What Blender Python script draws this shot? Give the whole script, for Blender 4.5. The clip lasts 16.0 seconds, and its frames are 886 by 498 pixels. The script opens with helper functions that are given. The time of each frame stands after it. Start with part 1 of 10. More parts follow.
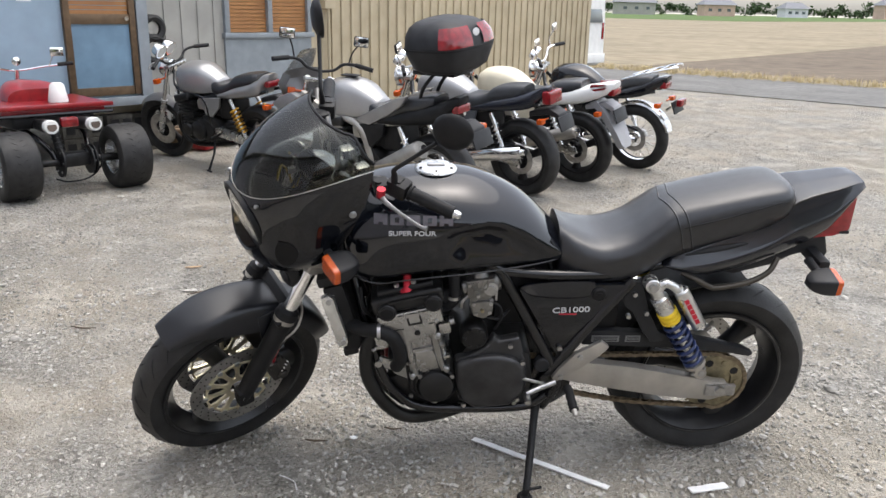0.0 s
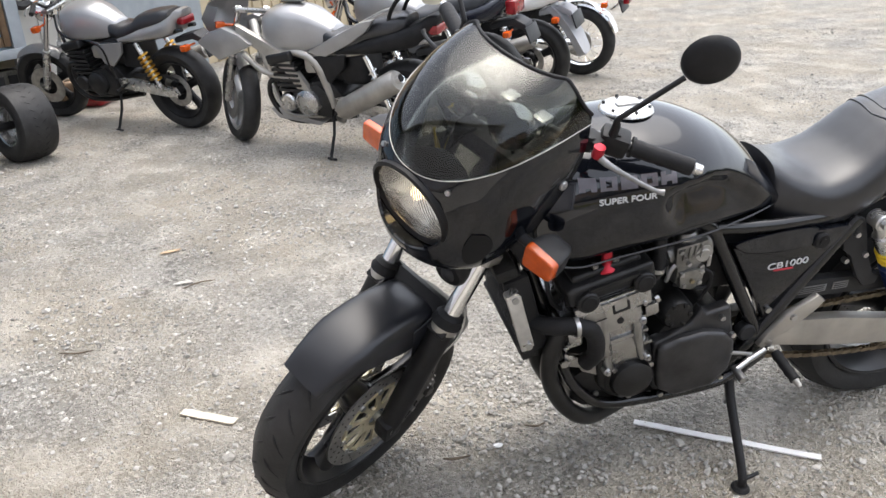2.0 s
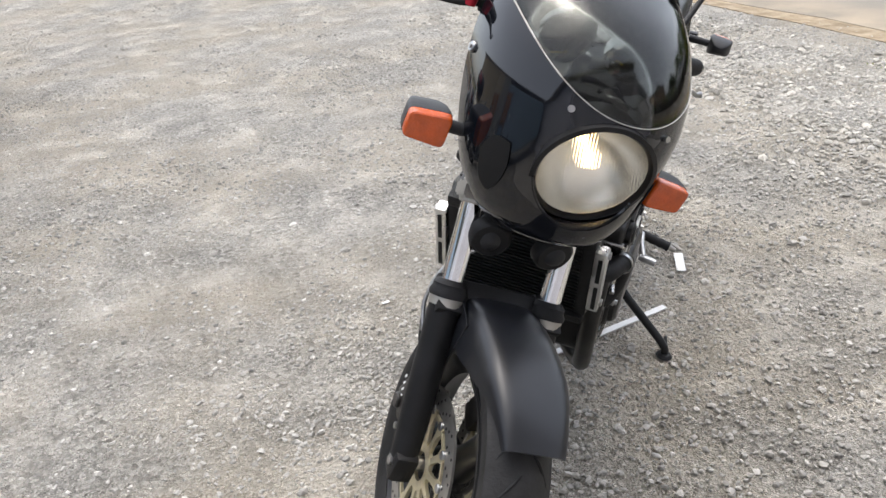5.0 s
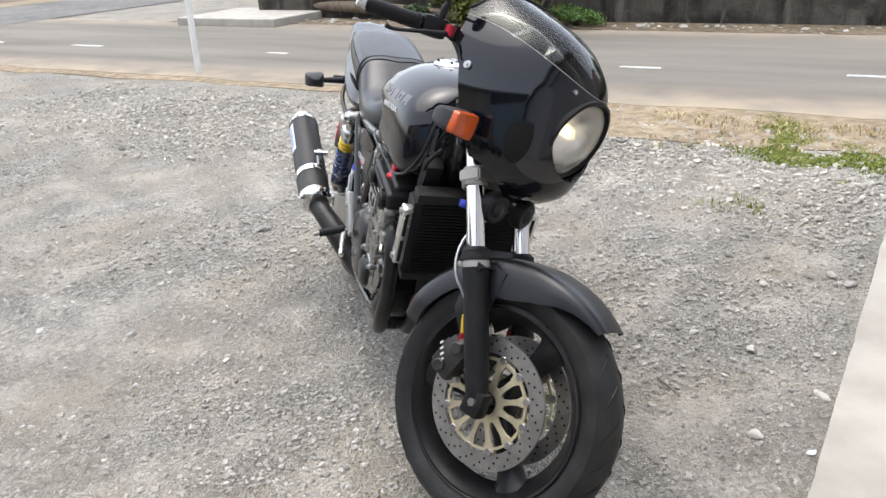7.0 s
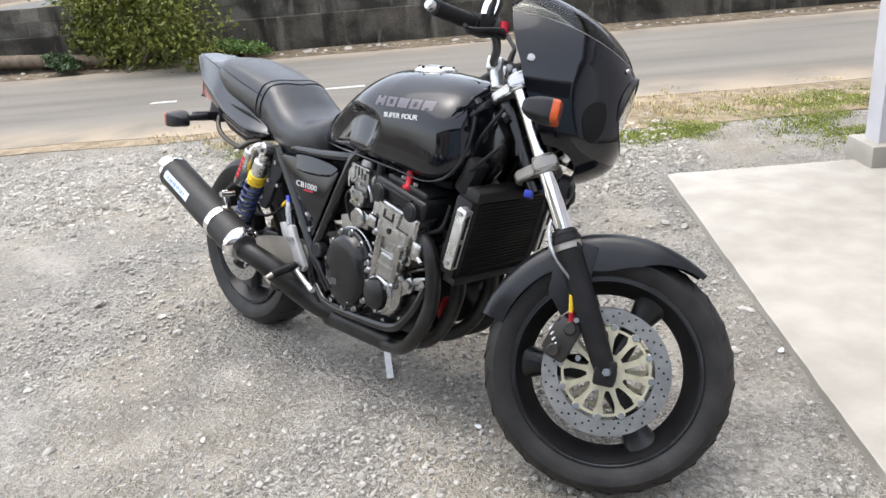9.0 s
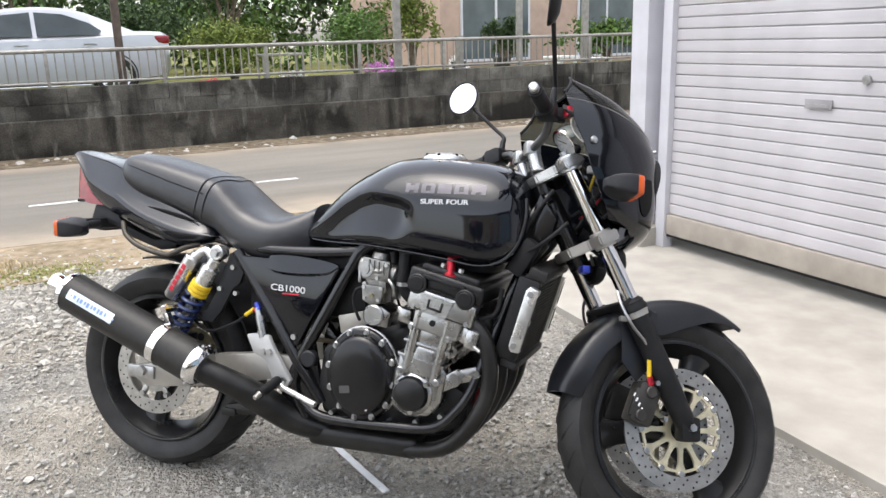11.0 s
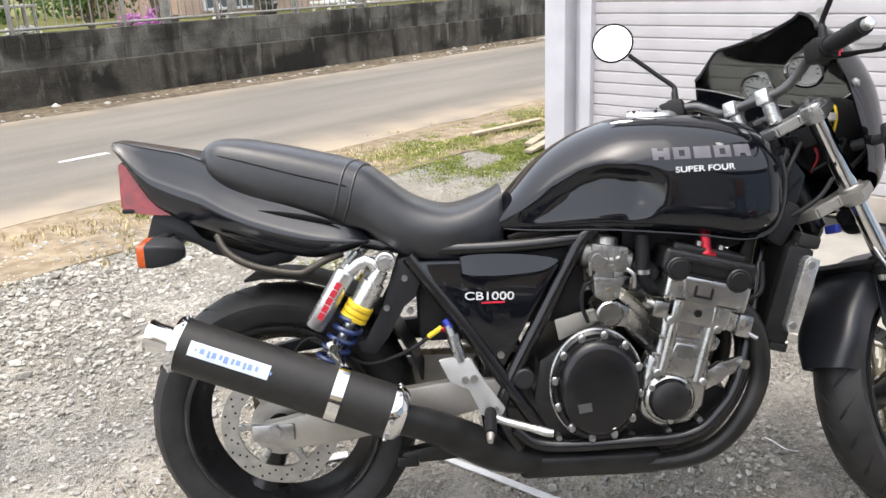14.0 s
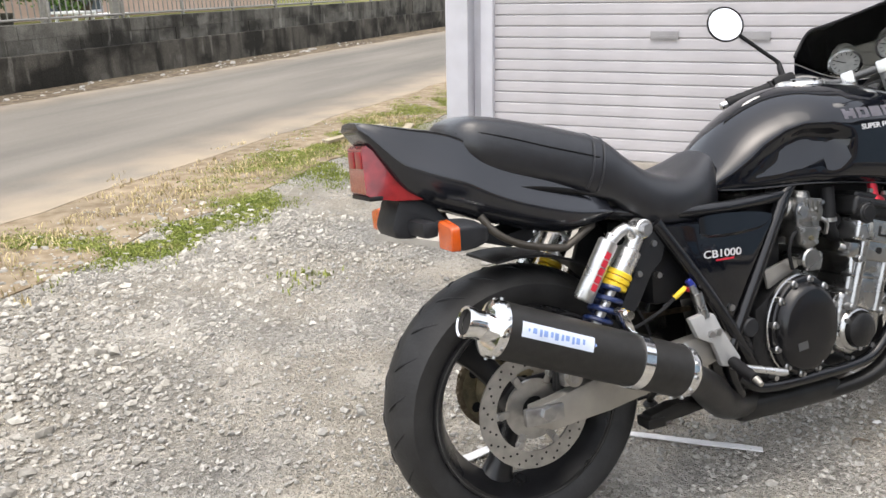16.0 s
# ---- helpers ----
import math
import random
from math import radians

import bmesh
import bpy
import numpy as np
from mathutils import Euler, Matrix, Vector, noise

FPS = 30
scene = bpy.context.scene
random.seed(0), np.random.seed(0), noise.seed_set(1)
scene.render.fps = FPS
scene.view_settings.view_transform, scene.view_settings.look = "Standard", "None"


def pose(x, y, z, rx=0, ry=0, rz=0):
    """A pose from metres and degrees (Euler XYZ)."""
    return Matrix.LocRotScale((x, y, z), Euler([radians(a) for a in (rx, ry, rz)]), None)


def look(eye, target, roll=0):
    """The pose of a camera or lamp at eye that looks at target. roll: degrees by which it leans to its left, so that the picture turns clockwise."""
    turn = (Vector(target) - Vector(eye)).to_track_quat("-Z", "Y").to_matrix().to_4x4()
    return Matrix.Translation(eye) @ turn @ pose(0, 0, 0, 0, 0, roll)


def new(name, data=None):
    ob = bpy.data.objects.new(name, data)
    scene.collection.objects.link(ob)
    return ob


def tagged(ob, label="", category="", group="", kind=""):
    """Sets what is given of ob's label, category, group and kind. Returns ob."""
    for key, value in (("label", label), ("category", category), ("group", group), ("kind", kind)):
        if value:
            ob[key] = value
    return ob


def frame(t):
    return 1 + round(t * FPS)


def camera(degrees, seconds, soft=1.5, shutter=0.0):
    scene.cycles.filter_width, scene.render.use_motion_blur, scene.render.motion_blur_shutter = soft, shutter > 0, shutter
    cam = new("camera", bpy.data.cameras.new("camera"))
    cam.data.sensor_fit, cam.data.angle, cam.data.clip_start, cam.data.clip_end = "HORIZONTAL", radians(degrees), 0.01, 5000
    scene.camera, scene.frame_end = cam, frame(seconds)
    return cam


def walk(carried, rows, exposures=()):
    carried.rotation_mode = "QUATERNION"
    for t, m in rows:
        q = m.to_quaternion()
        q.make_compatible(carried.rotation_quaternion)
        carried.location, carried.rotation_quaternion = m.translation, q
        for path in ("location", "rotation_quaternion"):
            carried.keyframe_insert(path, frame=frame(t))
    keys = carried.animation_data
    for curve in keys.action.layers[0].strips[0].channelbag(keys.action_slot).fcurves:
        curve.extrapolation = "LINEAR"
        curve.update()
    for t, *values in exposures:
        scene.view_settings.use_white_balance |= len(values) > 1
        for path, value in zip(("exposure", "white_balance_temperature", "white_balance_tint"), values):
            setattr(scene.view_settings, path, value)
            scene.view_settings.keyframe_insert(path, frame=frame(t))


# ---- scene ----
cam = camera(57.9, 16.0)
PATH = [
    (0, (-0.225, -2.389, 1.419), (-0.124, -0.477, 0.842), 1.2),
    (0.5, (-0.361, -2.298, 1.417), (-0.224, -0.397, 0.811), 0.2),
    (1, (-0.502, -2.139, 1.41), (-0.363, -0.243, 0.789), -2.1),
    (1.5, (-0.692, -1.908, 1.405), (-0.482, -0.047, 0.704), -2.4),
    (2, (-0.928, -1.732, 1.396), (-0.515, 0.065, 0.623), -3.0),
    (2.5, (-1.08, -1.562, 1.383), (-0.484, 0.17, 0.578), -4.2),
    (3, (-1.215, -1.3, 1.367), (-0.408, 0.32, 0.516), -4.0),
    (3.5, (-1.411, -1.109, 1.35), (-0.279, 0.249, 0.415), -2.4),
    (4, (-1.594, -0.929, 1.362), (-0.242, 0.183, 0.396), -2.8),
    (4.2, (-1.633, -0.854, 1.354), (-0.232, 0.198, 0.389), -3.3),
    (6.3, (-2.173, 0.111, 1.359), (-0.326, 0.063, 0.594), -4.2),
    (6.5, (-2.206, 0.228, 1.346), (-0.366, 0.047, 0.583), -3.6),
    (7, (-2.307, 0.5, 1.347), (-0.515, 0.028, 0.595), -2.7),
    (7.5, (-2.259, 0.722, 1.329), (-0.533, 0.024, 0.601), -4.1),
    (8, (-2.099, 0.938, 1.322), (-0.487, 0.02, 0.574), -4.9),
    (8.5, (-1.956, 1.214, 1.343), (-0.501, 0.09, 0.556), -4.9),
    (9, (-1.793, 1.432, 1.339), (-0.425, 0.17, 0.606), -4.9),
    (9.5, (-1.55, 1.581, 1.322), (-0.265, 0.179, 0.703), -4.85),
    (10, (-1.355, 1.743, 1.297), (-0.251, 0.163, 0.762), -2.5),
    (10.2, (-1.263, 1.842, 1.301), (-0.256, 0.188, 0.8), -1.8),
    (12.3, (-0.329, 2.01, 1.31), (-0.004, 0.117, 0.753), -3.6),
    (12.5, (-0.273, 1.959, 1.307), (0.041, 0.065, 0.747), -4.0),
    (13, (-0.095, 1.815, 1.322), (0.109, -0.085, 0.73), -3.2),
    (13.5, (0.109, 1.779, 1.322), (0.188, -0.116, 0.686), -2.6),
    (14, (0.384, 1.728, 1.318), (0.365, -0.162, 0.664), -2.5),
    (14.5, (0.667, 1.681, 1.298), (0.567, -0.204, 0.637), -3.1),
    (15, (0.981, 1.698, 1.29), (0.729, -0.178, 0.644), -3.3),
    (15.5, (1.295, 1.705, 1.267), (0.811, -0.137, 0.658), -1.5),
    (16, (1.539, 1.508, 1.258), (0.843, -0.257, 0.623), -1.2),
]
walk(cam, [(t, look(eye, target, roll)) for t, eye, target, roll in PATH],
     exposures=((0, 0.85, 6600, 10), (1, 1.07, 6600, 10), (2.5, 1.18, 6600, 10), (3.2, 1.2, 6600, 10), (4.2, 1.03, 6600, 10), (6.5, 0.9, 6500, 10), (9, 1.03, 6480, 10), (10, 1.02, 6550, 10), (12.5, 1.0, 6620, 10), (13.5, 1.12, 6680, 10), (14.5, 1.1, 6790, 10), (16, 0.9, 6820, 10)))

# ---- light ----
world = bpy.data.worlds.new("sky")
scene.world = world
world.use_nodes = True
_wn = world.node_tree.nodes
_sky = _wn.new("ShaderNodeTexSky")
_sky.sky_type = "NISHITA"
_sky.sun_disc = False
_sky.sun_elevation, _sky.sun_rotation = radians(80), radians(70)
_sky.air_density, _sky.dust_density, _sky.ozone_density = 1.0, 3.0, 1.0
_hsv = _wn.new("ShaderNodeHueSaturation")
_hsv.inputs["Saturation"].default_value = 0.42
world.node_tree.links.new(_sky.outputs[0], _hsv.inputs["Color"])
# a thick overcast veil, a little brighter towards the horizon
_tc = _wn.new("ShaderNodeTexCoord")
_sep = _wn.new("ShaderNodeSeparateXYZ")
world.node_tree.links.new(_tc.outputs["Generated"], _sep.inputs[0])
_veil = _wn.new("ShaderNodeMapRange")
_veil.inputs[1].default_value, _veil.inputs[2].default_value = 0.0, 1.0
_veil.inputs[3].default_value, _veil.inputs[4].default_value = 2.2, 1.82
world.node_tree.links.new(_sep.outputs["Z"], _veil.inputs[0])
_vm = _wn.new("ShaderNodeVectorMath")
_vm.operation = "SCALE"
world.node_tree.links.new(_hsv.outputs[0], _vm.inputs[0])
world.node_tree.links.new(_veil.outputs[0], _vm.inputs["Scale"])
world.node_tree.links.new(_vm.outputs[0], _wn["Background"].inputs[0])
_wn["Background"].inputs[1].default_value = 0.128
_sun = bpy.data.lights.new("sun", "SUN")
_sun.energy, _sun.angle, _sun.color = 0.55, radians(60), (1.0, 0.97, 0.92)
new("sun", _sun).matrix_world = look((3, 3, 13), (0, 0, 0))

# ---- materials ----
MATS = {}


def mat(name, color, rough=0.5, metal=0.0, var=0.0, scale=8.0, bump=0.0, bscale=None, coat=0.0, color2=None, stain=0.0, detail=6.0,
        alpha=1.0, transmission=0.0, island=0.0, spec=0.5, rvar=0.0, ior=1.45):
    """A procedural surface: base colour varied by fine grain and by large stains, roughness varied by smears, fine relief."""
    if name in MATS:
        return MATS[name]
    m = bpy.data.materials.new(name)
    m.use_nodes = True
    nt = m.node_tree
    b = nt.nodes["Principled BSDF"]
    b.inputs["Base Color"].default_value = (*color, 1)
    b.inputs["Roughness"].default_value = rough
    b.inputs["Metallic"].default_value = metal
    b.inputs["Coat Weight"].default_value = coat
    b.inputs["Coat Roughness"].default_value = 0.06
    b.inputs["Specular IOR Level"].default_value = spec
    b.inputs["IOR"].default_value = ior
    b.inputs["Alpha"].default_value = alpha
    b.inputs["Transmission Weight"].default_value = transmission
    tc = nt.nodes.new("ShaderNodeTexCoord")

    def noise_node(sc, det=detail):
        n = nt.nodes.new("ShaderNodeTexNoise")
        n.inputs["Scale"].default_value, n.inputs["Detail"].default_value = sc, det
        nt.links.new(tc.outputs["Object"], n.inputs["Vector"])
        return n

    if var or color2 or stain or island:
        c2 = color2 or tuple(min(1, c * (1 + var)) for c in color)
        c1 = color if color2 else tuple(c * (1 - var) for c in color)
        ramp = nt.nodes.new("ShaderNodeValToRGB")
        ramp.color_ramp.elements[0].position, ramp.color_ramp.elements[1].position = 0.34, 0.66
        ramp.color_ramp.elements[0].color, ramp.color_ramp.elements[1].color = (*c1, 1), (*c2, 1)
        nt.links.new(noise_node(scale).outputs["Fac"], ramp.inputs[0])
        out = ramp.outputs[0]
        if stain:
            big = noise_node(scale * 0.13, 4.0)
            r2 = nt.nodes.new("ShaderNodeMapRange")
            r2.inputs[1].default_value, r2.inputs[2].default_value = 0.35, 0.7
            r2.inputs[3].default_value, r2.inputs[4].default_value = 1.0 - stain, 1.0 + stain * 0.4
            nt.links.new(big.outputs["Fac"], r2.inputs[0])
            mul = nt.nodes.new("ShaderNodeVectorMath")
            mul.operation = "SCALE"
            nt.links.new(out, mul.inputs[0])
            nt.links.new(r2.outputs[0], mul.inputs["Scale"])
            out = mul.outputs[0]
        if island:
            geo = nt.nodes.new("ShaderNodeNewGeometry")
            r3 = nt.nodes.new("ShaderNodeMapRange")
            r3.inputs[3].default_value, r3.inputs[4].default_value = 1 - island, 1 + island
            nt.links.new(geo.outputs["Random Per Island"], r3.inputs[0])
            mul2 = nt.nodes.new("ShaderNodeVectorMath")
            mul2.operation = "SCALE"
            nt.links.new(out, mul2.inputs[0])
            nt.links.new(r3.outputs[0], mul2.inputs["Scale"])
            out = mul2.outputs[0]
        nt.links.new(out, b.inputs["Base Color"])
    if rvar:
        r4 = nt.nodes.new("ShaderNodeMapRange")
        r4.inputs[3].default_value, r4.inputs[4].default_value = max(0.02, rough - rvar), min(1, rough + rvar)
        nt.links.new(noise_node(scale * 0.6).outputs["Fac"], r4.inputs[0])
        nt.links.new(r4.outputs[0], b.inputs["Roughness"])
    if bump:
        bn = nt.nodes.new("ShaderNodeBump")
        bn.inputs["Strength"].default_value = bump
        bn.inputs["Distance"].default_value = 0.01
        nt.links.new(noise_node(bscale or scale * 4, 8.0).outputs["Fac"], bn.inputs["Height"])
        nt.links.new(bn.outputs[0], b.inputs["Normal"])
    MATS[name] = m
    return m


BLACK_PAINT = mat("black_paint", (0.0042, 0.005, 0.0075), 0.06, var=0.2, scale=6, spec=0.64, rvar=0.03)
GREY_PAINT = mat("dusty_black_paint", (0.010, 0.011, 0.0145), 0.19, var=0.25, scale=5, spec=0.85, rvar=0.08)
MATTE_BLACK = mat("matte_black", (0.009, 0.009, 0.0098), 0.50, spec=0.3, var=0.3, scale=20, bump=0.05, rvar=0.12)
FADED_PLASTIC = mat("faded_black_plastic", (0.016, 0.0165, 0.0185), 0.5, var=0.25, scale=12, bump=0.06, rvar=0.12, spec=0.35)
FRAME_PAINT = mat("frame_paint", (0.007, 0.007, 0.008), 0.2, spec=0.5, var=0.2, scale=14, coat=0.2, rvar=0.1)
RUBBER = mat("tyre_rubber", (0.019, 0.0186, 0.0185), 0.54, spec=0.4, var=0.35, scale=16, bump=0.12, bscale=120, stain=0.25)
RUBBER_PART = mat("soft_rubber", (0.010, 0.010, 0.011), 0.6, spec=0.3, var=0.2, scale=30, bump=0.1)
VINYL = mat("seat_vinyl", (0.011, 0.0115, 0.014), 0.33, spec=0.8, var=0.2, scale=40, bump=0.10, bscale=420, rvar=0.07)
CHROME = mat("chrome", (0.80, 0.80, 0.80), 0.09, 1.0, var=0.05, scale=20, rvar=0.05)
ALU = mat("cast_aluminium", (0.46, 0.46, 0.455), 0.27, 1.0, var=0.14, scale=22, bump=0.05, bscale=160, stain=0.25, rvar=0.10)
ALU_BRIGHT = mat("polished_aluminium", (0.62, 0.62, 0.61), 0.28, 0.9, var=0.12, scale=30, rvar=0.1)
ALU_DULL = mat("dull_aluminium", (0.44, 0.42, 0.385), 0.46, 0.8, var=0.15, scale=10, bump=0.04, stain=0.2)
STEEL = mat("brushed_steel", (0.42, 0.42, 0.42), 0.32, 1.0, var=0.15, scale=40, rvar=0.1)
DISC_STEEL = mat("disc_steel", (0.42, 0.41, 0.39), 0.36, 0.9, var=0.15, scale=30, rvar=0.1, stain=0.3)
GOLD_ALU = mat("pale_gold_alloy", (0.72, 0.65, 0.46), 0.36, 0.8, var=0.15, scale=30)
ENGINE_BLACK = mat("engine_black", (0.015, 0.015, 0.0155), 0.34, 0.1, spec=0.4, var=0.35, scale=18, bump=0.10, bscale=180, stain=0.3, rvar=0.1)
EXHAUST_BLACK = mat("exhaust_black", (0.020, 0.0195, 0.019), 0.36, 0.2, spec=0.45, var=0.4, scale=14, bump=0.05, stain=0.3, rvar=0.12)
CARBON = mat("muffler_black", (0.021, 0.020, 0.0185), 0.48, 0.2, var=0.15, scale=60, bump=0.03, rvar=0.06)
AMBER = mat("amber_lens", (0.50, 0.075, 0.006), 0.22, var=0.12, scale=60, coat=0.5, bump=0.2, bscale=240)
RED_LENS = mat("red_lens", (0.20, 0.006, 0.010), 0.16, var=0.3, scale=30, coat=0.6)
RED_PAINT = mat("red_paint", (0.25, 0.010, 0.014), 0.3, var=0.2, scale=14, coat=0.3)
RED_ANODISED = mat("red_anodised", (0.42, 0.02, 0.035), 0.3, 0.6, var=0.2, scale=30)
BLUE_SPRING = mat("blue_spring", (0.016, 0.03, 0.10), 0.3, var=0.2, scale=20, coat=0.4)
YELLOW = mat("yellow_plastic", (0.75, 0.52, 0.03), 0.4, var=0.1, scale=30)
WHITE_PRINT = mat("white_print", (0.72, 0.72, 0.72), 0.4, var=0.05, scale=30)
PALE_PRINT = mat("pale_silver_print", (0.115, 0.108, 0.122), 0.35, 0.2, var=0.15, scale=30)
RED_PRINT = mat("red_print", (0.5, 0.02, 0.04), 0.4, var=0.1, scale=30)
PLATE_BLUE = mat("pale_blue_plate", (0.62, 0.68, 0.80), 0.35, 0.2, var=0.1, scale=30)
BLUE_PRINT = mat("blue_print", (0.20, 0.30, 0.58), 0.4, var=0.1, scale=30)
MIRROR = mat("mirror_glass", (0.92, 0.93, 0.94), 0.02, 1.0)


def smoked():
    """Tinted clear plastic: light passes each face dimmed, gloss by Fresnel."""
    m = mat("smoked_screen", (0.1, 0.1, 0.1), 0.06)
    nt = m.node_tree
    nt.nodes.remove(nt.nodes["Principled BSDF"])
    clear, gloss, fres, both = (nt.nodes.new("ShaderNode" + n) for n in ("BsdfTransparent", "BsdfGlossy", "Fresnel", "MixShader"))
    clear.inputs["Color"].default_value = (0.40, 0.41, 0.385, 1)
    gloss.inputs["Color"].default_value = (1, 1, 1, 1)
    gloss.inputs["Roughness"].default_value = 0.06
    fres.inputs["IOR"].default_value = 1.42
    nt.links.new(fres.outputs[0], both.inputs[0])
    nt.links.new(clear.outputs[0], both.inputs[1])
    nt.links.new(gloss.outputs[0], both.inputs[2])
    out = next(n for n in nt.nodes if n.type == "OUTPUT_MATERIAL")
    nt.links.new(both.outputs[0], out.inputs["Surface"])
    return m


SMOKE = smoked()
REFLECTOR = mat("reflector", (0.88, 0.86, 0.80), 0.24, 1.0, var=0.05, scale=20)
DIAL = mat("dial_face", (0.5, 0.5, 0.48), 0.4, var=0.1, scale=60)
CHAIN = mat("chain_steel", (0.20, 0.16, 0.11), 0.5, 0.8, var=0.3, scale=60)
SPROCKET = mat("sprocket_steel", (0.30, 0.26, 0.17), 0.45, 0.8, var=0.3, scale=40, stain=0.3)



def gravel_mat():
    """Crushed stone: two sizes of grain with their own tints, dusty brown patches, relief from both grains."""
    m = mat("gravel", (0.3, 0.3, 0.3), 0.95, spec=0.2)
    nt = m.node_tree
    b, tc = nt.nodes["Principled BSDF"], nt.nodes["Texture Coordinate"]

    def vor(sc):
        v = nt.nodes.new("ShaderNodeTexVoronoi")
        v.inputs["Scale"].default_value = sc
        nt.links.new(tc.outputs["Object"], v.inputs["Vector"])
        return v

    def noi(sc, det=5.0):
        n = nt.nodes.new("ShaderNodeTexNoise")
        n.inputs["Scale"].default_value, n.inputs["Detail"].default_value = sc, det
        nt.links.new(tc.outputs["Object"], n.inputs["Vector"])
        return n

    def ramp(src, stops):
        r = nt.nodes.new("ShaderNodeValToRGB")
        while len(r.color_ramp.elements) < len(stops):
            r.color_ramp.elements.new(0.5)
        for e, (at, c) in zip(r.color_ramp.elements, stops):
            e.position, e.color = at, (*c, 1)
        nt.links.new(src, r.inputs[0])
        return r.outputs[0]

    def mix(kind, f, a, c):
        x = nt.nodes.new("ShaderNodeMix")
        x.data_type, x.blend_type = "RGBA", kind
        for sock, v in ((x.inputs["Factor"], f), (x.inputs["A"], a), (x.inputs["B"], c)):
            if isinstance(v, (float, tuple)):
                sock.default_value = v
            else:
                nt.links.new(v, sock)
        return x.outputs["Result"]

    fine, coarse = vor(175), vor(60)
    sep = nt.nodes.new("ShaderNodeSeparateColor")
    nt.links.new(fine.outputs["Color"], sep.inputs[0])
    sep2 = nt.nodes.new("ShaderNodeSeparateColor")
    nt.links.new(coarse.outputs["Color"], sep2.inputs[0])
    c1 = ramp(sep.outputs[0], [(0.0, (0.17, 0.164, 0.150)), (0.22, (0.31, 0.30, 0.278)), (0.82, (0.425, 0.411, 0.383)), (1.0, (0.58, 0.565, 0.53))])
    c2 = ramp(sep2.outputs[0], [(0.0, (0.20, 0.192, 0.175)), (0.5, (0.355, 0.343, 0.317)), (1.0, (0.53, 0.515, 0.48))])
    mask = ramp(noi(9.0).outputs["Fac"], [(0.42, (0, 0, 0)), (0.60, (1, 1, 1))])
    col = mix("MIX", mask, c1, c2)
    dust = ramp(noi(1.3, 7.0).outputs["Fac"], [(0.40, (0.0, 0.0, 0.0)), (0.60, (0.66, 0.66, 0.66))])
    col = mix("MIX", dust, col, (0.425, 0.385, 0.318, 1))
    bare = ramp(noi(4.3, 5.0).outputs["Fac"], [(0.46, (0.0, 0.0, 0.0)), (0.72, (0.7, 0.7, 0.7))])
    col = mix("MIX", bare, col, (0.335, 0.32, 0.292, 1))
    shade = ramp(noi(2.4, 7.0).outputs["Fac"], [(0.32, (0.98, 0.964, 0.938)), (0.68, (1.28, 1.257, 1.213))])
    col = mix("MULTIPLY", 1.0, col, shade)
    nt.links.new(col, b.inputs["Base Color"])
    h1 = nt.nodes.new("ShaderNodeMath")
    h1.operation = "MULTIPLY_ADD"
    nt.links.new(coarse.outputs["Distance"], h1.inputs[0])
    h1.inputs[1].default_value = -1.6
    nt.links.new(fine.outputs["Distance"], h1.inputs[2])
    h2 = nt.nodes.new("ShaderNodeMath")
    h2.operation = "SUBTRACT"
    nt.links.new(noi(60.0, 8.0).outputs["Fac"], h2.inputs[0])
    nt.links.new(h1.outputs[0], h2.inputs[1])
    bn = nt.nodes.new("ShaderNodeBump")
    bn.inputs["Strength"].default_value, bn.inputs["Distance"].default_value = 1.0, 0.022
    nt.links.new(h2.outputs[0], bn.inputs["Height"])
    soft = nt.nodes.new("ShaderNodeMapRange")
    soft.inputs[1].default_value, soft.inputs[2].default_value, soft.inputs[3].default_value, soft.inputs[4].default_value = 0.0, 0.7, 0.95, 0.62
    nt.links.new(bare, soft.inputs[0])
    nt.links.new(soft.outputs[0], bn.inputs["Strength"])
    nt.links.new(bn.outputs[0], b.inputs["Normal"])
    return m


GRAVEL = gravel_mat()
STONE = mat("gravel_stone", (0.30, 0.288, 0.262), 0.9, color2=(0.42, 0.404, 0.370), scale=40, bump=0.3, bscale=90, island=0.27, spec=0.25)
WHITE_STONE = mat("pale_crushed_stone", (0.295, 0.278, 0.242), 0.9, color2=(0.43, 0.408, 0.36), scale=25, bump=0.3, bscale=60, island=0.35, spec=0.25)
ASPHALT = mat("old_asphalt", (0.13, 0.128, 0.122), 0.9, color2=(0.18, 0.175, 0.165), scale=7, bump=0.25, bscale=160, stain=0.2, spec=0.25)
ROADLINE = mat("worn_line_paint", (0.46, 0.455, 0.43), 0.8, var=0.2, scale=25, bump=0.2)
CONCRETE = mat("apron_concrete", (0.345, 0.323, 0.283), 0.85, color2=(0.42, 0.396, 0.352), scale=6, bump=0.15, bscale=90, stain=0.12, spec=0.3)
SOIL = mat("verge_soil", (0.20, 0.15, 0.095), 0.95, color2=(0.33, 0.27, 0.19), scale=10, bump=0.5, bscale=40, stain=0.2, spec=0.2)
DARK_SOIL = mat("leaf_litter_soil", (0.09, 0.07, 0.048), 0.95, color2=(0.21, 0.17, 0.12), scale=9, bump=0.6, bscale=40, stain=0.3, spec=0.2)
DRY_FIELD = mat("dry_grass_field", (0.20, 0.165, 0.112), 0.95, color2=(0.28, 0.236, 0.165), scale=1.4, bump=0.5, bscale=8, stain=0.2, spec=0.2)
BROWN_FIELD = mat("tilled_soil", (0.115, 0.09, 0.066), 0.95, color2=(0.165, 0.133, 0.10), scale=2.0, bump=0.6, bscale=9, stain=0.15, spec=0.2)
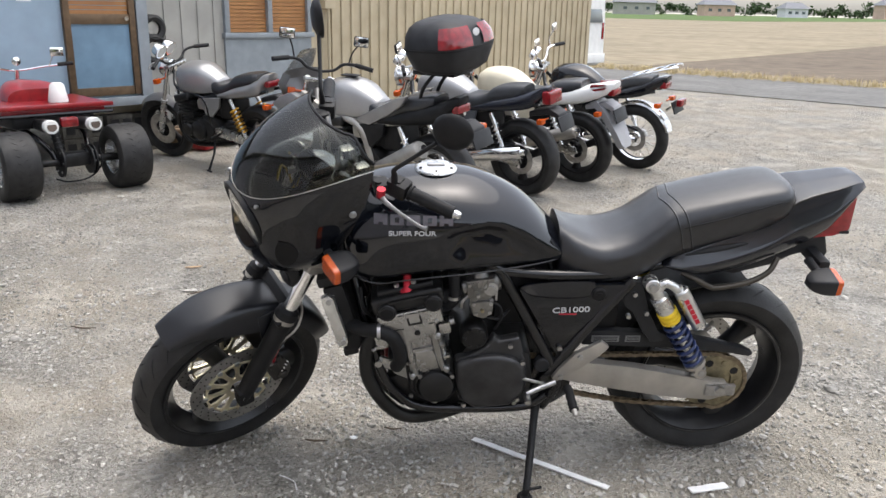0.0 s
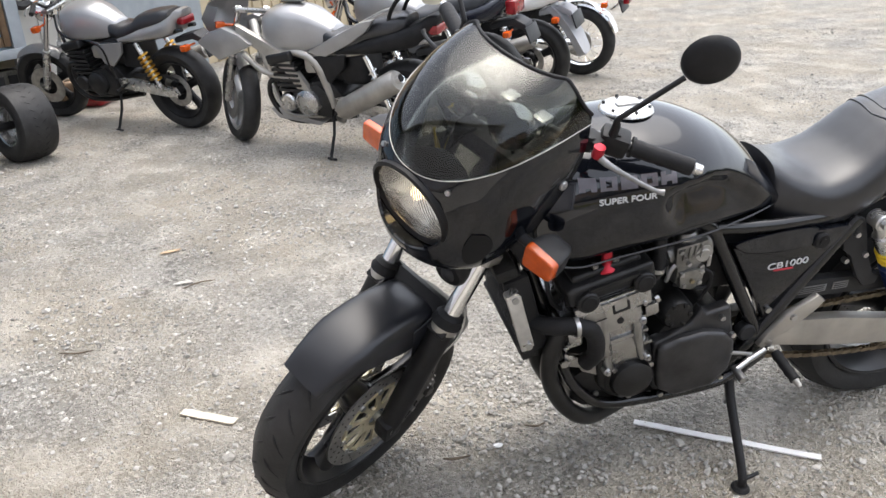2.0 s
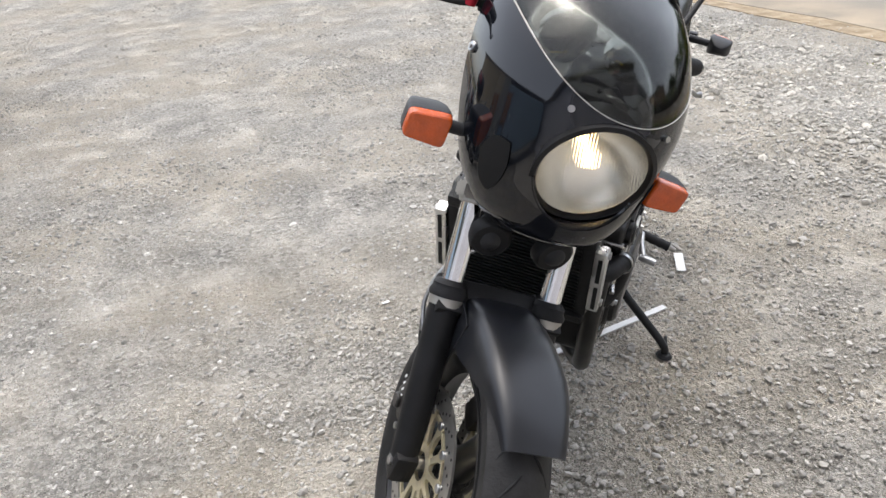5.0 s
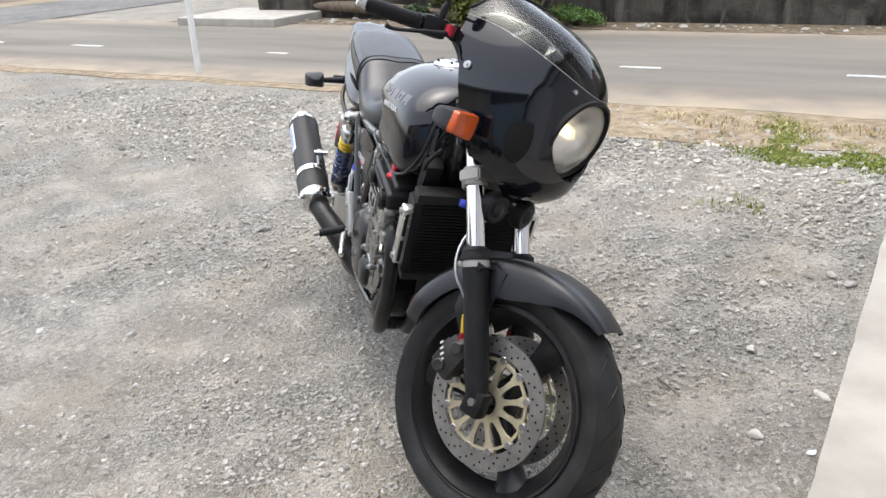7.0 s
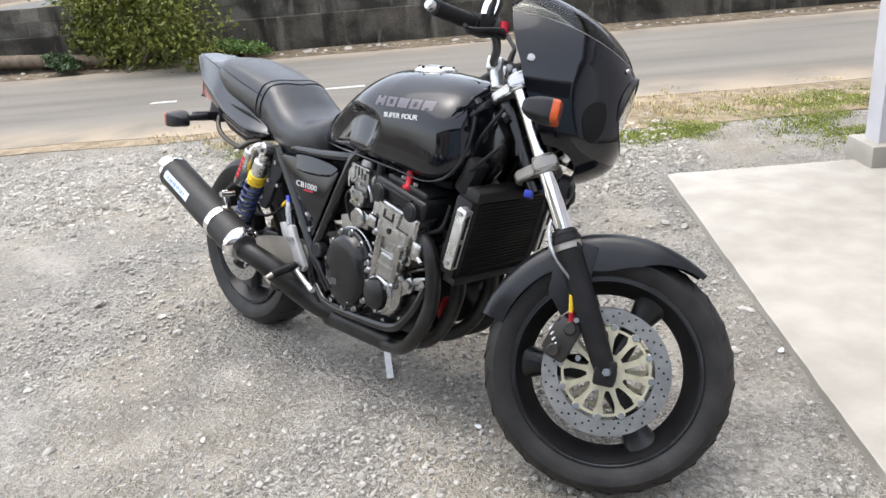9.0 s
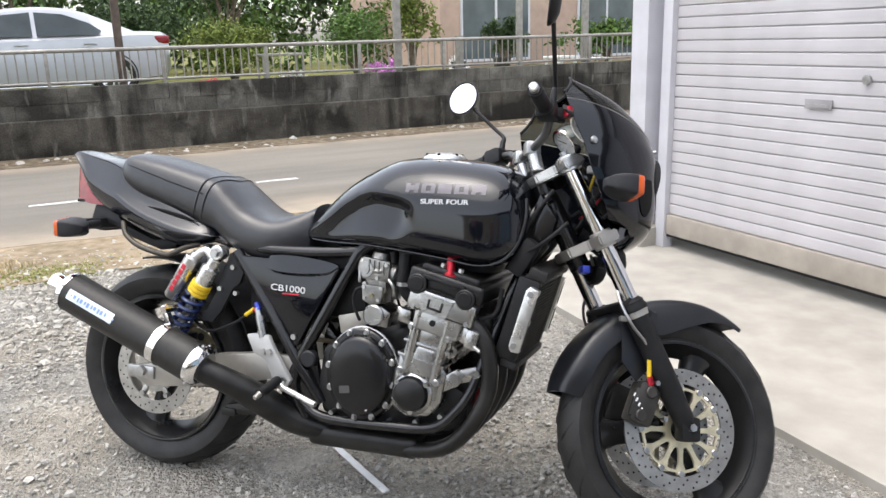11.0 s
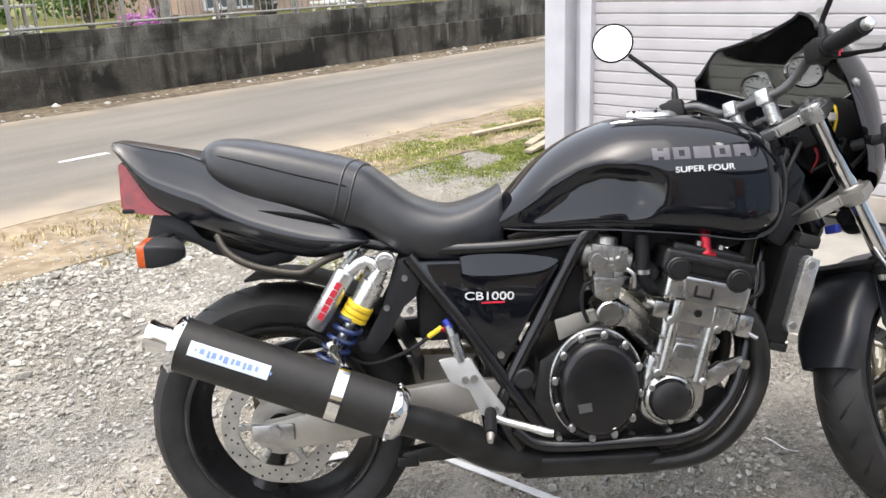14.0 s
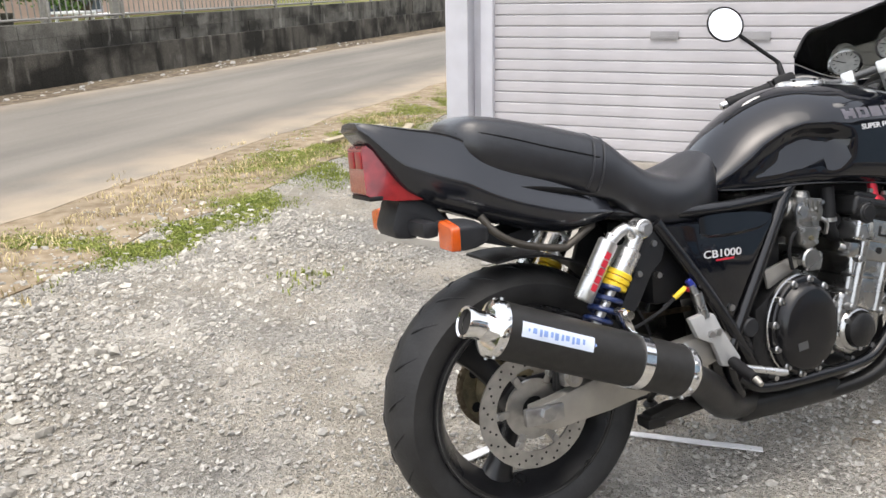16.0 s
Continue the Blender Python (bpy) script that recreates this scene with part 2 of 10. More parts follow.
GREEN_FIELD = mat("green_field", (0.06, 0.10, 0.026), 0.9, color2=(0.09, 0.135, 0.036), scale=0.3, bump=0.3, spec=0.2)
GRASS_A = mat("green_grass", (0.15, 0.19, 0.036), 0.8, color2=(0.29, 0.31, 0.085), scale=8, island=0.4, spec=0.3)
GRASS_DRY = mat("straw", (0.42, 0.34, 0.18), 0.85, color2=(0.55, 0.46, 0.27), scale=8, island=0.35, spec=0.3)
LAWN = mat("lawn", (0.12, 0.135, 0.035), 0.95, color2=(0.20, 0.19, 0.07), scale=5, bump=0.5, bscale=30, stain=0.2, spec=0.2)
LEAF = mat("leaf_green", (0.045, 0.095, 0.018), 0.6, color2=(0.10, 0.17, 0.035), scale=3, island=0.5, spec=0.4)
LEAF_LIGHT = mat("leaf_yellow_green", (0.085, 0.12, 0.02), 0.6, color2=(0.155, 0.19, 0.036), scale=3, island=0.45, spec=0.4)
LEAF_DARK = mat("leaf_dark", (0.022, 0.045, 0.014), 0.6, color2=(0.05, 0.085, 0.025), scale=3, island=0.5, spec=0.4)
PINK_FLOWER = mat("pink_flower", (0.62, 0.05, 0.13), 0.7, island=0.3)
PURPLE_FLOWER = mat("purple_flower", (0.45, 0.16, 0.42), 0.7, island=0.35)
WHITE_FLOWER = mat("white_flower", (0.75, 0.75, 0.72), 0.7, island=0.2)
BARK = mat("bark", (0.09, 0.07, 0.05), 0.9, color2=(0.16, 0.125, 0.09), scale=12, bump=0.5)
WHITE_METAL = mat("white_painted_steel", (0.60, 0.595, 0.63), 0.42, var=0.05, scale=6, stain=0.08, rvar=0.08)
SHUTTER = mat("shutter_slat_paint", (0.52, 0.497, 0.508), 0.5, var=0.05, scale=5, stain=0.10, rvar=0.08)
SHUTTER_GAP = mat("shutter_joint", (0.30, 0.29, 0.29), 0.6, var=0.1)
BLUE_PANEL = mat("pale_blue_panel", (0.27, 0.36, 0.44), 0.6, var=0.06, scale=5, stain=0.12, rvar=0.1)
BROWN_FRAME = mat("bronze_door_frame", (0.13, 0.085, 0.05), 0.45, 0.4, var=0.2, scale=20)
BEIGE = mat("beige_cladding", (0.42, 0.35, 0.235), 0.7, color2=(0.48, 0.405, 0.28), scale=4, bump=0.05, stain=0.12)
GREY_PANEL = mat("grey_cladding", (0.33, 0.32, 0.29), 0.7, var=0.1, scale=4, stain=0.12)
BLIND = mat("amber_blind", (0.27, 0.12, 0.042), 0.6, color2=(0.36, 0.17, 0.058), scale=6)
STEEL_BLUE = mat("grey_blue_sash", (0.25, 0.275, 0.295), 0.5, 0.3, var=0.1)
GALV = mat("galvanised_rail", (0.31, 0.295, 0.265), 0.5, 0.5, var=0.15, scale=15, stain=0.15)
RUST_POST = mat("rusted_post", (0.10, 0.075, 0.06), 0.75, 0.2, var=0.3, scale=10)
PEACH = mat("peach_render", (0.50, 0.36, 0.29), 0.85, var=0.06, scale=5, stain=0.12)
WINDOW = mat("window_glass", (0.10, 0.12, 0.13), 0.06, var=0.2, scale=1.5, coat=0.3)
ROOF_TILE = mat("grey_roof_tile", (0.16, 0.165, 0.18), 0.7, var=0.15, scale=6)
CAR_PAINT = mat("silver_car_paint", (0.40, 0.41, 0.43), 0.28, 0.55, coat=0.6, var=0.04, scale=5)
SILVER_BIKE = mat("silver_bike_paint", (0.31, 0.308, 0.308), 0.3, 0.5, coat=0.5, var=0.06, scale=8)
CREAM_PAINT = mat("cream_paint", (0.66, 0.60, 0.46), 0.35, coat=0.3, var=0.06, scale=8)
WHITE_PAINT = mat("white_paint", (0.72, 0.72, 0.70), 0.4, coat=0.2, var=0.06, scale=8)
GOLD_SHOCK = mat("gold_spring", (0.60, 0.33, 0.04), 0.35, 0.7, var=0.15)
PAPER = mat("white_strip", (0.80, 0.80, 0.79), 0.6, var=0.05, scale=20, stain=0.1)
WOOD = mat("weathered_wood", (0.30, 0.25, 0.17), 0.85, color2=(0.46, 0.40, 0.29), scale=14, bump=0.3)


def streaked(name, color, color2, turn, stretch, rough=0.92, bump=0.2, bscale=120, bands=(), lo=0.35, hi=0.65, fine=0.12):
    """A surface whose stains run one way; bands: (from, to, tint, strength) dust across the lane, along its sideways axis."""
    m = mat(name, color, rough, spec=0.22)
    nt = m.node_tree
    b, tc = nt.nodes["Principled BSDF"], nt.nodes["Texture Coordinate"]
    mp = nt.nodes.new("ShaderNodeMapping")
    mp.inputs["Rotation"].default_value = (0, 0, turn)
    nt.links.new(tc.outputs["Object"], mp.inputs["Vector"])
    mp2 = nt.nodes.new("ShaderNodeMapping")
    mp2.inputs["Scale"].default_value = stretch
    nt.links.new(mp.outputs[0], mp2.inputs["Vector"])

    def tex(src, sc, det=6.0):
        n = nt.nodes.new("ShaderNodeTexNoise")
        n.inputs["Scale"].default_value, n.inputs["Detail"].default_value = sc, det
        nt.links.new(src, n.inputs["Vector"])
        return n.outputs["Fac"]

    def rng(src, a, c, d, e):
        n = nt.nodes.new("ShaderNodeMapRange")
        for k, v in enumerate((a, c, d, e)):
            n.inputs[k + 1].default_value = v
        nt.links.new(src, n.inputs[0])
        return n.outputs[0]

    def mixed(f, a, c, kind="MIX"):
        x = nt.nodes.new("ShaderNodeMix")
        x.data_type, x.blend_type = "RGBA", kind
        nt.links.new(f, x.inputs["Factor"])
        for sock, v in ((x.inputs["A"], a), (x.inputs["B"], c)):
            if isinstance(v, tuple):
                sock.default_value = (*v, 1)
            else:
                nt.links.new(v, sock)
        return x.outputs["Result"]

    def math_of(op, p, q):
        n = nt.nodes.new("ShaderNodeMath")
        n.operation = op
        for k, v in enumerate((p, q)):
            if isinstance(v, (int, float)):
                n.inputs[k].default_value = v
            else:
                nt.links.new(v, n.inputs[k])
        return n.outputs[0]

    col = mixed(rng(tex(mp2.outputs[0], 1.0), lo, hi, 0, 1), color, color2)
    grain = rng(tex(tc.outputs["Object"], bscale * 0.7, 3.0), 0.3, 0.7, 1 - fine, 1 + fine)
    sc = nt.nodes.new("ShaderNodeVectorMath")
    sc.operation = "SCALE"
    nt.links.new(col, sc.inputs[0])
    nt.links.new(grain, sc.inputs["Scale"])
    col = sc.outputs[0]
    sep = nt.nodes.new("ShaderNodeSeparateXYZ")
    nt.links.new(mp.outputs[0], sep.inputs[0])
    for a, c, tint, strength in bands:
        f = rng(sep.outputs["Y"], a, c, 0, 1)
        f = math_of("MULTIPLY", f, rng(tex(tc.outputs["Object"], 2.2), 0.3, 0.62, 0.25, 1.0))
        col = mixed(math_of("MULTIPLY", f, strength), col, tint)
    nt.links.new(col, b.inputs["Base Color"])
    bn = nt.nodes.new("ShaderNodeBump")
    bn.inputs["Strength"].default_value, bn.inputs["Distance"].default_value = bump, 0.01
    nt.links.new(tex(tc.outputs["Object"], bscale, 8.0), bn.inputs["Height"])
    nt.links.new(bn.outputs[0], b.inputs["Normal"])
    return m


# the lane's sideways axis runs to minus Y once turned
LANE_ASPHALT = streaked("dusty_lane_asphalt", (0.134, 0.124, 0.108), (0.196, 0.180, 0.154), radians(-46.2), (0.25, 1.6, 1), bands=((-4.9, -4.05, (0.36, 0.295, 0.215), 0.85), (-7.5, -8.2, (0.34, 0.28, 0.205), 0.75)))


def mouldy(name, dark, mid, pale, each_block=0.0):
    """Old concrete: drip streaks, black mould in patches, pale lime blooms, open grain."""
    m = mat(name, mid, 0.95, spec=0.2)
    nt = m.node_tree
    b, tc = nt.nodes["Principled BSDF"], nt.nodes["Texture Coordinate"]

    def tex(sc, stretch=(1, 1, 1), det=6.0, shift=0.0):
        mp = nt.nodes.new("ShaderNodeMapping")
        mp.inputs["Scale"].default_value, mp.inputs["Location"].default_value = stretch, (shift, shift, shift)
        nt.links.new(world_of, mp.inputs["Vector"])
        n = nt.nodes.new("ShaderNodeTexNoise")
        n.inputs["Scale"].default_value, n.inputs["Detail"].default_value = sc, det
        nt.links.new(mp.outputs[0], n.inputs["Vector"])
        return n.outputs["Fac"]

    def between(src, a, c, d=0.0, e=1.0):
        n = nt.nodes.new("ShaderNodeMapRange")
        for k, v in enumerate((a, c, d, e)):
            n.inputs[k + 1].default_value = v
        nt.links.new(src, n.inputs[0])
        return n.outputs[0]

    def mixed(f, a, c):
        x = nt.nodes.new("ShaderNodeMix")
        x.data_type = "RGBA"
        nt.links.new(f, x.inputs["Factor"])
        for sock, v in ((x.inputs["A"], a), (x.inputs["B"], c)):
            if isinstance(v, tuple):
                sock.default_value = (*v, 1)
            else:
                nt.links.new(v, sock)
        return x.outputs["Result"]

    geo = nt.nodes.new("ShaderNodeNewGeometry")
    world_of = geo.outputs["Position"]
    col = mixed(between(tex(5.0, (1, 1, 0.7)), 0.35, 0.65), mid, tuple(c * 1.35 for c in mid))
    col = mixed(between(tex(1.1, (1, 1, 1.6), 8.0, 4.0), 0.46, 0.60, 0.0, 0.9), col, dark)
    col = mixed(between(tex(4.2, (1, 1, 0.16), 7.0, 9.0), 0.50, 0.66, 0.0, 0.85), col, dark)
    col = mixed(between(tex(6.5, (1, 1, 0.25), 7.0, 15.0), 0.60, 0.70, 0.0, 0.75), col, pale)
    col = mixed(between(tex(2.3, (1, 1, 1), 7.0, 21.0), 0.62, 0.70, 0.0, 0.5), col, pale)
    grain = between(tex(60.0, (1, 1, 1), 4.0), 0.3, 0.7, 0.75, 1.22)
    if each_block:
        info = nt.nodes.new("ShaderNodeObjectInfo")
        mul = nt.nodes.new("ShaderNodeMath")
        mul.operation = "MULTIPLY"
        nt.links.new(grain, mul.inputs[0])
        nt.links.new(between(info.outputs["Random"], 0, 1, 1 - each_block, 1 + each_block), mul.inputs[1])
        grain = mul.outputs[0]
    sc = nt.nodes.new("ShaderNodeVectorMath")
    sc.operation = "SCALE"
    nt.links.new(col, sc.inputs[0])
    nt.links.new(grain, sc.inputs["Scale"])
    nt.links.new(sc.outputs[0], b.inputs["Base Color"])
    bn = nt.nodes.new("ShaderNodeBump")
    bn.inputs["Strength"].default_value, bn.inputs["Distance"].default_value = 0.5, 0.012
    nt.links.new(tex(45.0, (1, 1, 1), 8.0), bn.inputs["Height"])
    nt.links.new(bn.outputs[0], b.inputs["Normal"])
    return m


WALL_BLOCK = mouldy("mouldy_grey_block", (0.028, 0.026, 0.022), (0.098, 0.093, 0.080), (0.19, 0.182, 0.160), 0.22)
STAINED_WALL = mouldy("mould_streaked_concrete", (0.020, 0.0185, 0.0155), (0.073, 0.067, 0.056), (0.16, 0.15, 0.128))


def ribbed_glass():
    m = mat("headlamp_ribbed_glass", (0.95, 0.95, 0.93), 0.05, transmission=1.0)
    nt = m.node_tree
    wv = nt.nodes.new("ShaderNodeTexWave")
    wv.inputs["Scale"].default_value = 70
    wv.bands_direction = "Y"
    nt.links.new(nt.nodes["Texture Coordinate"].outputs["Object"], wv.inputs["Vector"])
    bn = nt.nodes.new("ShaderNodeBump")
    bn.inputs["Strength"].default_value, bn.inputs["Distance"].default_value = 0.14, 0.004
    nt.links.new(wv.outputs["Fac"], bn.inputs["Height"])
    nt.links.new(bn.outputs[0], nt.nodes["Principled BSDF"].inputs["Normal"])
    return m


RIBBED = ribbed_glass()
ENGINE_GLOSS = mat("engine_gloss_black", (0.008, 0.008, 0.009), 0.2, var=0.3, scale=14, bump=0.03, rvar=0.1, stain=0.3)


# ---- mesh helpers ----
def spline(pts, n=6):
    """Catmull-Rom through points of any dimension, n steps a span."""
    p = [np.array(q, float) for q in pts]
    p = [2 * p[0] - p[1]] + p + [2 * p[-1] - p[-2]]
    out = []
    for i in range(1, len(p) - 2):
        for k in range(n):
            t = k / n
            a, b, c, d = p[i - 1], p[i], p[i + 1], p[i + 2]
            out.append(0.5 * (2 * b + (c - a) * t + (2 * a - 5 * b + 4 * c - d) * t * t + (3 * b - a - 3 * c + d) * t ** 3))
    out.append(p[-2])
    return out


def loft(rings, closed=True, caps=True, bm=None):
    bm = bm or bmesh.new()
    vs = [[bm.verts.new(tuple(map(float, q))) for q in r] for r in rings]
    n = len(rings[0])
    for a, b in zip(vs, vs[1:]):
        for i in range(n if closed else n - 1):
            j = (i + 1) % n
            bm.faces.new((a[i], a[j], b[j], b[i]))
    if caps and closed:
        bm.faces.new(list(reversed(vs[0])))
        bm.faces.new(vs[-1])
    return bm


def tube(pts, r, seg=10, smooth=0, bm=None, flat=1.0):
    """A pipe along points; r a number or one for each point."""
    rs = [r] * len(pts) if isinstance(r, (int, float)) else list(r)
    if smooth:
        both = spline([(*p, q) for p, q in zip(pts, rs)], smooth)
        pts, rs = [tuple(map(float, b[:3])) for b in both], [float(b[3]) for b in both]
    pts = [Vector(tuple(map(float, p))) for p in pts]
    rings, up = [], None
    for i, p in enumerate(pts):
        d = (pts[min(i + 1, len(pts) - 1)] - pts[max(i - 1, 0)]).normalized()
        if up is None:
            up = d.orthogonal().normalized()
        up = (up - d * up.dot(d)).normalized()
        side = d.cross(up)
        rings.append([p + rs[i] * (math.cos(a) * up + flat * math.sin(a) * side) for a in (2 * math.pi * k / seg for k in range(seg))])
    return loft(rings, bm=bm)


def box(c, size, bevel=0.0, rot=None, bm=None, seg=1):
    own = bmesh.new()
    bmesh.ops.create_cube(own, size=1.0, matrix=Matrix.Diagonal((*size, 1)))
    if bevel:
        bmesh.ops.bevel(own, geom=list(own.edges), offset=bevel, segments=seg + 1, affect="EDGES", profile=0.6)
    m = Matrix.Translation(c) @ (rot.to_4x4() if rot is not None else Matrix.Identity(4))
    bmesh.ops.transform(own, matrix=m, verts=list(own.verts))
    return own if bm is None else add(bm, own)


def add(bm, other):
    """Takes other's mesh into bm."""
    if bm is other:
        return bm
    me = bpy.data.meshes.new("tmp")
    other.to_mesh(me)
    other.free()
    bm.from_mesh(me)
    bpy.data.meshes.remove(me)
    return bm


def joined(*bms):
    out = bms[0]
    for b in bms[1:]:
        add(out, b)
    return out


def cyl(a, b, r, r2=None, seg=20, bevel=0.0):
    """A rod from a to b, ends chamfered by bevel."""
    a, b = Vector(a), Vector(b)
    r2 = r if r2 is None else r2
    d = (b - a).normalized()
    if bevel:
        return tube([a, a + d * 1e-5, a + d * bevel, b - d * bevel, b - d * 1e-5, b],
                    [r - bevel, r - bevel, r, r2, r2 - bevel, r2 - bevel], seg)
    return tube([a, b], [r, r2], seg)


def lathe(profile, seg=48, centre=(0, 0, 0), closed=False):
    """Turns (radius, y) round the y axis."""
    bm = bmesh.new()
    rings = []
    for k in range(seg):
        a = 2 * math.pi * k / seg
        rings.append([bm.verts.new((centre[0] + r * math.cos(a), centre[1] + y, centre[2] + r * math.sin(a))) for r, y in profile])
    n = len(profile)
    for k in range(seg):
        A, B = rings[k], rings[(k + 1) % seg]
        for i in range(n if closed else n - 1):
            j = (i + 1) % n
            bm.faces.new((A[i], B[i], B[j], A[j]))
    return bm


def plate(outline, y0, y1, bevel=0.0, seg=2):
    """A slab: an outline of (x, z) from y0 to y1, its edges rounded."""
    bm = bmesh.new()
    A = [bm.verts.new((x, y0, z)) for x, z in outline]
    B = [bm.verts.new((x, y1, z)) for x, z in outline]
    n = len(outline)
    bm.faces.new(A)
    bm.faces.new(list(reversed(B)))
    for i in range(n):
        bm.faces.new((A[(i + 1) % n], A[i], B[i], B[(i + 1) % n]))
    bmesh.ops.recalc_face_normals(bm, faces=list(bm.faces))
    if bevel:
        bmesh.ops.bevel(bm, geom=list(bm.edges), offset=bevel, segments=seg, affect="EDGES", profile=0.6)
    return bm


def part(name, bm, material, parent=None, label="", xf=None, sharp=40, smooth=True, kind=""):
    """Links a bmesh as one mesh object, under parent where one is given."""
    if xf is not None:
        bmesh.ops.transform(bm, matrix=xf, verts=list(bm.verts))
    bmesh.ops.recalc_face_normals(bm, faces=list(bm.faces))
    me = bpy.data.meshes.new(name)
    bm.to_mesh(me)
    bm.free()
    me.materials.append(material)
    if smooth:
        me.shade_smooth()
        me.set_sharp_from_angle(angle=radians(sharp))
    ob = new(name, me)
    ob.parent = parent
    if label or kind:
        tagged(ob, label, kind=kind)
    return ob


def islands(bm):
    """The separate pieces of a mesh, the largest first, each as a bmesh of its own."""
    bm.verts.ensure_lookup_table()
    seen, groups = set(), []
    for v in bm.verts:
        if v.index in seen:
            continue
        stack, group = [v], []
        seen.add(v.index)
        while stack:
            u = stack.pop()
            group.append(u)
            for e in u.link_edges:
                w = e.other_vert(u)
                if w.index not in seen:
                    seen.add(w.index)
                    stack.append(w)
        groups.append(group)
    groups.sort(key=len, reverse=True)
    out = []
    for group in groups:
        one = bmesh.new()
        m = {u: one.verts.new(u.co) for u in group}
        for f in {f for u in group for f in u.link_faces}:
            one.faces.new([m[u] for u in f.verts])
        out.append(one)
    bm.free()
    return out


def part_with(name, inner, bm, material, parent, label="", xf=None):
    """A part and, under it, the pieces that it carries."""
    bm.verts.index_update()
    first, *rest = islands(bm)
    ob = part(name, first, material, parent, label, xf)
    for r in rest:
        part(inner, r, material, ob, "", xf)
    return ob


def each(name, pieces, material, parent=None, label="", xf=None):
    """One object for each small piece."""
    for bm in pieces:
        part(name, bm, material, parent, label, xf)


def thing(name, label, category, m=None, group=""):
    ob = new(name)
    ob.empty_display_size = 0.1
    if m is not None:
        ob.matrix_world = m
    return tagged(ob, label, category, group)


def mesh_of(name, verts, faces, material, smooth=False):
    me = bpy.data.meshes.new(name)
    me.from_pydata(verts, [], faces)
    me.materials.append(material)
    if smooth:
        me.shade_smooth()
    return new(name, me)


# ---- yard axes: s runs along the lane, n runs from the yard across it ----
YAW = radians(46.2)
RV, NV = Vector((math.cos(YAW), math.sin(YAW), 0)), Vector((math.sin(YAW), -math.cos(YAW), 0))
YARD = Matrix(((RV.x, -NV.x, 0, 0), (RV.y, -NV.y, 0, 0), (0, 0, 1, 0), (0, 0, 0, 1)))  # local x = s, local y = -n


def yard(s, n, z=0.0):
    return RV * s + NV * n + Vector((0, 0, z))


def ybox(s0, s1, n0, n1, z0, z1, bevel=0.0, bm=None):
    """A block given by its bounds in the yard's axes."""
    return box(yard((s0 + s1) / 2, (n0 + n1) / 2, (z0 + z1) / 2), (abs(s1 - s0), abs(n1 - n0), abs(z1 - z0)), bevel, YARD.to_3x3(), bm)

# ---- the yard ----
def ground_sheet():
    near = [round(-9 + 0.16 * i, 3) for i in range(131)]
    xs = [-3000, -900, -250, -80, -30, -14] + near + [16, 30, 80, 250, 900, 3000]
    verts, faces, k = [], [], len(xs)
    for x in xs:
        for y in xs:
            fade = max(0.0, min(1.0, (9 - max(abs(x - 0.5), abs(y))) / 2))
            z = 0.007 * noise.noise((x * 0.9, y * 0.9, 0.3)) + 0.0035 * noise.noise((x * 3.1, y * 3.1, 4.2))
            verts.append((x, y, fade * z))
    for i in range(k - 1):
        for j in range(k - 1):
            faces.append((i * k + j, (i + 1) * k + j, (i + 1) * k + j + 1, i * k + j + 1))
    return tagged(mesh_of("ground", verts, faces, GRAVEL, True), "pale grey crushed gravel yard with dusty patches", "gravel ground", kind="structure")


ground_sheet()


def strip_sheet(name, s0, s1, n0, n1, z, material, label, category, wobble=0.0, step=0.5):
    """A sheet laid on the ground, thick enough to stand proud, with a ragged edge where wobble is given."""
    m = max(2, min(160, int(abs(s1 - s0) / step)))
    top = []
    for i in range(m + 1):
        s = s0 + (s1 - s0) * i / m
        top.append((s, n0 + wobble * noise.noise((s * 1.3, n0, 1)) + 0.4 * wobble * noise.noise((s * 5, n0, 2)),
                    n1 + wobble * noise.noise((s * 1.1, n1, 3)) + 0.4 * wobble * noise.noise((s * 5.3, n1, 2))))
    bm = bmesh.new()
    rows = [[bm.verts.new(yard(s, a, -0.02)), bm.verts.new(yard(s, a, z)), bm.verts.new(yard(s, b, z)), bm.verts.new(yard(s, b, -0.02))] for s, a, b in top]
    for A, B in zip(rows, rows[1:]):
        for i in range(3):
            bm.faces.new((A[i], A[i + 1], B[i + 1], B[i]))
    ob = part(name, bm, material, smooth=False)
    return tagged(ob, label, category, kind="structure")


strip_sheet("road_lane", -60, 12.9, 4.02, 8.25, 0.010, LANE_ASPHALT, "worn grey asphalt lane dusted with soil", "road", 0.10)
strip_sheet("road_crossing", 12.7, 16.6, -400, 60, 0.014, ASPHALT, "grey asphalt side road past the fields", "road", 0.0, 4)
strip_sheet("verge_near", 1.15, 8.2, 3.80, 4.15, 0.006, SOIL, "thin dusty soil edge beside the lane", "verge", 0.10, 0.3)
strip_sheet("verge_near", -40, 1.2, 3.05, 4.15, 0.007, SOIL, "dusty soil verge beside the lane", "verge", 0.16, 0.3)
strip_sheet("verge_far", -40, 9.5, 8.15, 9.0, 0.014, DARK_SOIL, "soil and litter at the foot of the wall", "verge", 0.10, 0.3)
strip_sheet("verge_field", 16.5, 18.0, -400, 60, 0.020, DRY_FIELD, "straw-coloured grass verge", "verge", 0.0, 4)
strip_sheet("field_dry", 17.9, 400, -1500, -9.0, 0.026, DRY_FIELD, "dry stubble field", "field", 0.0, 20)
strip_sheet("field_tilled", 17.9, 420, -9.1, 200, 0.024, BROWN_FIELD, "brown tilled field", "field", 0.0, 20)
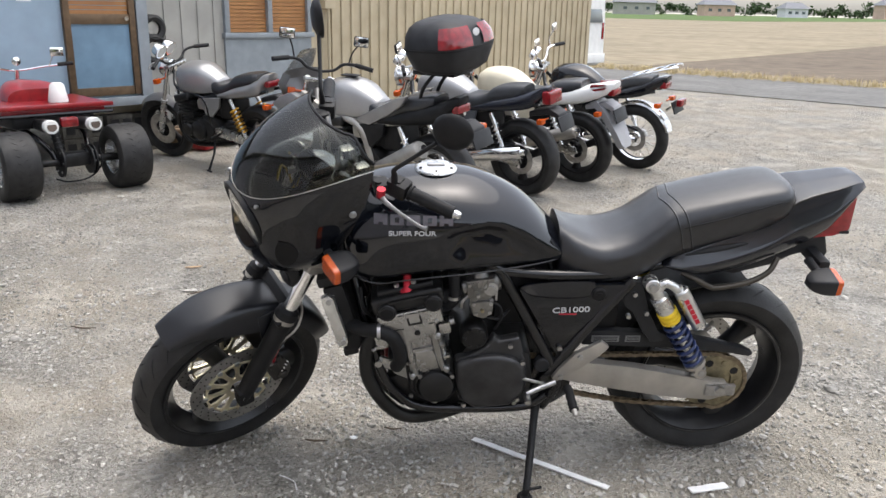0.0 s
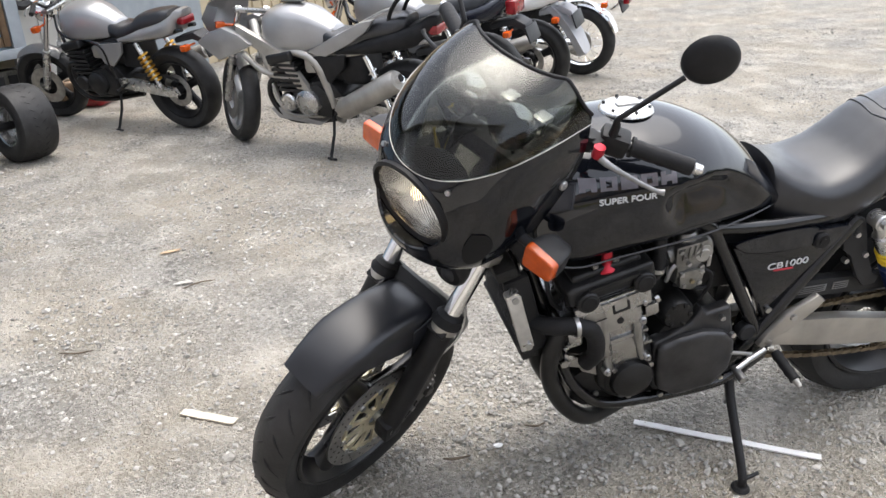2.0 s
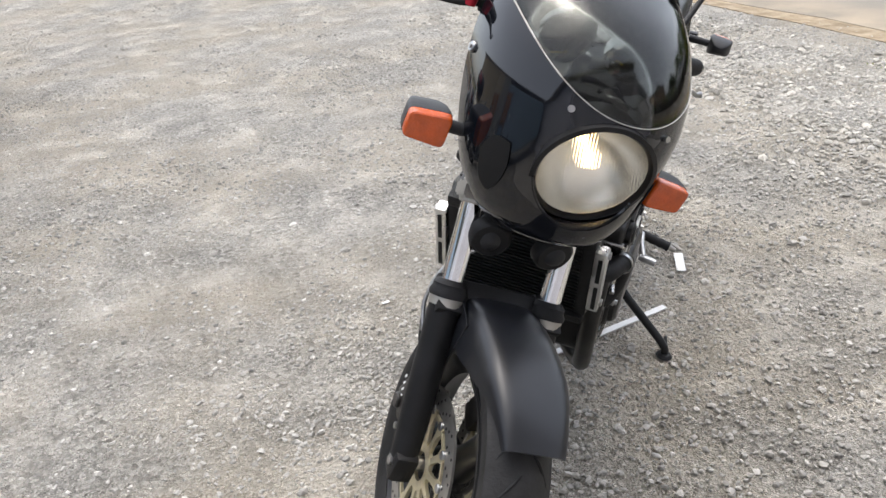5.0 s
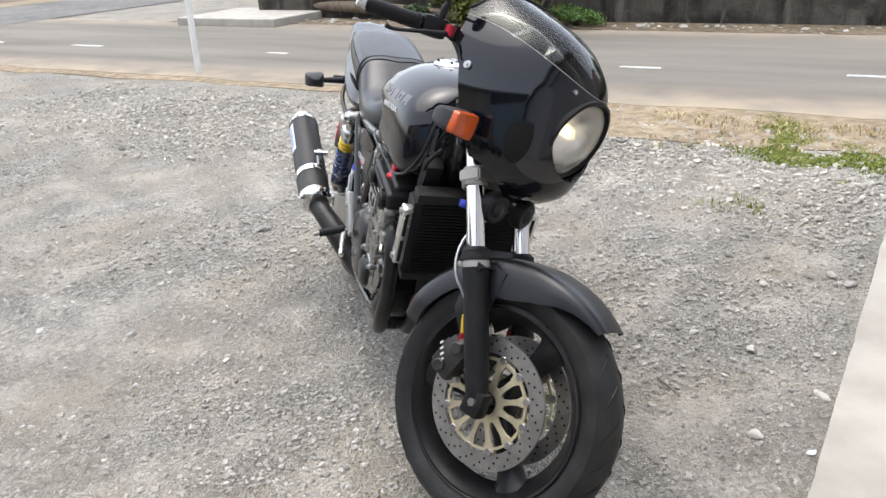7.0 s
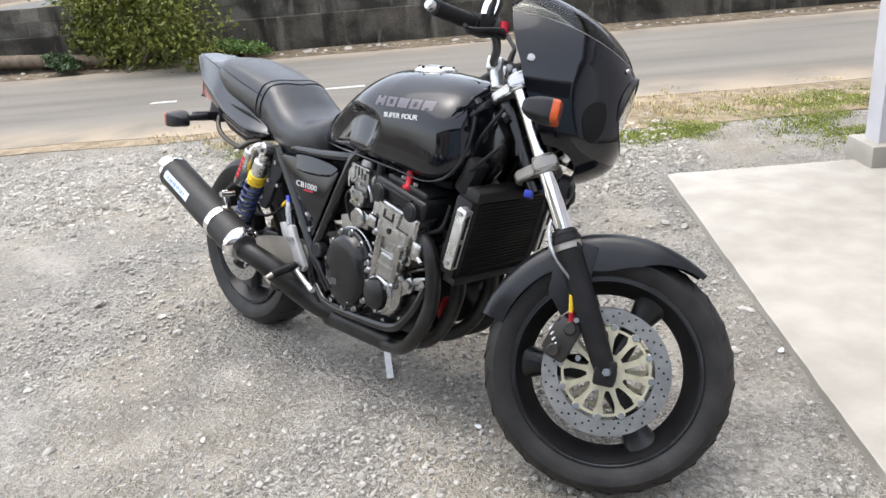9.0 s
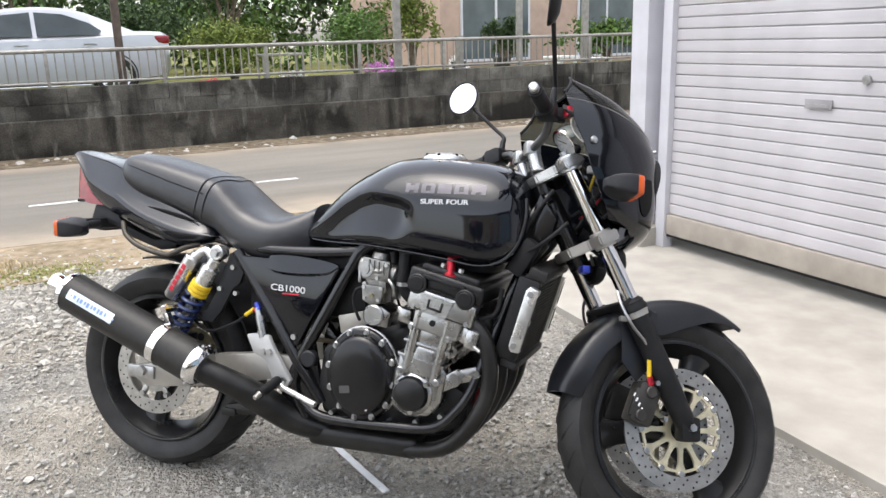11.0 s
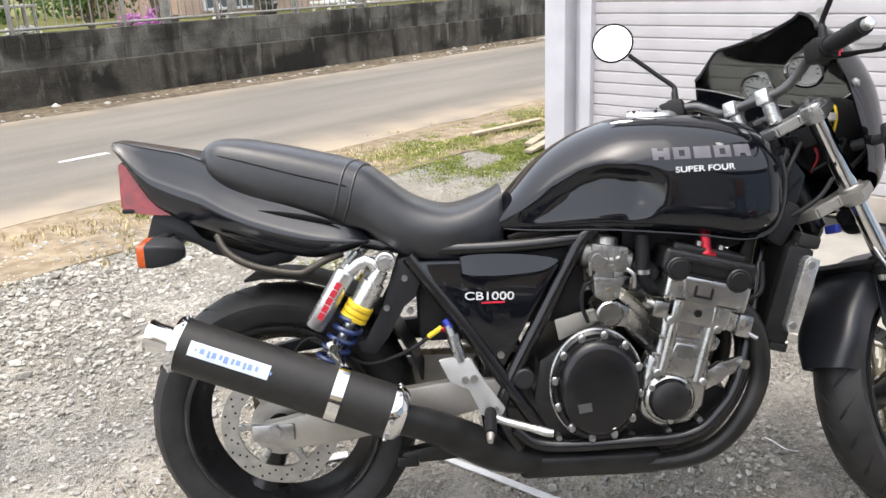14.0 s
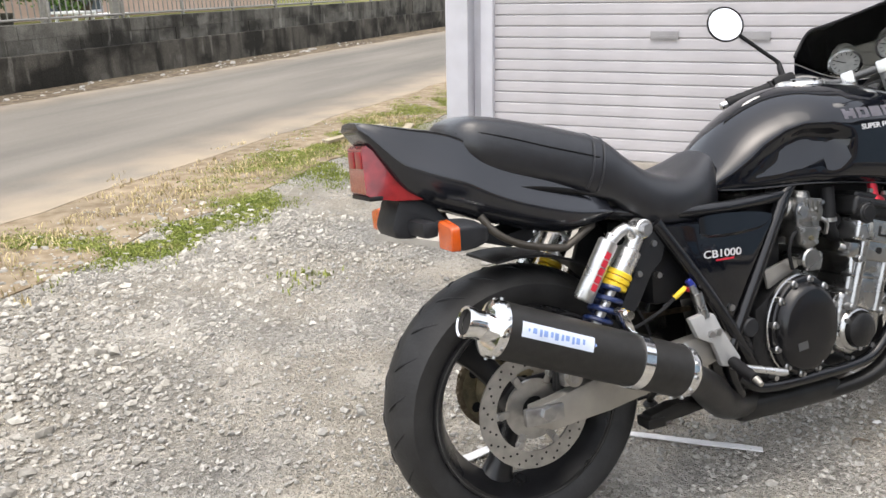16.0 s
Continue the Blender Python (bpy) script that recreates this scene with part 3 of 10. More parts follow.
strip_sheet("field_green", 150, 700, -1500, -60, 0.05, GREEN_FIELD, "distant green crop field", "field", 0.0, 40)

# centre line of the lane, worn to short dashes
for s, ln in ((5.1, 0.15), (2.55, 0.13), (1.93, 0.19), (1.36, 0.16), (0.76, 0.2), (-1.2, 0.21), (8.4, 0.3), (10.6, 0.4)):
    w = 0.04
    bm = bmesh.new()
    pts = [(-ln, -w), (-ln * 0.4, -w * 1.1), (ln * 0.5, -w * 0.9), (ln, -w * 0.8), (ln * 0.96, w * 0.8), (0, w * 1.05), (-ln * 0.93, w)]
    top = [bm.verts.new(yard(s + a, 5.58 + b, 0.0145)) for a, b in pts]
    low = [bm.verts.new(yard(s + a, 5.58 + b, 0.009)) for a, b in pts]
    bm.faces.new(top)
    for k in range(len(pts)):
        j = (k + 1) % len(pts)
        bm.faces.new((top[j], top[k], low[k], low[j]))
    tagged(part("road_dash", bm, ROADLINE, smooth=False), "worn white paint dash on the asphalt lane", "road marking", "lane dashes")


# crushed stones
def stones(name, material, count, place, size, seed, label):
    rs = np.random.RandomState(seed)
    g = (1 + 5 ** 0.5) / 2
    base = np.array([(-1, g, 0), (1, g, 0), (-1, -g, 0), (1, -g, 0), (0, -1, g), (0, 1, g), (0, -1, -g), (0, 1, -g), (g, 0, -1), (g, 0, 1), (-g, 0, -1), (-g, 0, 1)]) / 1.9
    tri = np.array([(0, 11, 5), (0, 5, 1), (0, 1, 7), (0, 7, 10), (0, 10, 11), (1, 5, 9), (5, 11, 4), (11, 10, 2), (10, 7, 6), (7, 1, 8),
                    (3, 9, 4), (3, 4, 2), (3, 2, 6), (3, 6, 8), (3, 8, 9), (4, 9, 5), (2, 4, 11), (6, 2, 10), (8, 6, 7), (9, 8, 1)])
    V, T = [], []
    for i in range(count):
        x, y = place(rs)
        r = size(rs)
        a = rs.uniform(0, 2 * math.pi)
        p = base * rs.uniform(0.6, 1.25, (12, 1)) * r * np.array([1, rs.uniform(0.6, 1.0), rs.uniform(0.45, 0.8)])
        c, s = math.cos(a), math.sin(a)
        p = p @ np.array([[c, s, 0], [-s, c, 0], [0, 0, 1]])
        V.append(p + (x, y, r * rs.uniform(0.0, 0.3)))
        T.append(tri + 12 * i)
    ob = mesh_of(name, np.concatenate(V).tolist(), np.concatenate(T).tolist(), material)
    return tagged(ob, label, "gravel", kind="stuff")


def around(rs):
    r, a = 4.6 * rs.uniform(0, 1) ** 0.62, rs.uniform(0, 2 * math.pi)
    x, y = -0.3 + r * math.cos(a), 0.4 + r * math.sin(a)
    s, n = x * RV.x + y * RV.y, x * NV.x + y * NV.y
    if (s < -1.33 + 0.064 * min(5.0, 1.88 - n) and n < 1.95) or n > 3.6 or noise.noise((x * 2.2, y * 2.2, 8.1)) + 0.5 * noise.noise((x * 6.0, y * 6.0, 1.7)) < rs.uniform(-0.75, 0.1):
        return around(rs)
    return x, y


def pale_band(rs):
    s, n = rs.uniform(-1.7, 5.5), rs.normal(2.6, 0.55)
    if n < 1.5 or n > 3.6 or (n < 2.1 and s < -1.3):
        return pale_band(rs)
    p = yard(s, n)
    return p.x, p.y


stones("gravel_chips", STONE, 52000, around, lambda rs: min(0.012, 0.0030 + 0.0030 * rs.exponential(1.0)), 11, "loose grey gravel chips over the yard")


def farther(rs):
    """Out to the edges of the yard, denser towards the middle."""
    r, a = 0.6 + 6.9 * rs.uniform(0, 1) ** 0.75, rs.uniform(0, 2 * math.pi)
    x, y = 0.2 + r * math.cos(a), 0.8 + r * math.sin(a)
    s, n = x * RV.x + y * RV.y, x * NV.x + y * NV.y
    if (s < -1.33 + 0.064 * min(5.0, 1.88 - n) and n < 1.95) or n > 3.9 or n < -7.5 or noise.noise((x * 0.9, y * 0.9, 3.3)) + 0.4 * noise.noise((x * 2.6, y * 2.6, 6.1)) < rs.uniform(-0.55, 0.25):
        return farther(rs)
    return x, y


stones("gravel_lumps", STONE, 19000, farther, lambda rs: min(0.020, 0.0048 + 0.0030 * rs.exponential(1.0)), 15, "coarser gravel lumps lying loose on the yard")
stones("pale_stones", WHITE_STONE, 15000, pale_band, lambda rs: min(0.030, 0.0065 + 0.0048 * rs.exponential(1.0)), 12, "heap of pale crushed stones beside the verge")
stones("verge_stones", STONE, 2600, lambda rs: tuple(yard(rs.uniform(-6, 5), rs.normal(3.55, 0.24)))[:2], lambda rs: min(0.022, 0.004 + 0.004 * rs.exponential(1.0)), 14, "small stones scattered over the soil verge")
stones("verge_litter", STONE, 900, lambda rs: tuple(yard(rs.uniform(-14, 8), rs.normal(8.5, 0.16)))[:2], lambda rs: 0.012 + 0.012 * rs.exponential(1.0), 13, "pebbles and leaf litter along the wall foot")


# grass: blades in tufts
def grass(name, material, tufts, place, height, label, seed):
    rs = np.random.RandomState(seed)
    V, T = [], []
    for _ in range(tufts):
        x, y = place(rs)
        for _ in range(rs.randint(5, 12)):
            a, lean = rs.uniform(0, 2 * math.pi), rs.uniform(0.1, 0.9)
            h, w = height * rs.uniform(0.5, 1.3), 0.004
            bx, by = x + rs.normal(0, 0.03), y + rs.normal(0, 0.03)
            dx, dy = math.cos(a), math.sin(a)
            k = len(V)
            V += [(bx - dy * w, by + dx * w, 0), (bx + dy * w, by - dx * w, 0),
                  (bx + dx * lean * h * 0.4 - dy * w * 0.8, by + dy * lean * h * 0.4 + dx * w * 0.8, h * 0.6),
                  (bx + dx * lean * h * 0.4 + dy * w * 0.8, by + dy * lean * h * 0.4 - dx * w * 0.8, h * 0.6),
                  (bx + dx * lean * h, by + dy * lean * h, h * (1 - 0.3 * lean))]
            T += [(k, k + 1, k + 3, k + 2), (k + 2, k + 3, k + 4)]
    return tagged(mesh_of(name, V, T, material), label, "grass", kind="stuff")


def verge_spot(rs, lo=-4.6, hi=2.4, centre=3.45, spread=0.2):
    while True:
        s, n = rs.uniform(lo, hi), rs.normal(centre, spread)
        if noise.noise((s * 1.1, n * 1.7, 7.7)) > 0.06 and not (n < 2.0):
            p = yard(s, n)
            return p.x, p.y


PATCHES = [(-0.66, 3.40, 0.10, 0.20, 4), (-0.95, 2.98, 0.14, 0.15, 4), (-1.55, 2.95, 0.22, 0.13, 3), (-3.4, 3.5, 0.4, 0.14, 3), (-4.4, 3.45, 0.6, 0.20, 6), (-5.8, 3.4, 0.7, 0.22, 5), (0.9, 3.2, 0.3, 0.12, 1), (-2.7, 3.4, 0.35, 0.15, 3), (-3.1, 2.75, 0.40, 0.22, 4)]


def lawn_spot(rs):
    """A place in one of the green patches that grow through the gravel."""
    while True:
        c = PATCHES[rs.choice(len(PATCHES), p=np.array([q[4] for q in PATCHES]) / sum(q[4] for q in PATCHES))]
        s, n = rs.normal(c[0], c[2]), rs.normal(c[1], c[3])
        if noise.noise((s * 3.1, n * 3.7, 2.2)) > -0.12 and not (s < -1.3 and n < 2.0) and n < 4.0:
            p = yard(s, n)
            return p.x, p.y


grass("grass", GRASS_A, 11500, lawn_spot, 0.015, "short green grass growing in patches through the gravel", 21)
grass("dry_grass", GRASS_DRY, 420, lambda rs: verge_spot(rs, -5, 2.2, 3.5, 0.28), 0.04, "dry straw grass on the verge", 22)
WEEDS = [(-0.66, 2.01), (-0.79, 1.925), (-0.22, 2.95)]
grass("weeds", GRASS_A, 16, lambda rs: tuple(Vector(yard(*WEEDS[rs.randint(3)])) + Vector((rs.normal(0, 0.06), rs.normal(0, 0.06), 0)))[:2], 0.026, "small weeds among the stones", 23)
grass("field_edge_grass", GRASS_DRY, 900, lambda rs: tuple(yard(16.9 + rs.normal(0, 0.25), rs.uniform(-14, 6)))[:2], 0.16, "tall dry grass at the field edge", 24)

# concrete apron
def apron_mesh():
    """The poured slab: its front edge runs a little askew to the garage."""
    bm = bmesh.new()
    outline = [(-8.0, 1.88), (-1.365, 1.88)] + [(-1.365 + 0.064 * min(5.0, 1.88 - n) + 0.005 * noise.noise((n * 2.1, 0, 5)) + 0.004 * noise.noise((n * 9, 0, 5)), n) for n in np.linspace(1.80, -9.0, 110)] + [(-8.0, -9.0)]
    top = [bm.verts.new(yard(s, n, 0.032)) for s, n in outline]
    low = [bm.verts.new(yard(s, n, -0.1)) for s, n in outline]
    bm.faces.new(top)
    for k in range(len(outline)):
        j = (k + 1) % len(outline)
        bm.faces.new((top[j], top[k], low[k], low[j]))
    bmesh.ops.bevel(bm, geom=[e for e in bm.edges if all(v in set(top) for v in e.verts)], offset=0.006, segments=2, affect="EDGES")
    return bm


tagged(part("pavement_apron", apron_mesh(), CONCRETE, smooth=False), "pale trowelled concrete apron before the garage", "concrete apron", kind="structure")

# white strips lying on the gravel
def ground_strip(a, b, w, label, material=PAPER):
    a, b = Vector((*a, 0.010)), Vector((*b, 0.010))
    d = (b - a).normalized()
    q = Vector((-d.y, d.x, 0)) * w / 2
    bm = bmesh.new()
    m = 8
    rows = []
    for i in range(m + 1):
        p = a + (b - a) * i / m + Vector((0, 0, 0.0008 * math.sin(i * 1.7)))
        rows.append([p - q, p + q, p + q + Vector((0, 0, -0.004)), p - q + Vector((0, 0, -0.004))])
    loft(rows, bm=bm)
    tagged(part("strip", bm, material, smooth=False), label, "strip")


ground_strip((0.02, 0.04), (0.415, -0.26), 0.022, "long thin white plastic strip lying under the motorcycle")
ground_strip((0.665, -0.278), (0.79, -0.25), 0.03, "short white plastic scrap on the gravel")
ground_strip((-1.268, 0.517), (-1.107, 0.409), 0.032, "short pale wooden strip on the gravel", mat("pale_batten", (0.60, 0.545, 0.44), 0.7, var=0.1, scale=14, stain=0.2))

# single stones and scraps that lie about
def pebble(x, y, r, seed, material, label):
    rs = np.random.RandomState(seed)
    bm = bmesh.new()
    bmesh.ops.create_icosphere(bm, subdivisions=2, radius=r)
    k = rs.uniform(0.8, 1.3, 3)
    for v in bm.verts:
        v.co = Vector((v.co.x * 1.25 * k[0], v.co.y * 0.8 * k[1], v.co.z * 0.6 * k[2])) * (1 + 0.35 * noise.noise(v.co * (1.1 / r) + Vector((seed, 0, 0))))
    tagged(part("pebble", bm, material, xf=Matrix.Translation((x, y, r * 0.25)) @ Matrix.Rotation(seed * 1.7, 4, "Z"), sharp=25), label, "pebble", "loose pebbles")


for k, (x, y, r) in enumerate(((1.47, 0.405, 0.021), (0.845, -0.23, 0.018), (-0.334, -1.052, 0.019), (-0.742, -0.775, 0.022), (0.06, -1.693, 0.022), (-0.038, -1.698, 0.020), (-0.642, -1.076, 0.020), (0.52, 0.95, 0.018), (-1.9, 0.9, 0.02), (0.98, -0.62, 0.016))):
    pebble(x, y, r, 31 + k, STONE, "grey angular pebble lying on the gravel")


def scrap(x, y, w, turn, material, name, label, category, seed):
    """A thin torn flake, its edge uneven, curled a little."""
    rs = np.random.RandomState(seed)
    bm = bmesh.new()
    rim = []
    for k in range(9):
        a = 2 * math.pi * k / 9
        q = w * rs.uniform(0.6, 1.1)
        rim.append((q * math.cos(a), 0.45 * q * math.sin(a), 0.006 + 0.004 * rs.uniform(0, 1)))
    top = [bm.verts.new(p) for p in rim]
    low = [bm.verts.new((p[0], p[1], p[2] - 0.0025)) for p in rim]
    bm.faces.new(top)
    bm.faces.new(list(reversed(low)))
    for k in range(9):
        bm.faces.new((top[k], low[k], low[(k + 1) % 9], top[(k + 1) % 9]))
    tagged(part(name, bm, material, xf=Matrix.Translation((x, y, 0)) @ Matrix.Rotation(turn, 4, "Z"), smooth=False), label, category)


scrap(-1.39, 1.921, 0.06, 0.3, mat("cardboard", (0.34, 0.25, 0.16), 0.85, var=0.15), "cardboard_scrap", "torn brown cardboard scrap on the gravel", "scrap", 1)
scrap(-1.314, 1.532, 0.05, 0.1, STONE, "flat_stone", "thin flat grey stone on the gravel", "stone", 2)
for k, (x, y, w) in enumerate(((-0.388, 0.057, 0.020), (-0.473, -0.45, 0.036), (-0.859, -0.863, 0.022), (0.20, 0.62, 0.016))):
    scrap(x, y, w, 0.8 * k, PAPER, "paper_scrap", "small torn white paper scrap on the gravel", "scrap", 5 + k)


def twig(pts, r):
    tagged(part("twig", tube([(x, y, 0.007 + 0.004 * (k % 2)) for k, (x, y) in enumerate(pts)], [r * 0.6] + [r] * (len(pts) - 2) + [r * 0.5], 6, 3), BARK), "thin dark dry twig on the gravel", "twig", "scattered twigs")


for pts, r in ((((-0.55, 0.045), (-0.52, 0.030), (-0.475, 0.036)), 0.004), (((-0.285, 0.125), (-0.254, 0.104), (-0.225, 0.118)), 0.0035), (((-0.387, -0.679), (-0.44, -0.675), (-0.508, -0.685)), 0.003), (((-1.31, 1.47), (-1.25, 1.50), (-1.18, 1.515)), 0.004), (((-1.72, 1.05), (-1.66, 1.02), (-1.60, 1.03)), 0.004)):
    twig(pts, r)
tagged(part("wire", tube([(-0.541, -0.257, 0.010), (-0.552, -0.225, 0.016), (-0.575, -0.195, 0.010), (-0.605, -0.178, 0.012)], 0.0018, 6, 4), WHITE_PRINT), "thin pale wire lying beside the wheel", "wire")

# ---- the garage ----
garage = thing("garage", "white steel-framed garage with a pale ribbed roller shutter", "garage")
part("pillar", ybox(-2.60, -2.43, 1.76, 1.90, 0.14, 2.9, 0.004), WHITE_METAL, garage, "white painted steel corner pillar")
part("pillar_base", ybox(-2.63, -2.37, 1.69, 1.97, 0.0, 0.145, 0.012), CONCRETE, garage, "concrete pillar footing")
part("guide_rail", joined(ybox(-2.56, -2.49, 1.625, 1.70, 0.03, 2.7, 0.003), ybox(-2.60, -2.55, 1.70, 1.77, 0.03, 2.7)), WHITE_METAL, garage, "shutter guide rail")
part("guide_rail", ybox(-2.56, -2.49, -1.90, -1.82, 0.03, 2.7, 0.003), WHITE_METAL, garage)
part("pillar", ybox(-2.60, -2.43, -2.08, -1.92, 0.03, 2.9, 0.004), WHITE_METAL, garage)
part("lintel", ybox(-2.62, -2.40, -2.1, 1.92, 2.7, 3.05, 0.006), WHITE_METAL, garage)
part("side_wall", ybox(-8.0, -2.60, 1.80, 1.88, 0.0, 3.0), WHITE_METAL, garage)
part("front_wall", ybox(-2.60, -2.50, -9.0, -2.08, 0.03, 3.0), WHITE_METAL, garage)
part("roof", ybox(-8.2, -2.2, -9.2, 2.05, 3.05, 3.15, 0.01), GALV, garage)
shutter = part("shutter", ybox(-2.545, -2.535, -1.85, 1.64, 0.24, 2.75), SHUTTER_GAP, garage, "pale pinkish-white roller shutter")
slat_mesh = None
for i in range(39):
    z0 = 0.235 + i * 0.0635
    if slat_mesh is None:
        prof = [(0.002, 0.003), (0.0065, 0.0065), (0.0075, 0.030), (0.0065, 0.0555), (0.002, 0.0600), (0.0, 0.0615)]
        bm = bmesh.new()
        A = [bm.verts.new(yard(-2.535 + d, 1.632, z)) for d, z in prof]
        B = [bm.verts.new(yard(-2.535 + d, -1.83, z)) for d, z in prof]
        for k in range(len(prof) - 1):
            bm.faces.new((A[k], A[k + 1], B[k + 1], B[k]))
        ob = part("slat", bm, SHUTTER, shutter, smooth=False)
        slat_mesh = ob.data
    else:
        ob = new("slat", slat_mesh)
        ob.parent = shutter
    ob.location = (0, 0, z0)
bar = part("bottom_bar", ybox(-2.56, -2.505, -1.83, 1.63, 0.115, 0.235, 0.004), mat("worn_bottom_bar", (0.47, 0.42, 0.36), 0.5, 0.2, var=0.12, scale=8, stain=0.25), garage, "dirty aluminium bottom bar")
part("seal", ybox(-2.55, -2.515, -1.83, 1.63, 0.098, 0.117), RUBBER_PART, garage)
for n0 in (0.64, 0.17):
    h = joined(ybox(-2.519, -2.512, n0 - 0.075, n0 + 0.075, 0.925, 0.972, 0.002), ybox(-2.513, -2.508, n0 - 0.058, n0 + 0.058, 0.935, 0.950))
    part("pull_handle", h, SHUTTER_GAP, garage, "recessed pull handle")
part("lock", joined(cyl(yard(-2.52, 0.40, 1.07), yard(-2.508, 0.40, 1.07), 0.022, seg=20), cyl(yard(-2.51, 0.40, 1.07), yard(-2.505, 0.40, 1.07), 0.011, seg=14)), STEEL, garage, "round shutter lock")

# ---- the wall across the lane ----
retaining = tagged(part("wall_retaining", ybox(-45, 8.2, 8.95, 9.30, -0.2, 0.46, 0.015), STAINED_WALL, smooth=False), "black-stained concrete retaining wall", "retaining wall", kind="structure")
coping = tagged(part("wall_upper", ybox(-45, 8.2, 9.05, 9.26, 0.455, 0.80), STAINED_WALL, smooth=False), "weathered grey concrete block course", "block wall", kind="structure")
tagged(part("garden_ground", ybox(-70, 8.2, 9.26, 90, -0.2, 0.56), LAWN, smooth=False), "raised garden ground with sparse lawn", "garden ground", kind="structure")

# railing on the wall
railing = thing("railing", "galvanised steel railing with thin upright bars on the wall", "railing")
for z0, r in ((1.27, 0.026), (0.885, 0.018)):
    part("rail", cyl(yard(3.6, 9.13, z0), yard(-24, 9.13, z0), r, seg=10), GALV, railing)
bar_mesh = None
for i in range(250):
    s = 3.5 - i * 0.108
    if bar_mesh is None:
        ob = part("bar", cyl((0, 0, 0.885), (0, 0, 1.27), 0.009, seg=8), GALV, railing)
        bar_mesh = ob.data
    else:
        ob = new("bar", bar_mesh)
        ob.parent = railing
    ob.location = yard(s, 9.13)
for i in range(20):
    part("post", ybox(3.3 - i * 1.36 - 0.022, 3.3 - i * 1.36 + 0.022, 9.11, 9.155, 0.79, 1.29, 0.004), GALV, railing)

for s, n, h, w, m, lab in ((-4.2, 9.35, 3.0, 0.055, GALV, "tall pale steel post behind the railing"), (-5.25, 9.35, 1.32, 0.06, GALV, "pale steel railing post"),
                           (-6.35, 9.35, 3.0, 0.05, GALV, "tall pale steel post behind the railing"), (-7.65, 9.35, 3.0, 0.055, GALV, "tall pale steel post behind the railing"),
                           (2.0, 9.35, 2.9, 0.065, RUST_POST, "tall rusted dark post"), (-0.30, 9.38, 2.9, 0.05, RUST_POST, "tall rusted dark post"), (1.55, 9.9, 2.6, 0.05, RUST_POST, "dark post beside the parked car")):
    tagged(part("post", ybox(s - w, s + w, n - w * 0.6, n + w * 0.6, 0.5, h, 0.006), m, smooth=False), lab, "post")
for z0 in (1.55, 1.42):
    tagged(part("pipe_rail", cyl(yard(6.2, 9.5, z0), yard(1.6, 9.5, z0), 0.018, seg=8), WHITE_METAL), "thin white horizontal pipe rail", "rail")
tagged(part("marker_pole", joined(cyl(yard(5.06, 4.24, 0), yard(5.06, 4.24, 1.6), 0.032, seg=16, bevel=0.004), cyl(yard(5.06, 4.24, 1.35), yard(5.06, 4.24, 1.45), 0.0335, seg=16)), WHITE_PAINT), "white marker pole at the road edge", "pole")

# block courses on top of the retaining wall
block_meshes = [None] * 4
rng = random.Random(9)
for row in range(2):
    for i in range(64):
        s0 = 8.0 - 0.40 * i - (0.2 if row else 0.0)
        v = rng.randrange(4)
        if block_meshes[v] is None:
            ob = part("block", ybox(-0.1978, 0.1978, -0.004 - 0.002 * v, 0.19, 0.0, 0.1848, 0.003), WALL_BLOCK, coping, smooth=False)
            block_meshes[v] = ob.data
        else:
            ob = new("block", block_meshes[v])
            ob.parent = coping
        ob.location = yard(s0, 9.04 + rng.uniform(-0.002, 0.002), 0.458 + 0.187 * row)
part("coping_cap", ybox(-45, -18, 9.03, 9.27, 0.455, 0.83), WALL_BLOCK, coping, smooth=False)

# ---- the black motorcycle ----
BIKE = Matrix.Translation((-0.0066, 0.0503, 0.0)) @ Matrix.Rotation(radians(10.62), 4, "X")
RAKE = radians(27)
AXIS0, AXISD = Vector((-0.881, 0, 0)), Vector((math.sin(RAKE), 0, math.cos(RAKE)))
STEER = Matrix.Translation(AXIS0) @ Matrix.Rotation(radians(35.9), 4, AXISD) @ Matrix.Translation(-AXIS0)
bike = thing("motorcycle", "black naked motorcycle with small cowl leaning on its side stand", "motorcycle", BIKE)


def arc(cx, cz, r, a0, a1, n=12):
    """Points of an arc in the x-z plane, degrees."""
    return [(cx + r * math.cos(radians(a0 + (a1 - a0) * k / n)), cz + r * math.sin(radians(a0 + (a1 - a0) * k / n))) for k in range(n + 1)]


def tyre_mesh(R, rim, w, c):
    prof = [(rim - 0.004, -w * 0.36), (rim + 0.012, -w * 0.40), (rim + (R - rim) * 0.35, -w * 0.49), (rim + (R - rim) * 0.62, -w * 0.49), (R - 0.022, -w * 0.40),
            (R - 0.008, -w * 0.27), (R - 0.002, -w * 0.13), (R, 0), (R - 0.002, w * 0.13), (R - 0.008, w * 0.27), (R - 0.022, w * 0.40),
            (rim + (R - rim) * 0.62, w * 0.49), (rim + (R - rim) * 0.35, w * 0.49), (rim + 0.012, w * 0.40), (rim - 0.004, w * 0.36)]
    return lathe(prof, 96, c)


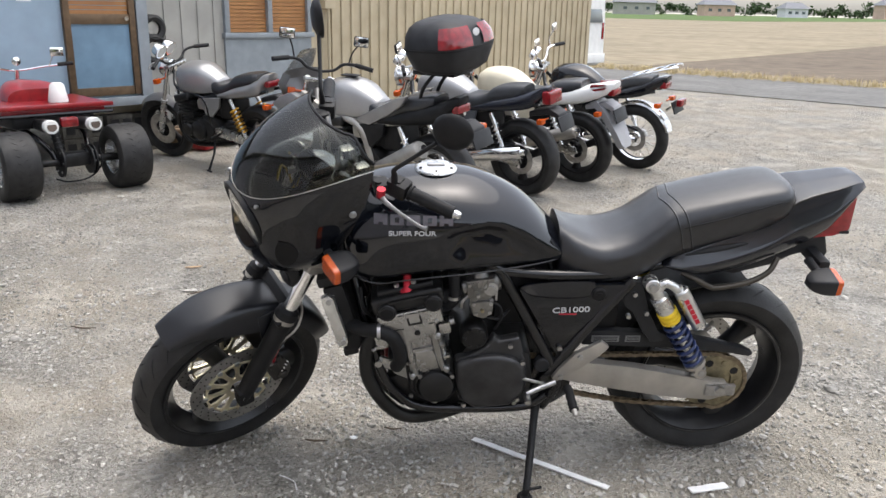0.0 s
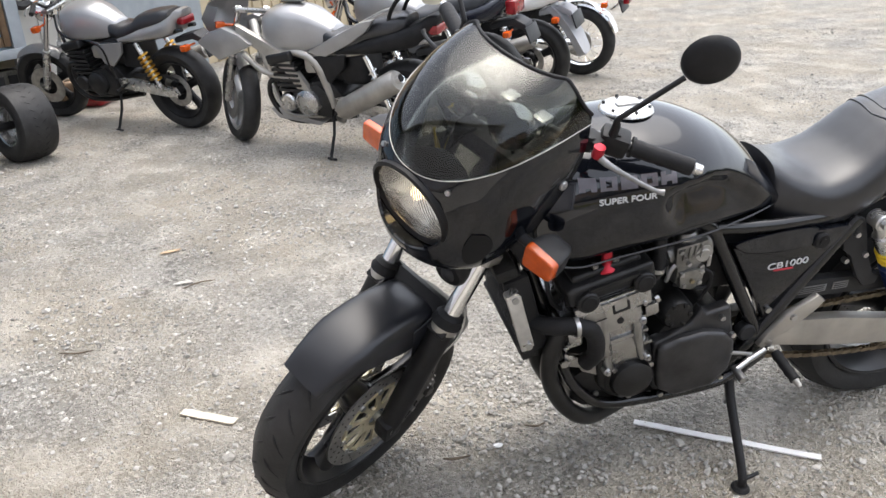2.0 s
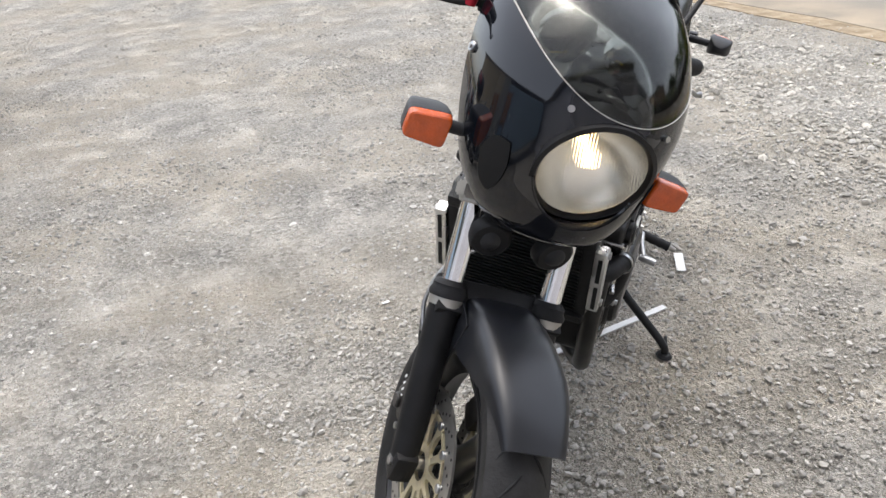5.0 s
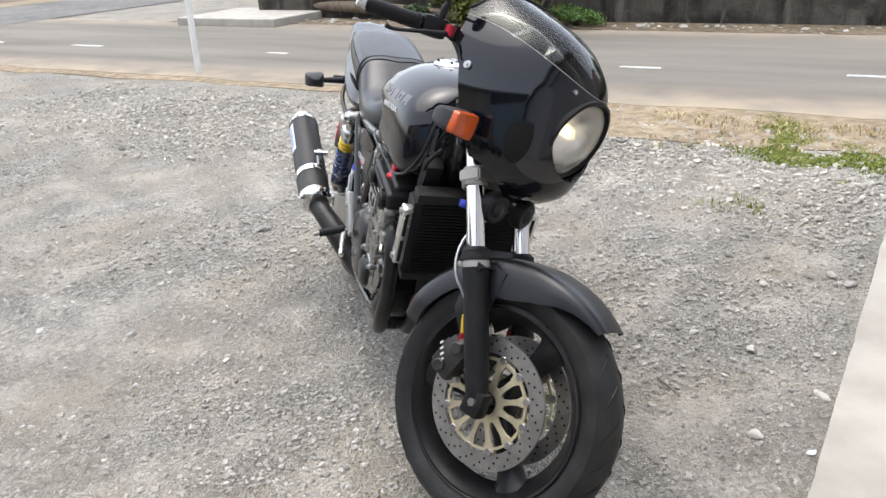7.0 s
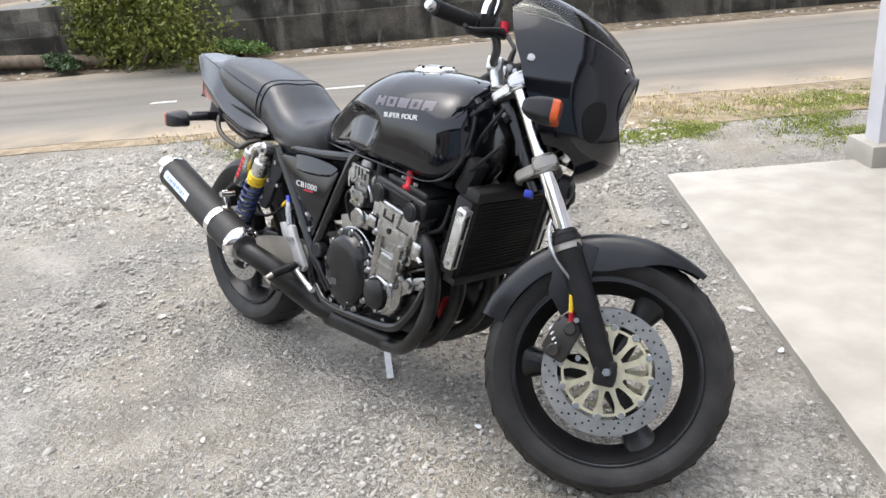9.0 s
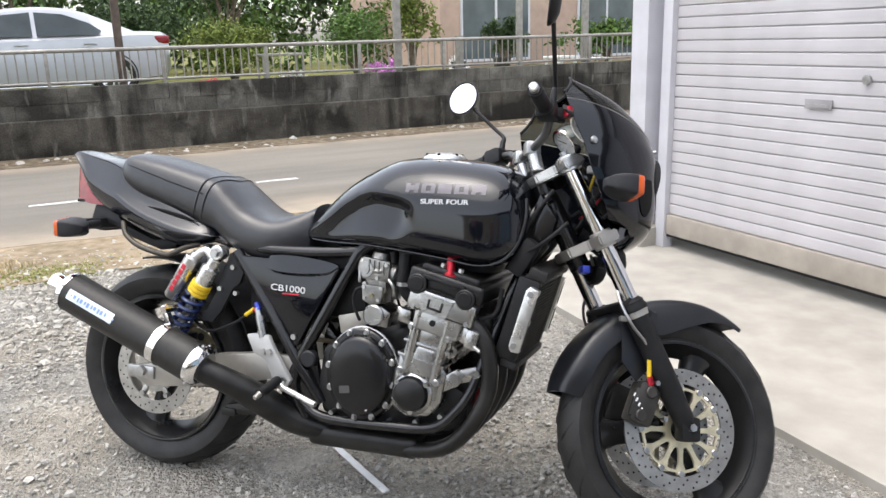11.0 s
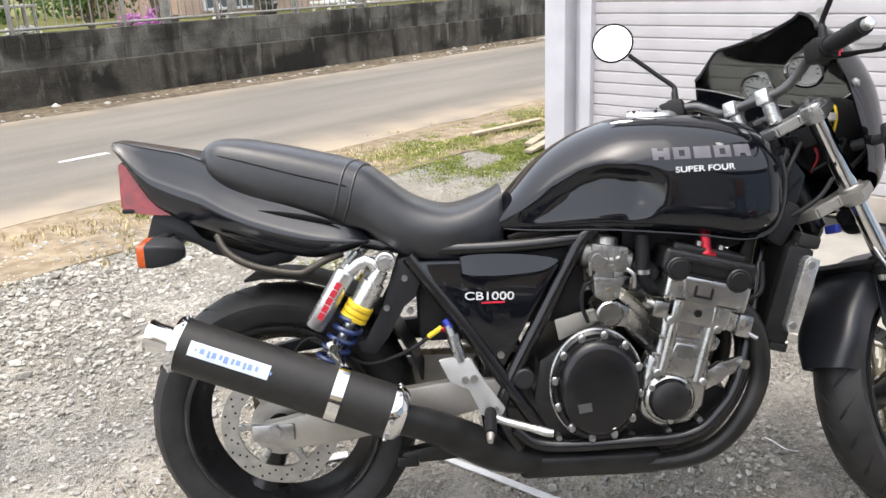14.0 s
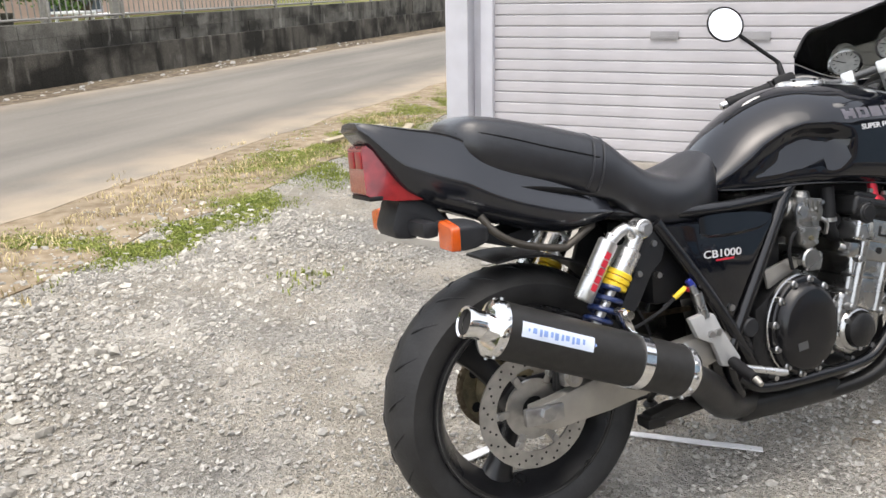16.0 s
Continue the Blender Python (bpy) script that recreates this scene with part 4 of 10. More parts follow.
def tread_mesh(R, w, c, count, seed=0):
    """Short slanted sipes standing as dark cuts in the tread."""
    bm = bmesh.new()
    for k in range(count):
        a = 2 * math.pi * k / count
        for sd in (-1, 1):
            pts = []
            for q in range(7):
                f = q / 6
                y = sd * w * (0.06 + 0.34 * f)
                rr = R - 0.030 * max(0, (abs(y) / w - 0.13)) ** 1.35 * 4.2 - 0.0020
                aa = a + (0.10 + 0.16 * f + 0.03 * f * f) + (0 if sd > 0 else math.pi / count)
                pts.append((c[0] + rr * math.cos(aa), c[1] + y, c[2] + rr * math.sin(aa)))
            tube(pts, [0.0008, 0.0032, 0.0036, 0.0036, 0.0032, 0.0024, 0.0008], 6, bm=bm)
    return bm


def rim_mesh(r, w, c, spokes=5, hub=0.05, phase=0.0):
    prof = [(r + 0.004, -w / 2), (r + 0.006, -w / 2 + 0.006), (r - 0.006, -w / 2 + 0.012), (r - 0.016, -w * 0.25), (r - 0.030, 0), (r - 0.016, w * 0.25), (r - 0.006, w / 2 - 0.012), (r + 0.006, w / 2 - 0.006), (r + 0.004, w / 2),
            (r - 0.008, w / 2 + 0.001), (r - 0.017, w / 2 - 0.012), (r - 0.030, w * 0.22), (r - 0.042, 0), (r - 0.030, -w * 0.22), (r - 0.017, -w / 2 + 0.012), (r - 0.008, -w / 2 - 0.001)]
    bm = lathe(prof, 72, c, closed=True)
    add(bm, lathe([(0.0, -hub), (0.030, -hub), (0.042, -hub * 0.7), (0.05, 0), (0.042, hub * 0.7), (0.030, hub), (0.0, hub)], 32, c))
    for k in range(spokes):
        a = phase + 2 * math.pi * k / spokes
        rings = []
        for f, ww, dd in ((0.035, 0.036, 0.034), (0.09, 0.029, 0.028), (0.15, 0.031, 0.026), (r - 0.045, 0.040, 0.030), (r - 0.022, 0.064, 0.034)):
            t, q = Vector((-math.sin(a), 0, math.cos(a))), Vector((math.cos(a), 0, math.sin(a)))
            p = Vector(c) + q * f
            rings.append([p + t * (ww * math.cos(g)) + Vector((0, dd * math.sin(g), 0)) for g in (2 * math.pi * i / 12 for i in range(12))])
        loft(rings, bm=bm)
    return bm


def disc_mesh(ro, ri, y, c, thick=0.005, holes=0):
    """A brake disc; where holes are asked for, a finer ring, none cut through."""
    bm = bmesh.new()
    if not holes:
        return lathe([(ri, y - thick / 2), (ro, y - thick / 2), (ro, y + thick / 2), (ri, y + thick / 2)], 72, c, closed=True)
    m, rows = holes, 3
    add(bm, lathe([(ri, y - thick / 2), (ro, y - thick / 2), (ro, y + thick / 2), (ri, y + thick / 2)], 96, c, closed=True))
    return bm


def drillings(ro, ri, y, c, count, r=0.0029):
    """Drilled holes: their shade painted as short black pins, just proud of both faces."""
    bm = bmesh.new()
    for k in range(count):
        for j, f in enumerate((0.22, 0.5, 0.78)):
            a = 2 * math.pi * (k + 0.33 * j) / count
            rr = ri + (ro - ri) * f
            p = Vector((c[0] + rr * math.cos(a), c[1] + y, c[2] + rr * math.sin(a)))
            add(bm, cyl(p - Vector((0, 0.0031, 0)), p + Vector((0, 0.0031, 0)), r, seg=8))
    return bm


def many(fn):
    """Gathers small pieces into one mesh."""
    bm = bmesh.new()
    for piece in fn:
        add(bm, piece)
    return bm


# front wheel
RIM_EDGE = mat("worn_rim_edge", (0.10, 0.10, 0.10), 0.35, 0.7, var=0.6, scale=9, stain=0.6)
WHEEL_PAINT = mat("wheel_enamel", (0.010, 0.010, 0.011), 0.3, var=0.3, scale=16, stain=0.3, rvar=0.1)
FW, RW = (-0.77, 0.0, 0.3060), (0.77, 0.0, 0.3210)
fwheel = part_with("front_wheel", "spoke", rim_mesh(0.2286, 0.10, FW, 3, 0.045, radians(-6)), WHEEL_PAINT, bike, "black cast three-spoke front wheel", STEER)
part("tyre", tyre_mesh(0.3060, 0.2270, 0.122, FW), RUBBER, fwheel, "worn black front tyre", STEER)
part("tread", tread_mesh(0.3060, 0.122, FW, 26), MATTE_BLACK, fwheel, xf=STEER, kind="stuff")
part("rim_line", many([lathe([(0.2262, sd * 0.0508), (0.2292, sd * 0.0512), (0.2292, sd * 0.0522), (0.2262, sd * 0.0518)], 72, FW, True) for sd in (-1, 1)]), RIM_EDGE, fwheel, "thin worn rim edge", STEER)
for sd in (-1, 1):
    y = sd * 0.062
    disc = part("brake_disc", disc_mesh(0.155, 0.117, y, FW), DISC_STEEL, fwheel, "drilled steel brake disc with pale gold carrier", STEER)
    part("drilling", drillings(0.155, 0.117, y, FW, 22), MATTE_BLACK, fwheel, xf=STEER, kind="stuff")
    sp = lathe([(0.028, y - 0.004), (0.046, y - 0.004), (0.046, y + 0.004), (0.028, y + 0.004)], 40, FW, True)
    for k in range(12):
        a = 2 * math.pi * k / 12
        q, t = Vector((math.cos(a), 0, math.sin(a))), Vector((-math.sin(a), 0, math.cos(a)))
        rings = []
        for f, ww in ((0.040, 0.0085), (0.062, 0.0058), (0.085, 0.0068), (0.098, 0.0125), (0.113, 0.0105)):
            p = Vector(FW) + q * f + Vector((0, y, 0))
            rings.append([p + t * ww + Vector((0, d, 0)) for d in (-0.0035, 0.0035)] + [p - t * ww + Vector((0, d, 0)) for d in (0.0035, -0.0035)])
        loft(rings, bm=sp)
    part("carrier_ring", lathe([(0.101, y - 0.003), (0.1075, y - 0.003), (0.1075, y + 0.003), (0.101, y + 0.003)], 60, FW, True), GOLD_ALU, fwheel, "", STEER)
    part_with("disc_carrier", "carrier_arm", sp, GOLD_ALU, fwheel, "pale gold disc carrier", STEER)
    each("bobbin", ([cyl(Vector(FW) + Vector((0.110 * math.cos(a), y - 0.007, 0.110 * math.sin(a))), Vector(FW) + Vector((0.110 * math.cos(a), y + 0.007, 0.110 * math.sin(a))), 0.0085, seg=12, bevel=0.001) for a in (2 * math.pi * k / 12 for k in range(12))]), STEEL, fwheel, xf=STEER)
part("axle", joined(cyl((-0.77, -0.125, 0.3125), (-0.77, 0.125, 0.3125), 0.014, seg=16, bevel=0.002), cyl((-0.77, 0.122, 0.3125), (-0.77, 0.130, 0.3125), 0.010, seg=6)), STEEL, fwheel, xf=STEER)

# forks
FD = Vector((math.sin(RAKE), 0, math.cos(RAKE)))


def forkp(y, z):
    """A point of a fork leg's line at height z."""
    return Vector((-0.768 + (z - 0.3125) * math.tan(RAKE), y, z))


for sd in (-1, 1):
    y = sd * 0.102
    leg = part("fork_leg", tube([forkp(y, 0.56), forkp(y, 0.955)], 0.0215, 24), CHROME, bike, "bright chrome fork tube with black lower leg", STEER)
    low = joined(tube([forkp(y, 0.285), forkp(y, 0.30), forkp(y, 0.335), forkp(y, 0.40), forkp(y, 0.56), forkp(y, 0.585)], [0.016, 0.024, 0.027, 0.029, 0.0305, 0.031], 24),
                 box(forkp(y, 0.3125) + Vector((0, 0, -0.004)), (0.052, 0.046, 0.062), 0.010))
    part("slider", low, MATTE_BLACK, leg, "black fork slider", STEER)
    part("seal_ring", joined(tube([forkp(y, 0.583), forkp(y, 0.597)], 0.0335, 24), box(forkp(y, 0.59) + Vector((0.03, 0, -0.015)), (0.03, 0.014, 0.014), 0.003)), ALU_DULL, leg, xf=STEER)
    part("dust_boot", tube([forkp(y, 0.597), forkp(y, 0.604), forkp(y, 0.612), forkp(y, 0.618), forkp(y, 0.626)], [0.036, 0.037, 0.032, 0.033, 0.025], 24), RUBBER_PART, leg, xf=STEER)
    part("top_cap", joined(tube([forkp(y, 0.955), forkp(y, 0.985)], 0.018, 20), tube([forkp(y, 0.985), forkp(y, 0.995)], 0.010, 6)), STEEL, leg, xf=STEER)
    cal = joined(box((-0.655, sd * 0.075, 0.365), (0.062, 0.06, 0.105), 0.012, Matrix.Rotation(radians(-20), 3, "Y")), box((-0.642, sd * 0.095, 0.365), (0.05, 0.018, 0.075), 0.008, Matrix.Rotation(radians(-20), 3, "Y")),
                 cyl((-0.668, sd * 0.05, 0.395), (-0.668, sd * 0.113, 0.395), 0.016, seg=16, bevel=0.003), cyl((-0.638, sd * 0.05, 0.337), (-0.638, sd * 0.113, 0.337), 0.016, seg=16, bevel=0.003))
    cal = part("brake_caliper", cal, mat("grey_caliper", (0.055, 0.051, 0.047), 0.4, 0.5, var=0.25, scale=20, bump=0.05, stain=0.3), bike, "black four-piston front brake caliper", STEER)
    each("bolt", ([cyl((-0.68, sd * 0.10, 0.418), (-0.68, sd * 0.118, 0.418), 0.007, seg=6), cyl((-0.70, sd * 0.10, 0.33), (-0.70, sd * 0.118, 0.33), 0.007, seg=6)]), STEEL, cal, xf=STEER)
    each("mark", ([box((-0.640 + 0.006 * k, sd * 0.1055, 0.352 + 0.012 * k), (0.004, 0.002, 0.010), 0, Matrix.Rotation(radians(-30), 3, "Y")) for k in range(4)]), WHITE_PRINT, cal, xf=STEER)
    hose = spline([(-0.665, sd * 0.10, 0.425), (-0.655, sd * 0.118, 0.50), (-0.60, sd * 0.13, 0.56), (-0.575, sd * 0.11, 0.63), (-0.59, sd * 0.07, 0.70), (-0.56, sd * 0.03, 0.76)], 6)
    part("brake_hose", tube(hose, 0.0042, 8), STEEL, bike, "braided brake hose", STEER)
    part("hose_end", cyl((-0.664, sd * 0.10, 0.43), (-0.658, sd * 0.114, 0.475), 0.0062, seg=10), RED_ANODISED if sd < 0 else YELLOW, bike, xf=STEER)
    part("hose_fitting", cyl((-0.668, sd * 0.10, 0.412), (-0.665, sd * 0.102, 0.434), 0.008, seg=10), RED_ANODISED, bike, xf=STEER)
part("fork_brace", joined(plate([(-0.64, 0.598), (-0.60, 0.625), (-0.58, 0.612), (-0.615, 0.585)], -0.10, 0.10, 0.004), box((-0.625, -0.10, 0.603), (0.075, 0.055, 0.022), 0.006, Matrix.Rotation(radians(-27), 3, "Y")), box((-0.625, 0.10, 0.603), (0.075, 0.055, 0.022), 0.006, Matrix.Rotation(radians(-27), 3, "Y"))), MATTE_BLACK, bike, "black fork brace over the mudguard", STEER)


def yoke(z, xo, thick, name, m):
    c = Vector((-0.881 + z * math.tan(RAKE), 0, z))
    rot = Matrix.Rotation(RAKE, 3, "Y")
    bm = bmesh.new()
    out = [(0.045, 0.0), (0.035, 0.05), (-0.01, 0.085), (xo + 0.025, 0.135), (xo - 0.032, 0.135), (xo - 0.034, 0.07), (-0.02, 0.045), (-0.035, 0.0)]
    out = out + [(a, -b) for a, b in reversed(out[1:-1])]
    A = [bm.verts.new(c + rot @ Vector((a, b, -thick / 2))) for a, b in out]
    B = [bm.verts.new(c + rot @ Vector((a, b, thick / 2))) for a, b in out]
    bm.faces.new(A)
    bm.faces.new(list(reversed(B)))
    for i in range(len(out)):
        j = (i + 1) % len(out)
        bm.faces.new((A[j], A[i], B[i], B[j]))
    bmesh.ops.recalc_face_normals(bm, faces=list(bm.faces))
    bmesh.ops.bevel(bm, geom=list(bm.edges), offset=0.004, segments=2, affect="EDGES")
    for sd in (-1, 1):
        p = c + rot @ Vector((xo, sd * 0.102, 0))
        add(bm, cyl(p - AXISD * thick * 0.8, p + AXISD * thick * 0.8, 0.0285, seg=24, bevel=0.003))
    return part(name, bm, m, bike, "bare aluminium fork yoke", STEER)


yoke(0.755, -0.043, 0.028, "lower_yoke", ALU_DULL)
yoke(0.945, -0.043, 0.026, "upper_yoke", ALU_BRIGHT)
part("steering_stem", tube([AXIS0 + AXISD * 0.80, AXIS0 + AXISD * 1.09], 0.028, 20), FRAME_PAINT, bike, xf=STEER)
part("stem_nut", cyl(AXIS0 + AXISD * 1.065, AXIS0 + AXISD * 1.095, 0.018, seg=6), STEEL, bike, xf=STEER)

# front mudguard
def mudguard():
    rings = []
    for k in range(25):
        a = radians(90 + 35 - (35 + 76) * k / 24)
        f = k / 24
        w = 0.056 + 0.022 * min(1, f * 5) if f < 0.5 else 0.078
        w *= 1.0 if f < 0.9 else 1 - 0.25 * (f - 0.9) * 10
        drop = 0.008 + 0.042 * min(1, f / 0.24) ** 1.3 + 0.035 * math.exp(-((f - 0.42) / 0.16) ** 2)
        ring = []
        for u in np.linspace(-1, 1, 17):
            y = w * (abs(math.sin(u * math.pi / 2)) ** 0.85) * (1 if u > 0 else -1)
            h = 0.010 * u * u + drop * abs(u) ** 5
            rr = 0.339 - h
            ring.append((FW[0] + rr * math.cos(a), y, FW[2] + rr * math.sin(a)))
        rings.append(ring)
    bm = loft(rings, closed=False, caps=False)
    bmesh.ops.recalc_face_normals(bm, faces=list(bm.faces))
    bmesh.ops.solidify(bm, geom=list(bm.faces), thickness=0.004)
    return bm


SATIN_BLACK = mat("satin_black_paint", (0.009, 0.0098, 0.0125), 0.33, var=0.25, scale=7, spec=0.55, rvar=0.08, bump=0.02)
fender = part("front_mudguard", mudguard(), SATIN_BLACK, bike, "matte black front mudguard", STEER)
for sd in (-1, 1):
    part("side_plate", plate([(-0.70, 0.60), (-0.60, 0.615), (-0.60, 0.47), (-0.64, 0.42), (-0.69, 0.47)], sd * 0.074, sd * 0.079, 0.002), SATIN_BLACK, fender, xf=STEER)
    each("bolt", ([cyl((-0.645, sd * 0.078, 0.585), (-0.645, sd * 0.086, 0.585), 0.008, seg=6)]), STEEL, fender, xf=STEER)

# cowl and screen: a U of plan curves stacked in height
LEVELS = [(0.745, -0.590, 0.060, -0.560), (0.765, -0.640, 0.105, -0.548), (0.80, -0.688, 0.140, -0.535), (0.85, -0.708, 0.166, -0.510), (0.90, -0.715, 0.180, -0.482), (0.96, -0.717, 0.190, -0.455), (1.0, -0.716, 0.193, -0.440),
          (1.03, -0.710, 0.193, -0.425), (1.08, -0.686, 0.186, -0.408), (1.13, -0.636, 0.170, -0.395), (1.16, -0.585, 0.154, -0.388), (1.18, -0.532, 0.140, -0.384), (1.20, -0.468, 0.120, -0.384), (1.21, -0.440, 0.105, -0.384)]


LEVELS = [tuple(map(float, l)) for l in spline(LEVELS, 6)]


def cowl_point(u, z):
    zs = [l[0] for l in LEVELS]
    xf_, w, xr = (float(np.interp(z, zs, [l[i] for l in LEVELS])) for i in (1, 2, 3))
    ph = u * math.pi / 2
    k = abs(math.cos(ph)) ** 0.85
    return Vector((xr + (xf_ - xr) * k, w * math.copysign(abs(math.sin(ph)) ** 0.95, u), z))


def cowl_sheet(lo, hi, nu, nv, hole=None, thick=0.004):
    bm = bmesh.new()
    grid = []
    for j in range(nv + 1):
        row = []
        for i in range(nu + 1):
            u = -1 + 2 * i / nu
            z = lo(u) + (hi(u) - lo(u)) * j / nv
            row.append(bm.verts.new(cowl_point(u, z)))
        grid.append(row)
    for A, B in zip(grid, grid[1:]):
        for i in range(nu):
            bm.faces.new((A[i], A[i + 1], B[i + 1], B[i]))
    if hole:
        hy, hz, hr = hole
        gone = [f for f in bm.faces if math.hypot(f.calc_center_median().y - hy, f.calc_center_median().z - hz) < hr and f.calc_center_median().x < -0.55]
        rim = {v for f in gone for v in f.verts}
        bmesh.ops.delete(bm, geom=gone, context="FACES")
        for v in rim:
            if v.is_valid and v.is_boundary:
                d = math.hypot(v.co.y - hy, v.co.z - hz)
                y, z = hy + (v.co.y - hy) * hr / d, hz + (v.co.z - hz) * hr / d
                v.co.y, v.co.z = y, z
    bmesh.ops.recalc_face_normals(bm, faces=list(bm.faces))
    bmesh.ops.solidify(bm, geom=list(bm.faces), thickness=thick)
    return bm


def joint(u):
    return 1.037 + 0.075 * math.sin(u * math.pi / 2) ** 2


def screen_top(u):
    return 1.199 - 0.006 * u * u - 0.062 * max(0.0, (abs(u) - 0.66) / 0.34) ** 2.6


HL = (0.0, 0.938, 0.096)
cowl = part("headlamp_cowl", cowl_sheet(lambda u: 0.745 + 0.07 * abs(math.sin(u * math.pi / 2)) ** 6, joint, 110, 56, HL), BLACK_PAINT, bike, "gloss black bikini cowl around the headlamp", STEER, 60)
screen = part("windscreen", cowl_sheet(lambda u: joint(u) + 0.003, screen_top, 48, 22, None, 0.003), SMOKE, cowl, "dark smoked windscreen", STEER, 60)
screen.visible_shadow = False
edge = [cowl_point(u, joint(u) + 0.0015) for u in np.linspace(-1, 1, 61)]
part("screen_trim", tube([p + Vector((-0.001, 0, 0)) for p in edge], 0.0008, 8), ALU_DULL, cowl, "thin bright trim line", STEER)
edge = [cowl_point(u, screen_top(u)) for u in np.linspace(-1, 1, 61)]
part("edge_trim", tube(edge, 0.004, 8), RUBBER_PART, cowl, "black rubber screen edge", STEER)
for sd in (-1, 1):
    part("cowl_screw", joined(cyl((-0.465, sd * 0.186, 1.003), (-0.467, sd * 0.199, 1.005), 0.010, seg=16, bevel=0.002), cyl((-0.467, sd * 0.199, 1.005), (-0.467, sd * 0.201, 1.005), 0.004, seg=8)), STEEL, cowl, "bright cowl screw", STEER)
    p = cowl_point(sd * 0.28, 1.030)
    part("screen_screw", cyl(p, p + Vector((-0.006, sd * 0.002, 0.002)), 0.0055, seg=12), STEEL, cowl, xf=STEER)
    # vent opening: its shade painted as a near-black skin over the uncut cowl
    rim = spline([(u, z, 0.0) for u, z in ((0.50, 0.935), (0.485, 0.90), (0.52, 0.862), (0.60, 0.838), (0.68, 0.850), (0.685, 0.895), (0.60, 0.930), (0.50, 0.935))], 4)[:-1]
    rings = []
    for k in (1.0, 0.7, 0.4, 0.1):
        ring = []
        for u, z, _ in rim:
            u, z = 0.585 + (u - 0.585) * k, 0.889 + (z - 0.889) * k
            p = cowl_point(sd * u, z)
            out = (cowl_point(sd * (u + 0.01), z) - p).cross(cowl_point(sd * u, z + 0.005) - p).normalized()
            ring.append(p + out * (0.0022 if out.y * sd > 0 else -0.0022))
        rings.append(ring)
    bm = loft(rings)
    bmesh.ops.recalc_face_normals(bm, faces=list(bm.faces))
    part("vent", bm, mat("vent_shadow", (0.002, 0.002, 0.002), 0.9, var=0.2), cowl, "near-black patch painted for the shade in a cowl vent", STEER)
lamp = part("headlamp", lathe([(0.094, 0.03), (0.099, 0.0), (0.101, -0.010), (0.094, -0.013), (0.088, -0.004), (0.088, 0.02)], 48, (0, 0, 0), True), MATTE_BLACK, bike, "round headlamp with clear ribbed glass", None)
LAMP_M = STEER @ Matrix.Translation((-0.684, 0, 0.938)) @ Matrix.Rotation(radians(-14), 4, "Y") @ Matrix.Rotation(radians(-90), 4, "Z") @ Matrix.Scale(1.02, 4)
lamp.data.transform(LAMP_M)
glass = lathe([(0.0, -0.022), (0.03, -0.0205), (0.06, -0.016), (0.08, -0.010), (0.089, -0.004), (0.089, 0.0), (0.078, -0.005), (0.05, -0.013), (0.0, -0.017)], 48)
part("lens", glass, RIBBED, lamp, "clear ribbed headlamp glass", LAMP_M)
_lm = Matrix.Translation((-0.684, 0, 0.938)) @ Matrix.Rotation(radians(-14), 4, "Y") @ Matrix.Rotation(radians(-90), 4, "Z") @ Matrix.Scale(1.02, 4)
_outer, _inner = [], []
for k in range(56):
    a = 2 * math.pi * k / 56
    y, z = 0.099 * math.cos(a), HL[1] + 0.099 * math.sin(a)
    w = float(np.interp(z, [l[0] for l in LEVELS], [l[2] for l in LEVELS]))
    p = cowl_point(math.copysign(math.asin(min(1, (abs(y) / w)) ** (1 / 0.95)) * 2 / math.pi, y), z)
    _outer.append(p + Vector((-0.0015, 0, 0)))
    _inner.append(_lm @ Vector((-0.1005 * math.cos(a), 0.004, 0.1005 * math.sin(a))))
part("lamp_recess", loft([_outer, [p + Vector((0.010, 0, 0)) + (q - p) * 0.25 for p, q in zip(_outer, _inner)], _inner, [q + Vector((0.03, 0, 0)) for q in _inner]], caps=False), BLACK_PAINT, cowl, "black recess round the headlamp", STEER, 50)
part("lamp_shell", lathe([(0.092, 0.0), (0.088, 0.03), (0.070, 0.062), (0.045, 0.082), (0.022, 0.092), (0.0, 0.094)], 40), MATTE_BLACK, lamp, "black headlamp shell", LAMP_M)
for sd in (-1, 1):
    part("cowl_stay", tube([(-0.535, sd * 0.10, 0.83), (-0.58, sd * 0.135, 0.88), (-0.60, sd * 0.15, 0.96), (-0.55, sd * 0.165, 1.01), (-0.475, sd * 0.18, 1.003)], 0.006, 8, 4), MATTE_BLACK, cowl, "black cowl stay", STEER)
for k, (pts, m_) in enumerate((([(-0.585, 0.03, 0.94), (-0.53, 0.06, 0.93), (-0.50, 0.05, 0.98), (-0.49, 0.02, 1.02)], RUBBER_PART), ([(-0.59, 0.02, 0.96), (-0.54, 0.09, 0.99), (-0.51, 0.11, 0.95), (-0.50, 0.09, 0.90)], YELLOW),
                               ([(-0.585, -0.02, 0.95), (-0.53, -0.07, 0.96), (-0.50, -0.05, 1.0)], RUBBER_PART), ([(-0.59, 0.04, 0.92), (-0.53, 0.11, 0.90), (-0.49, 0.10, 0.86), (-0.47, 0.05, 0.84)], RUBBER_PART), ([(-0.58, 0.0, 0.92), (-0.54, 0.03, 0.88), (-0.50, 0.03, 0.84)], RED_ANODISED))):
    part("wire", tube(pts, 0.0035, 6, 4), m_, lamp, "lamp wiring", STEER)
part("connector", box((-0.50, 0.105, 0.955), (0.022, 0.014, 0.018), 0.002), WHITE_PRINT, lamp, "pale wiring connector", STEER)
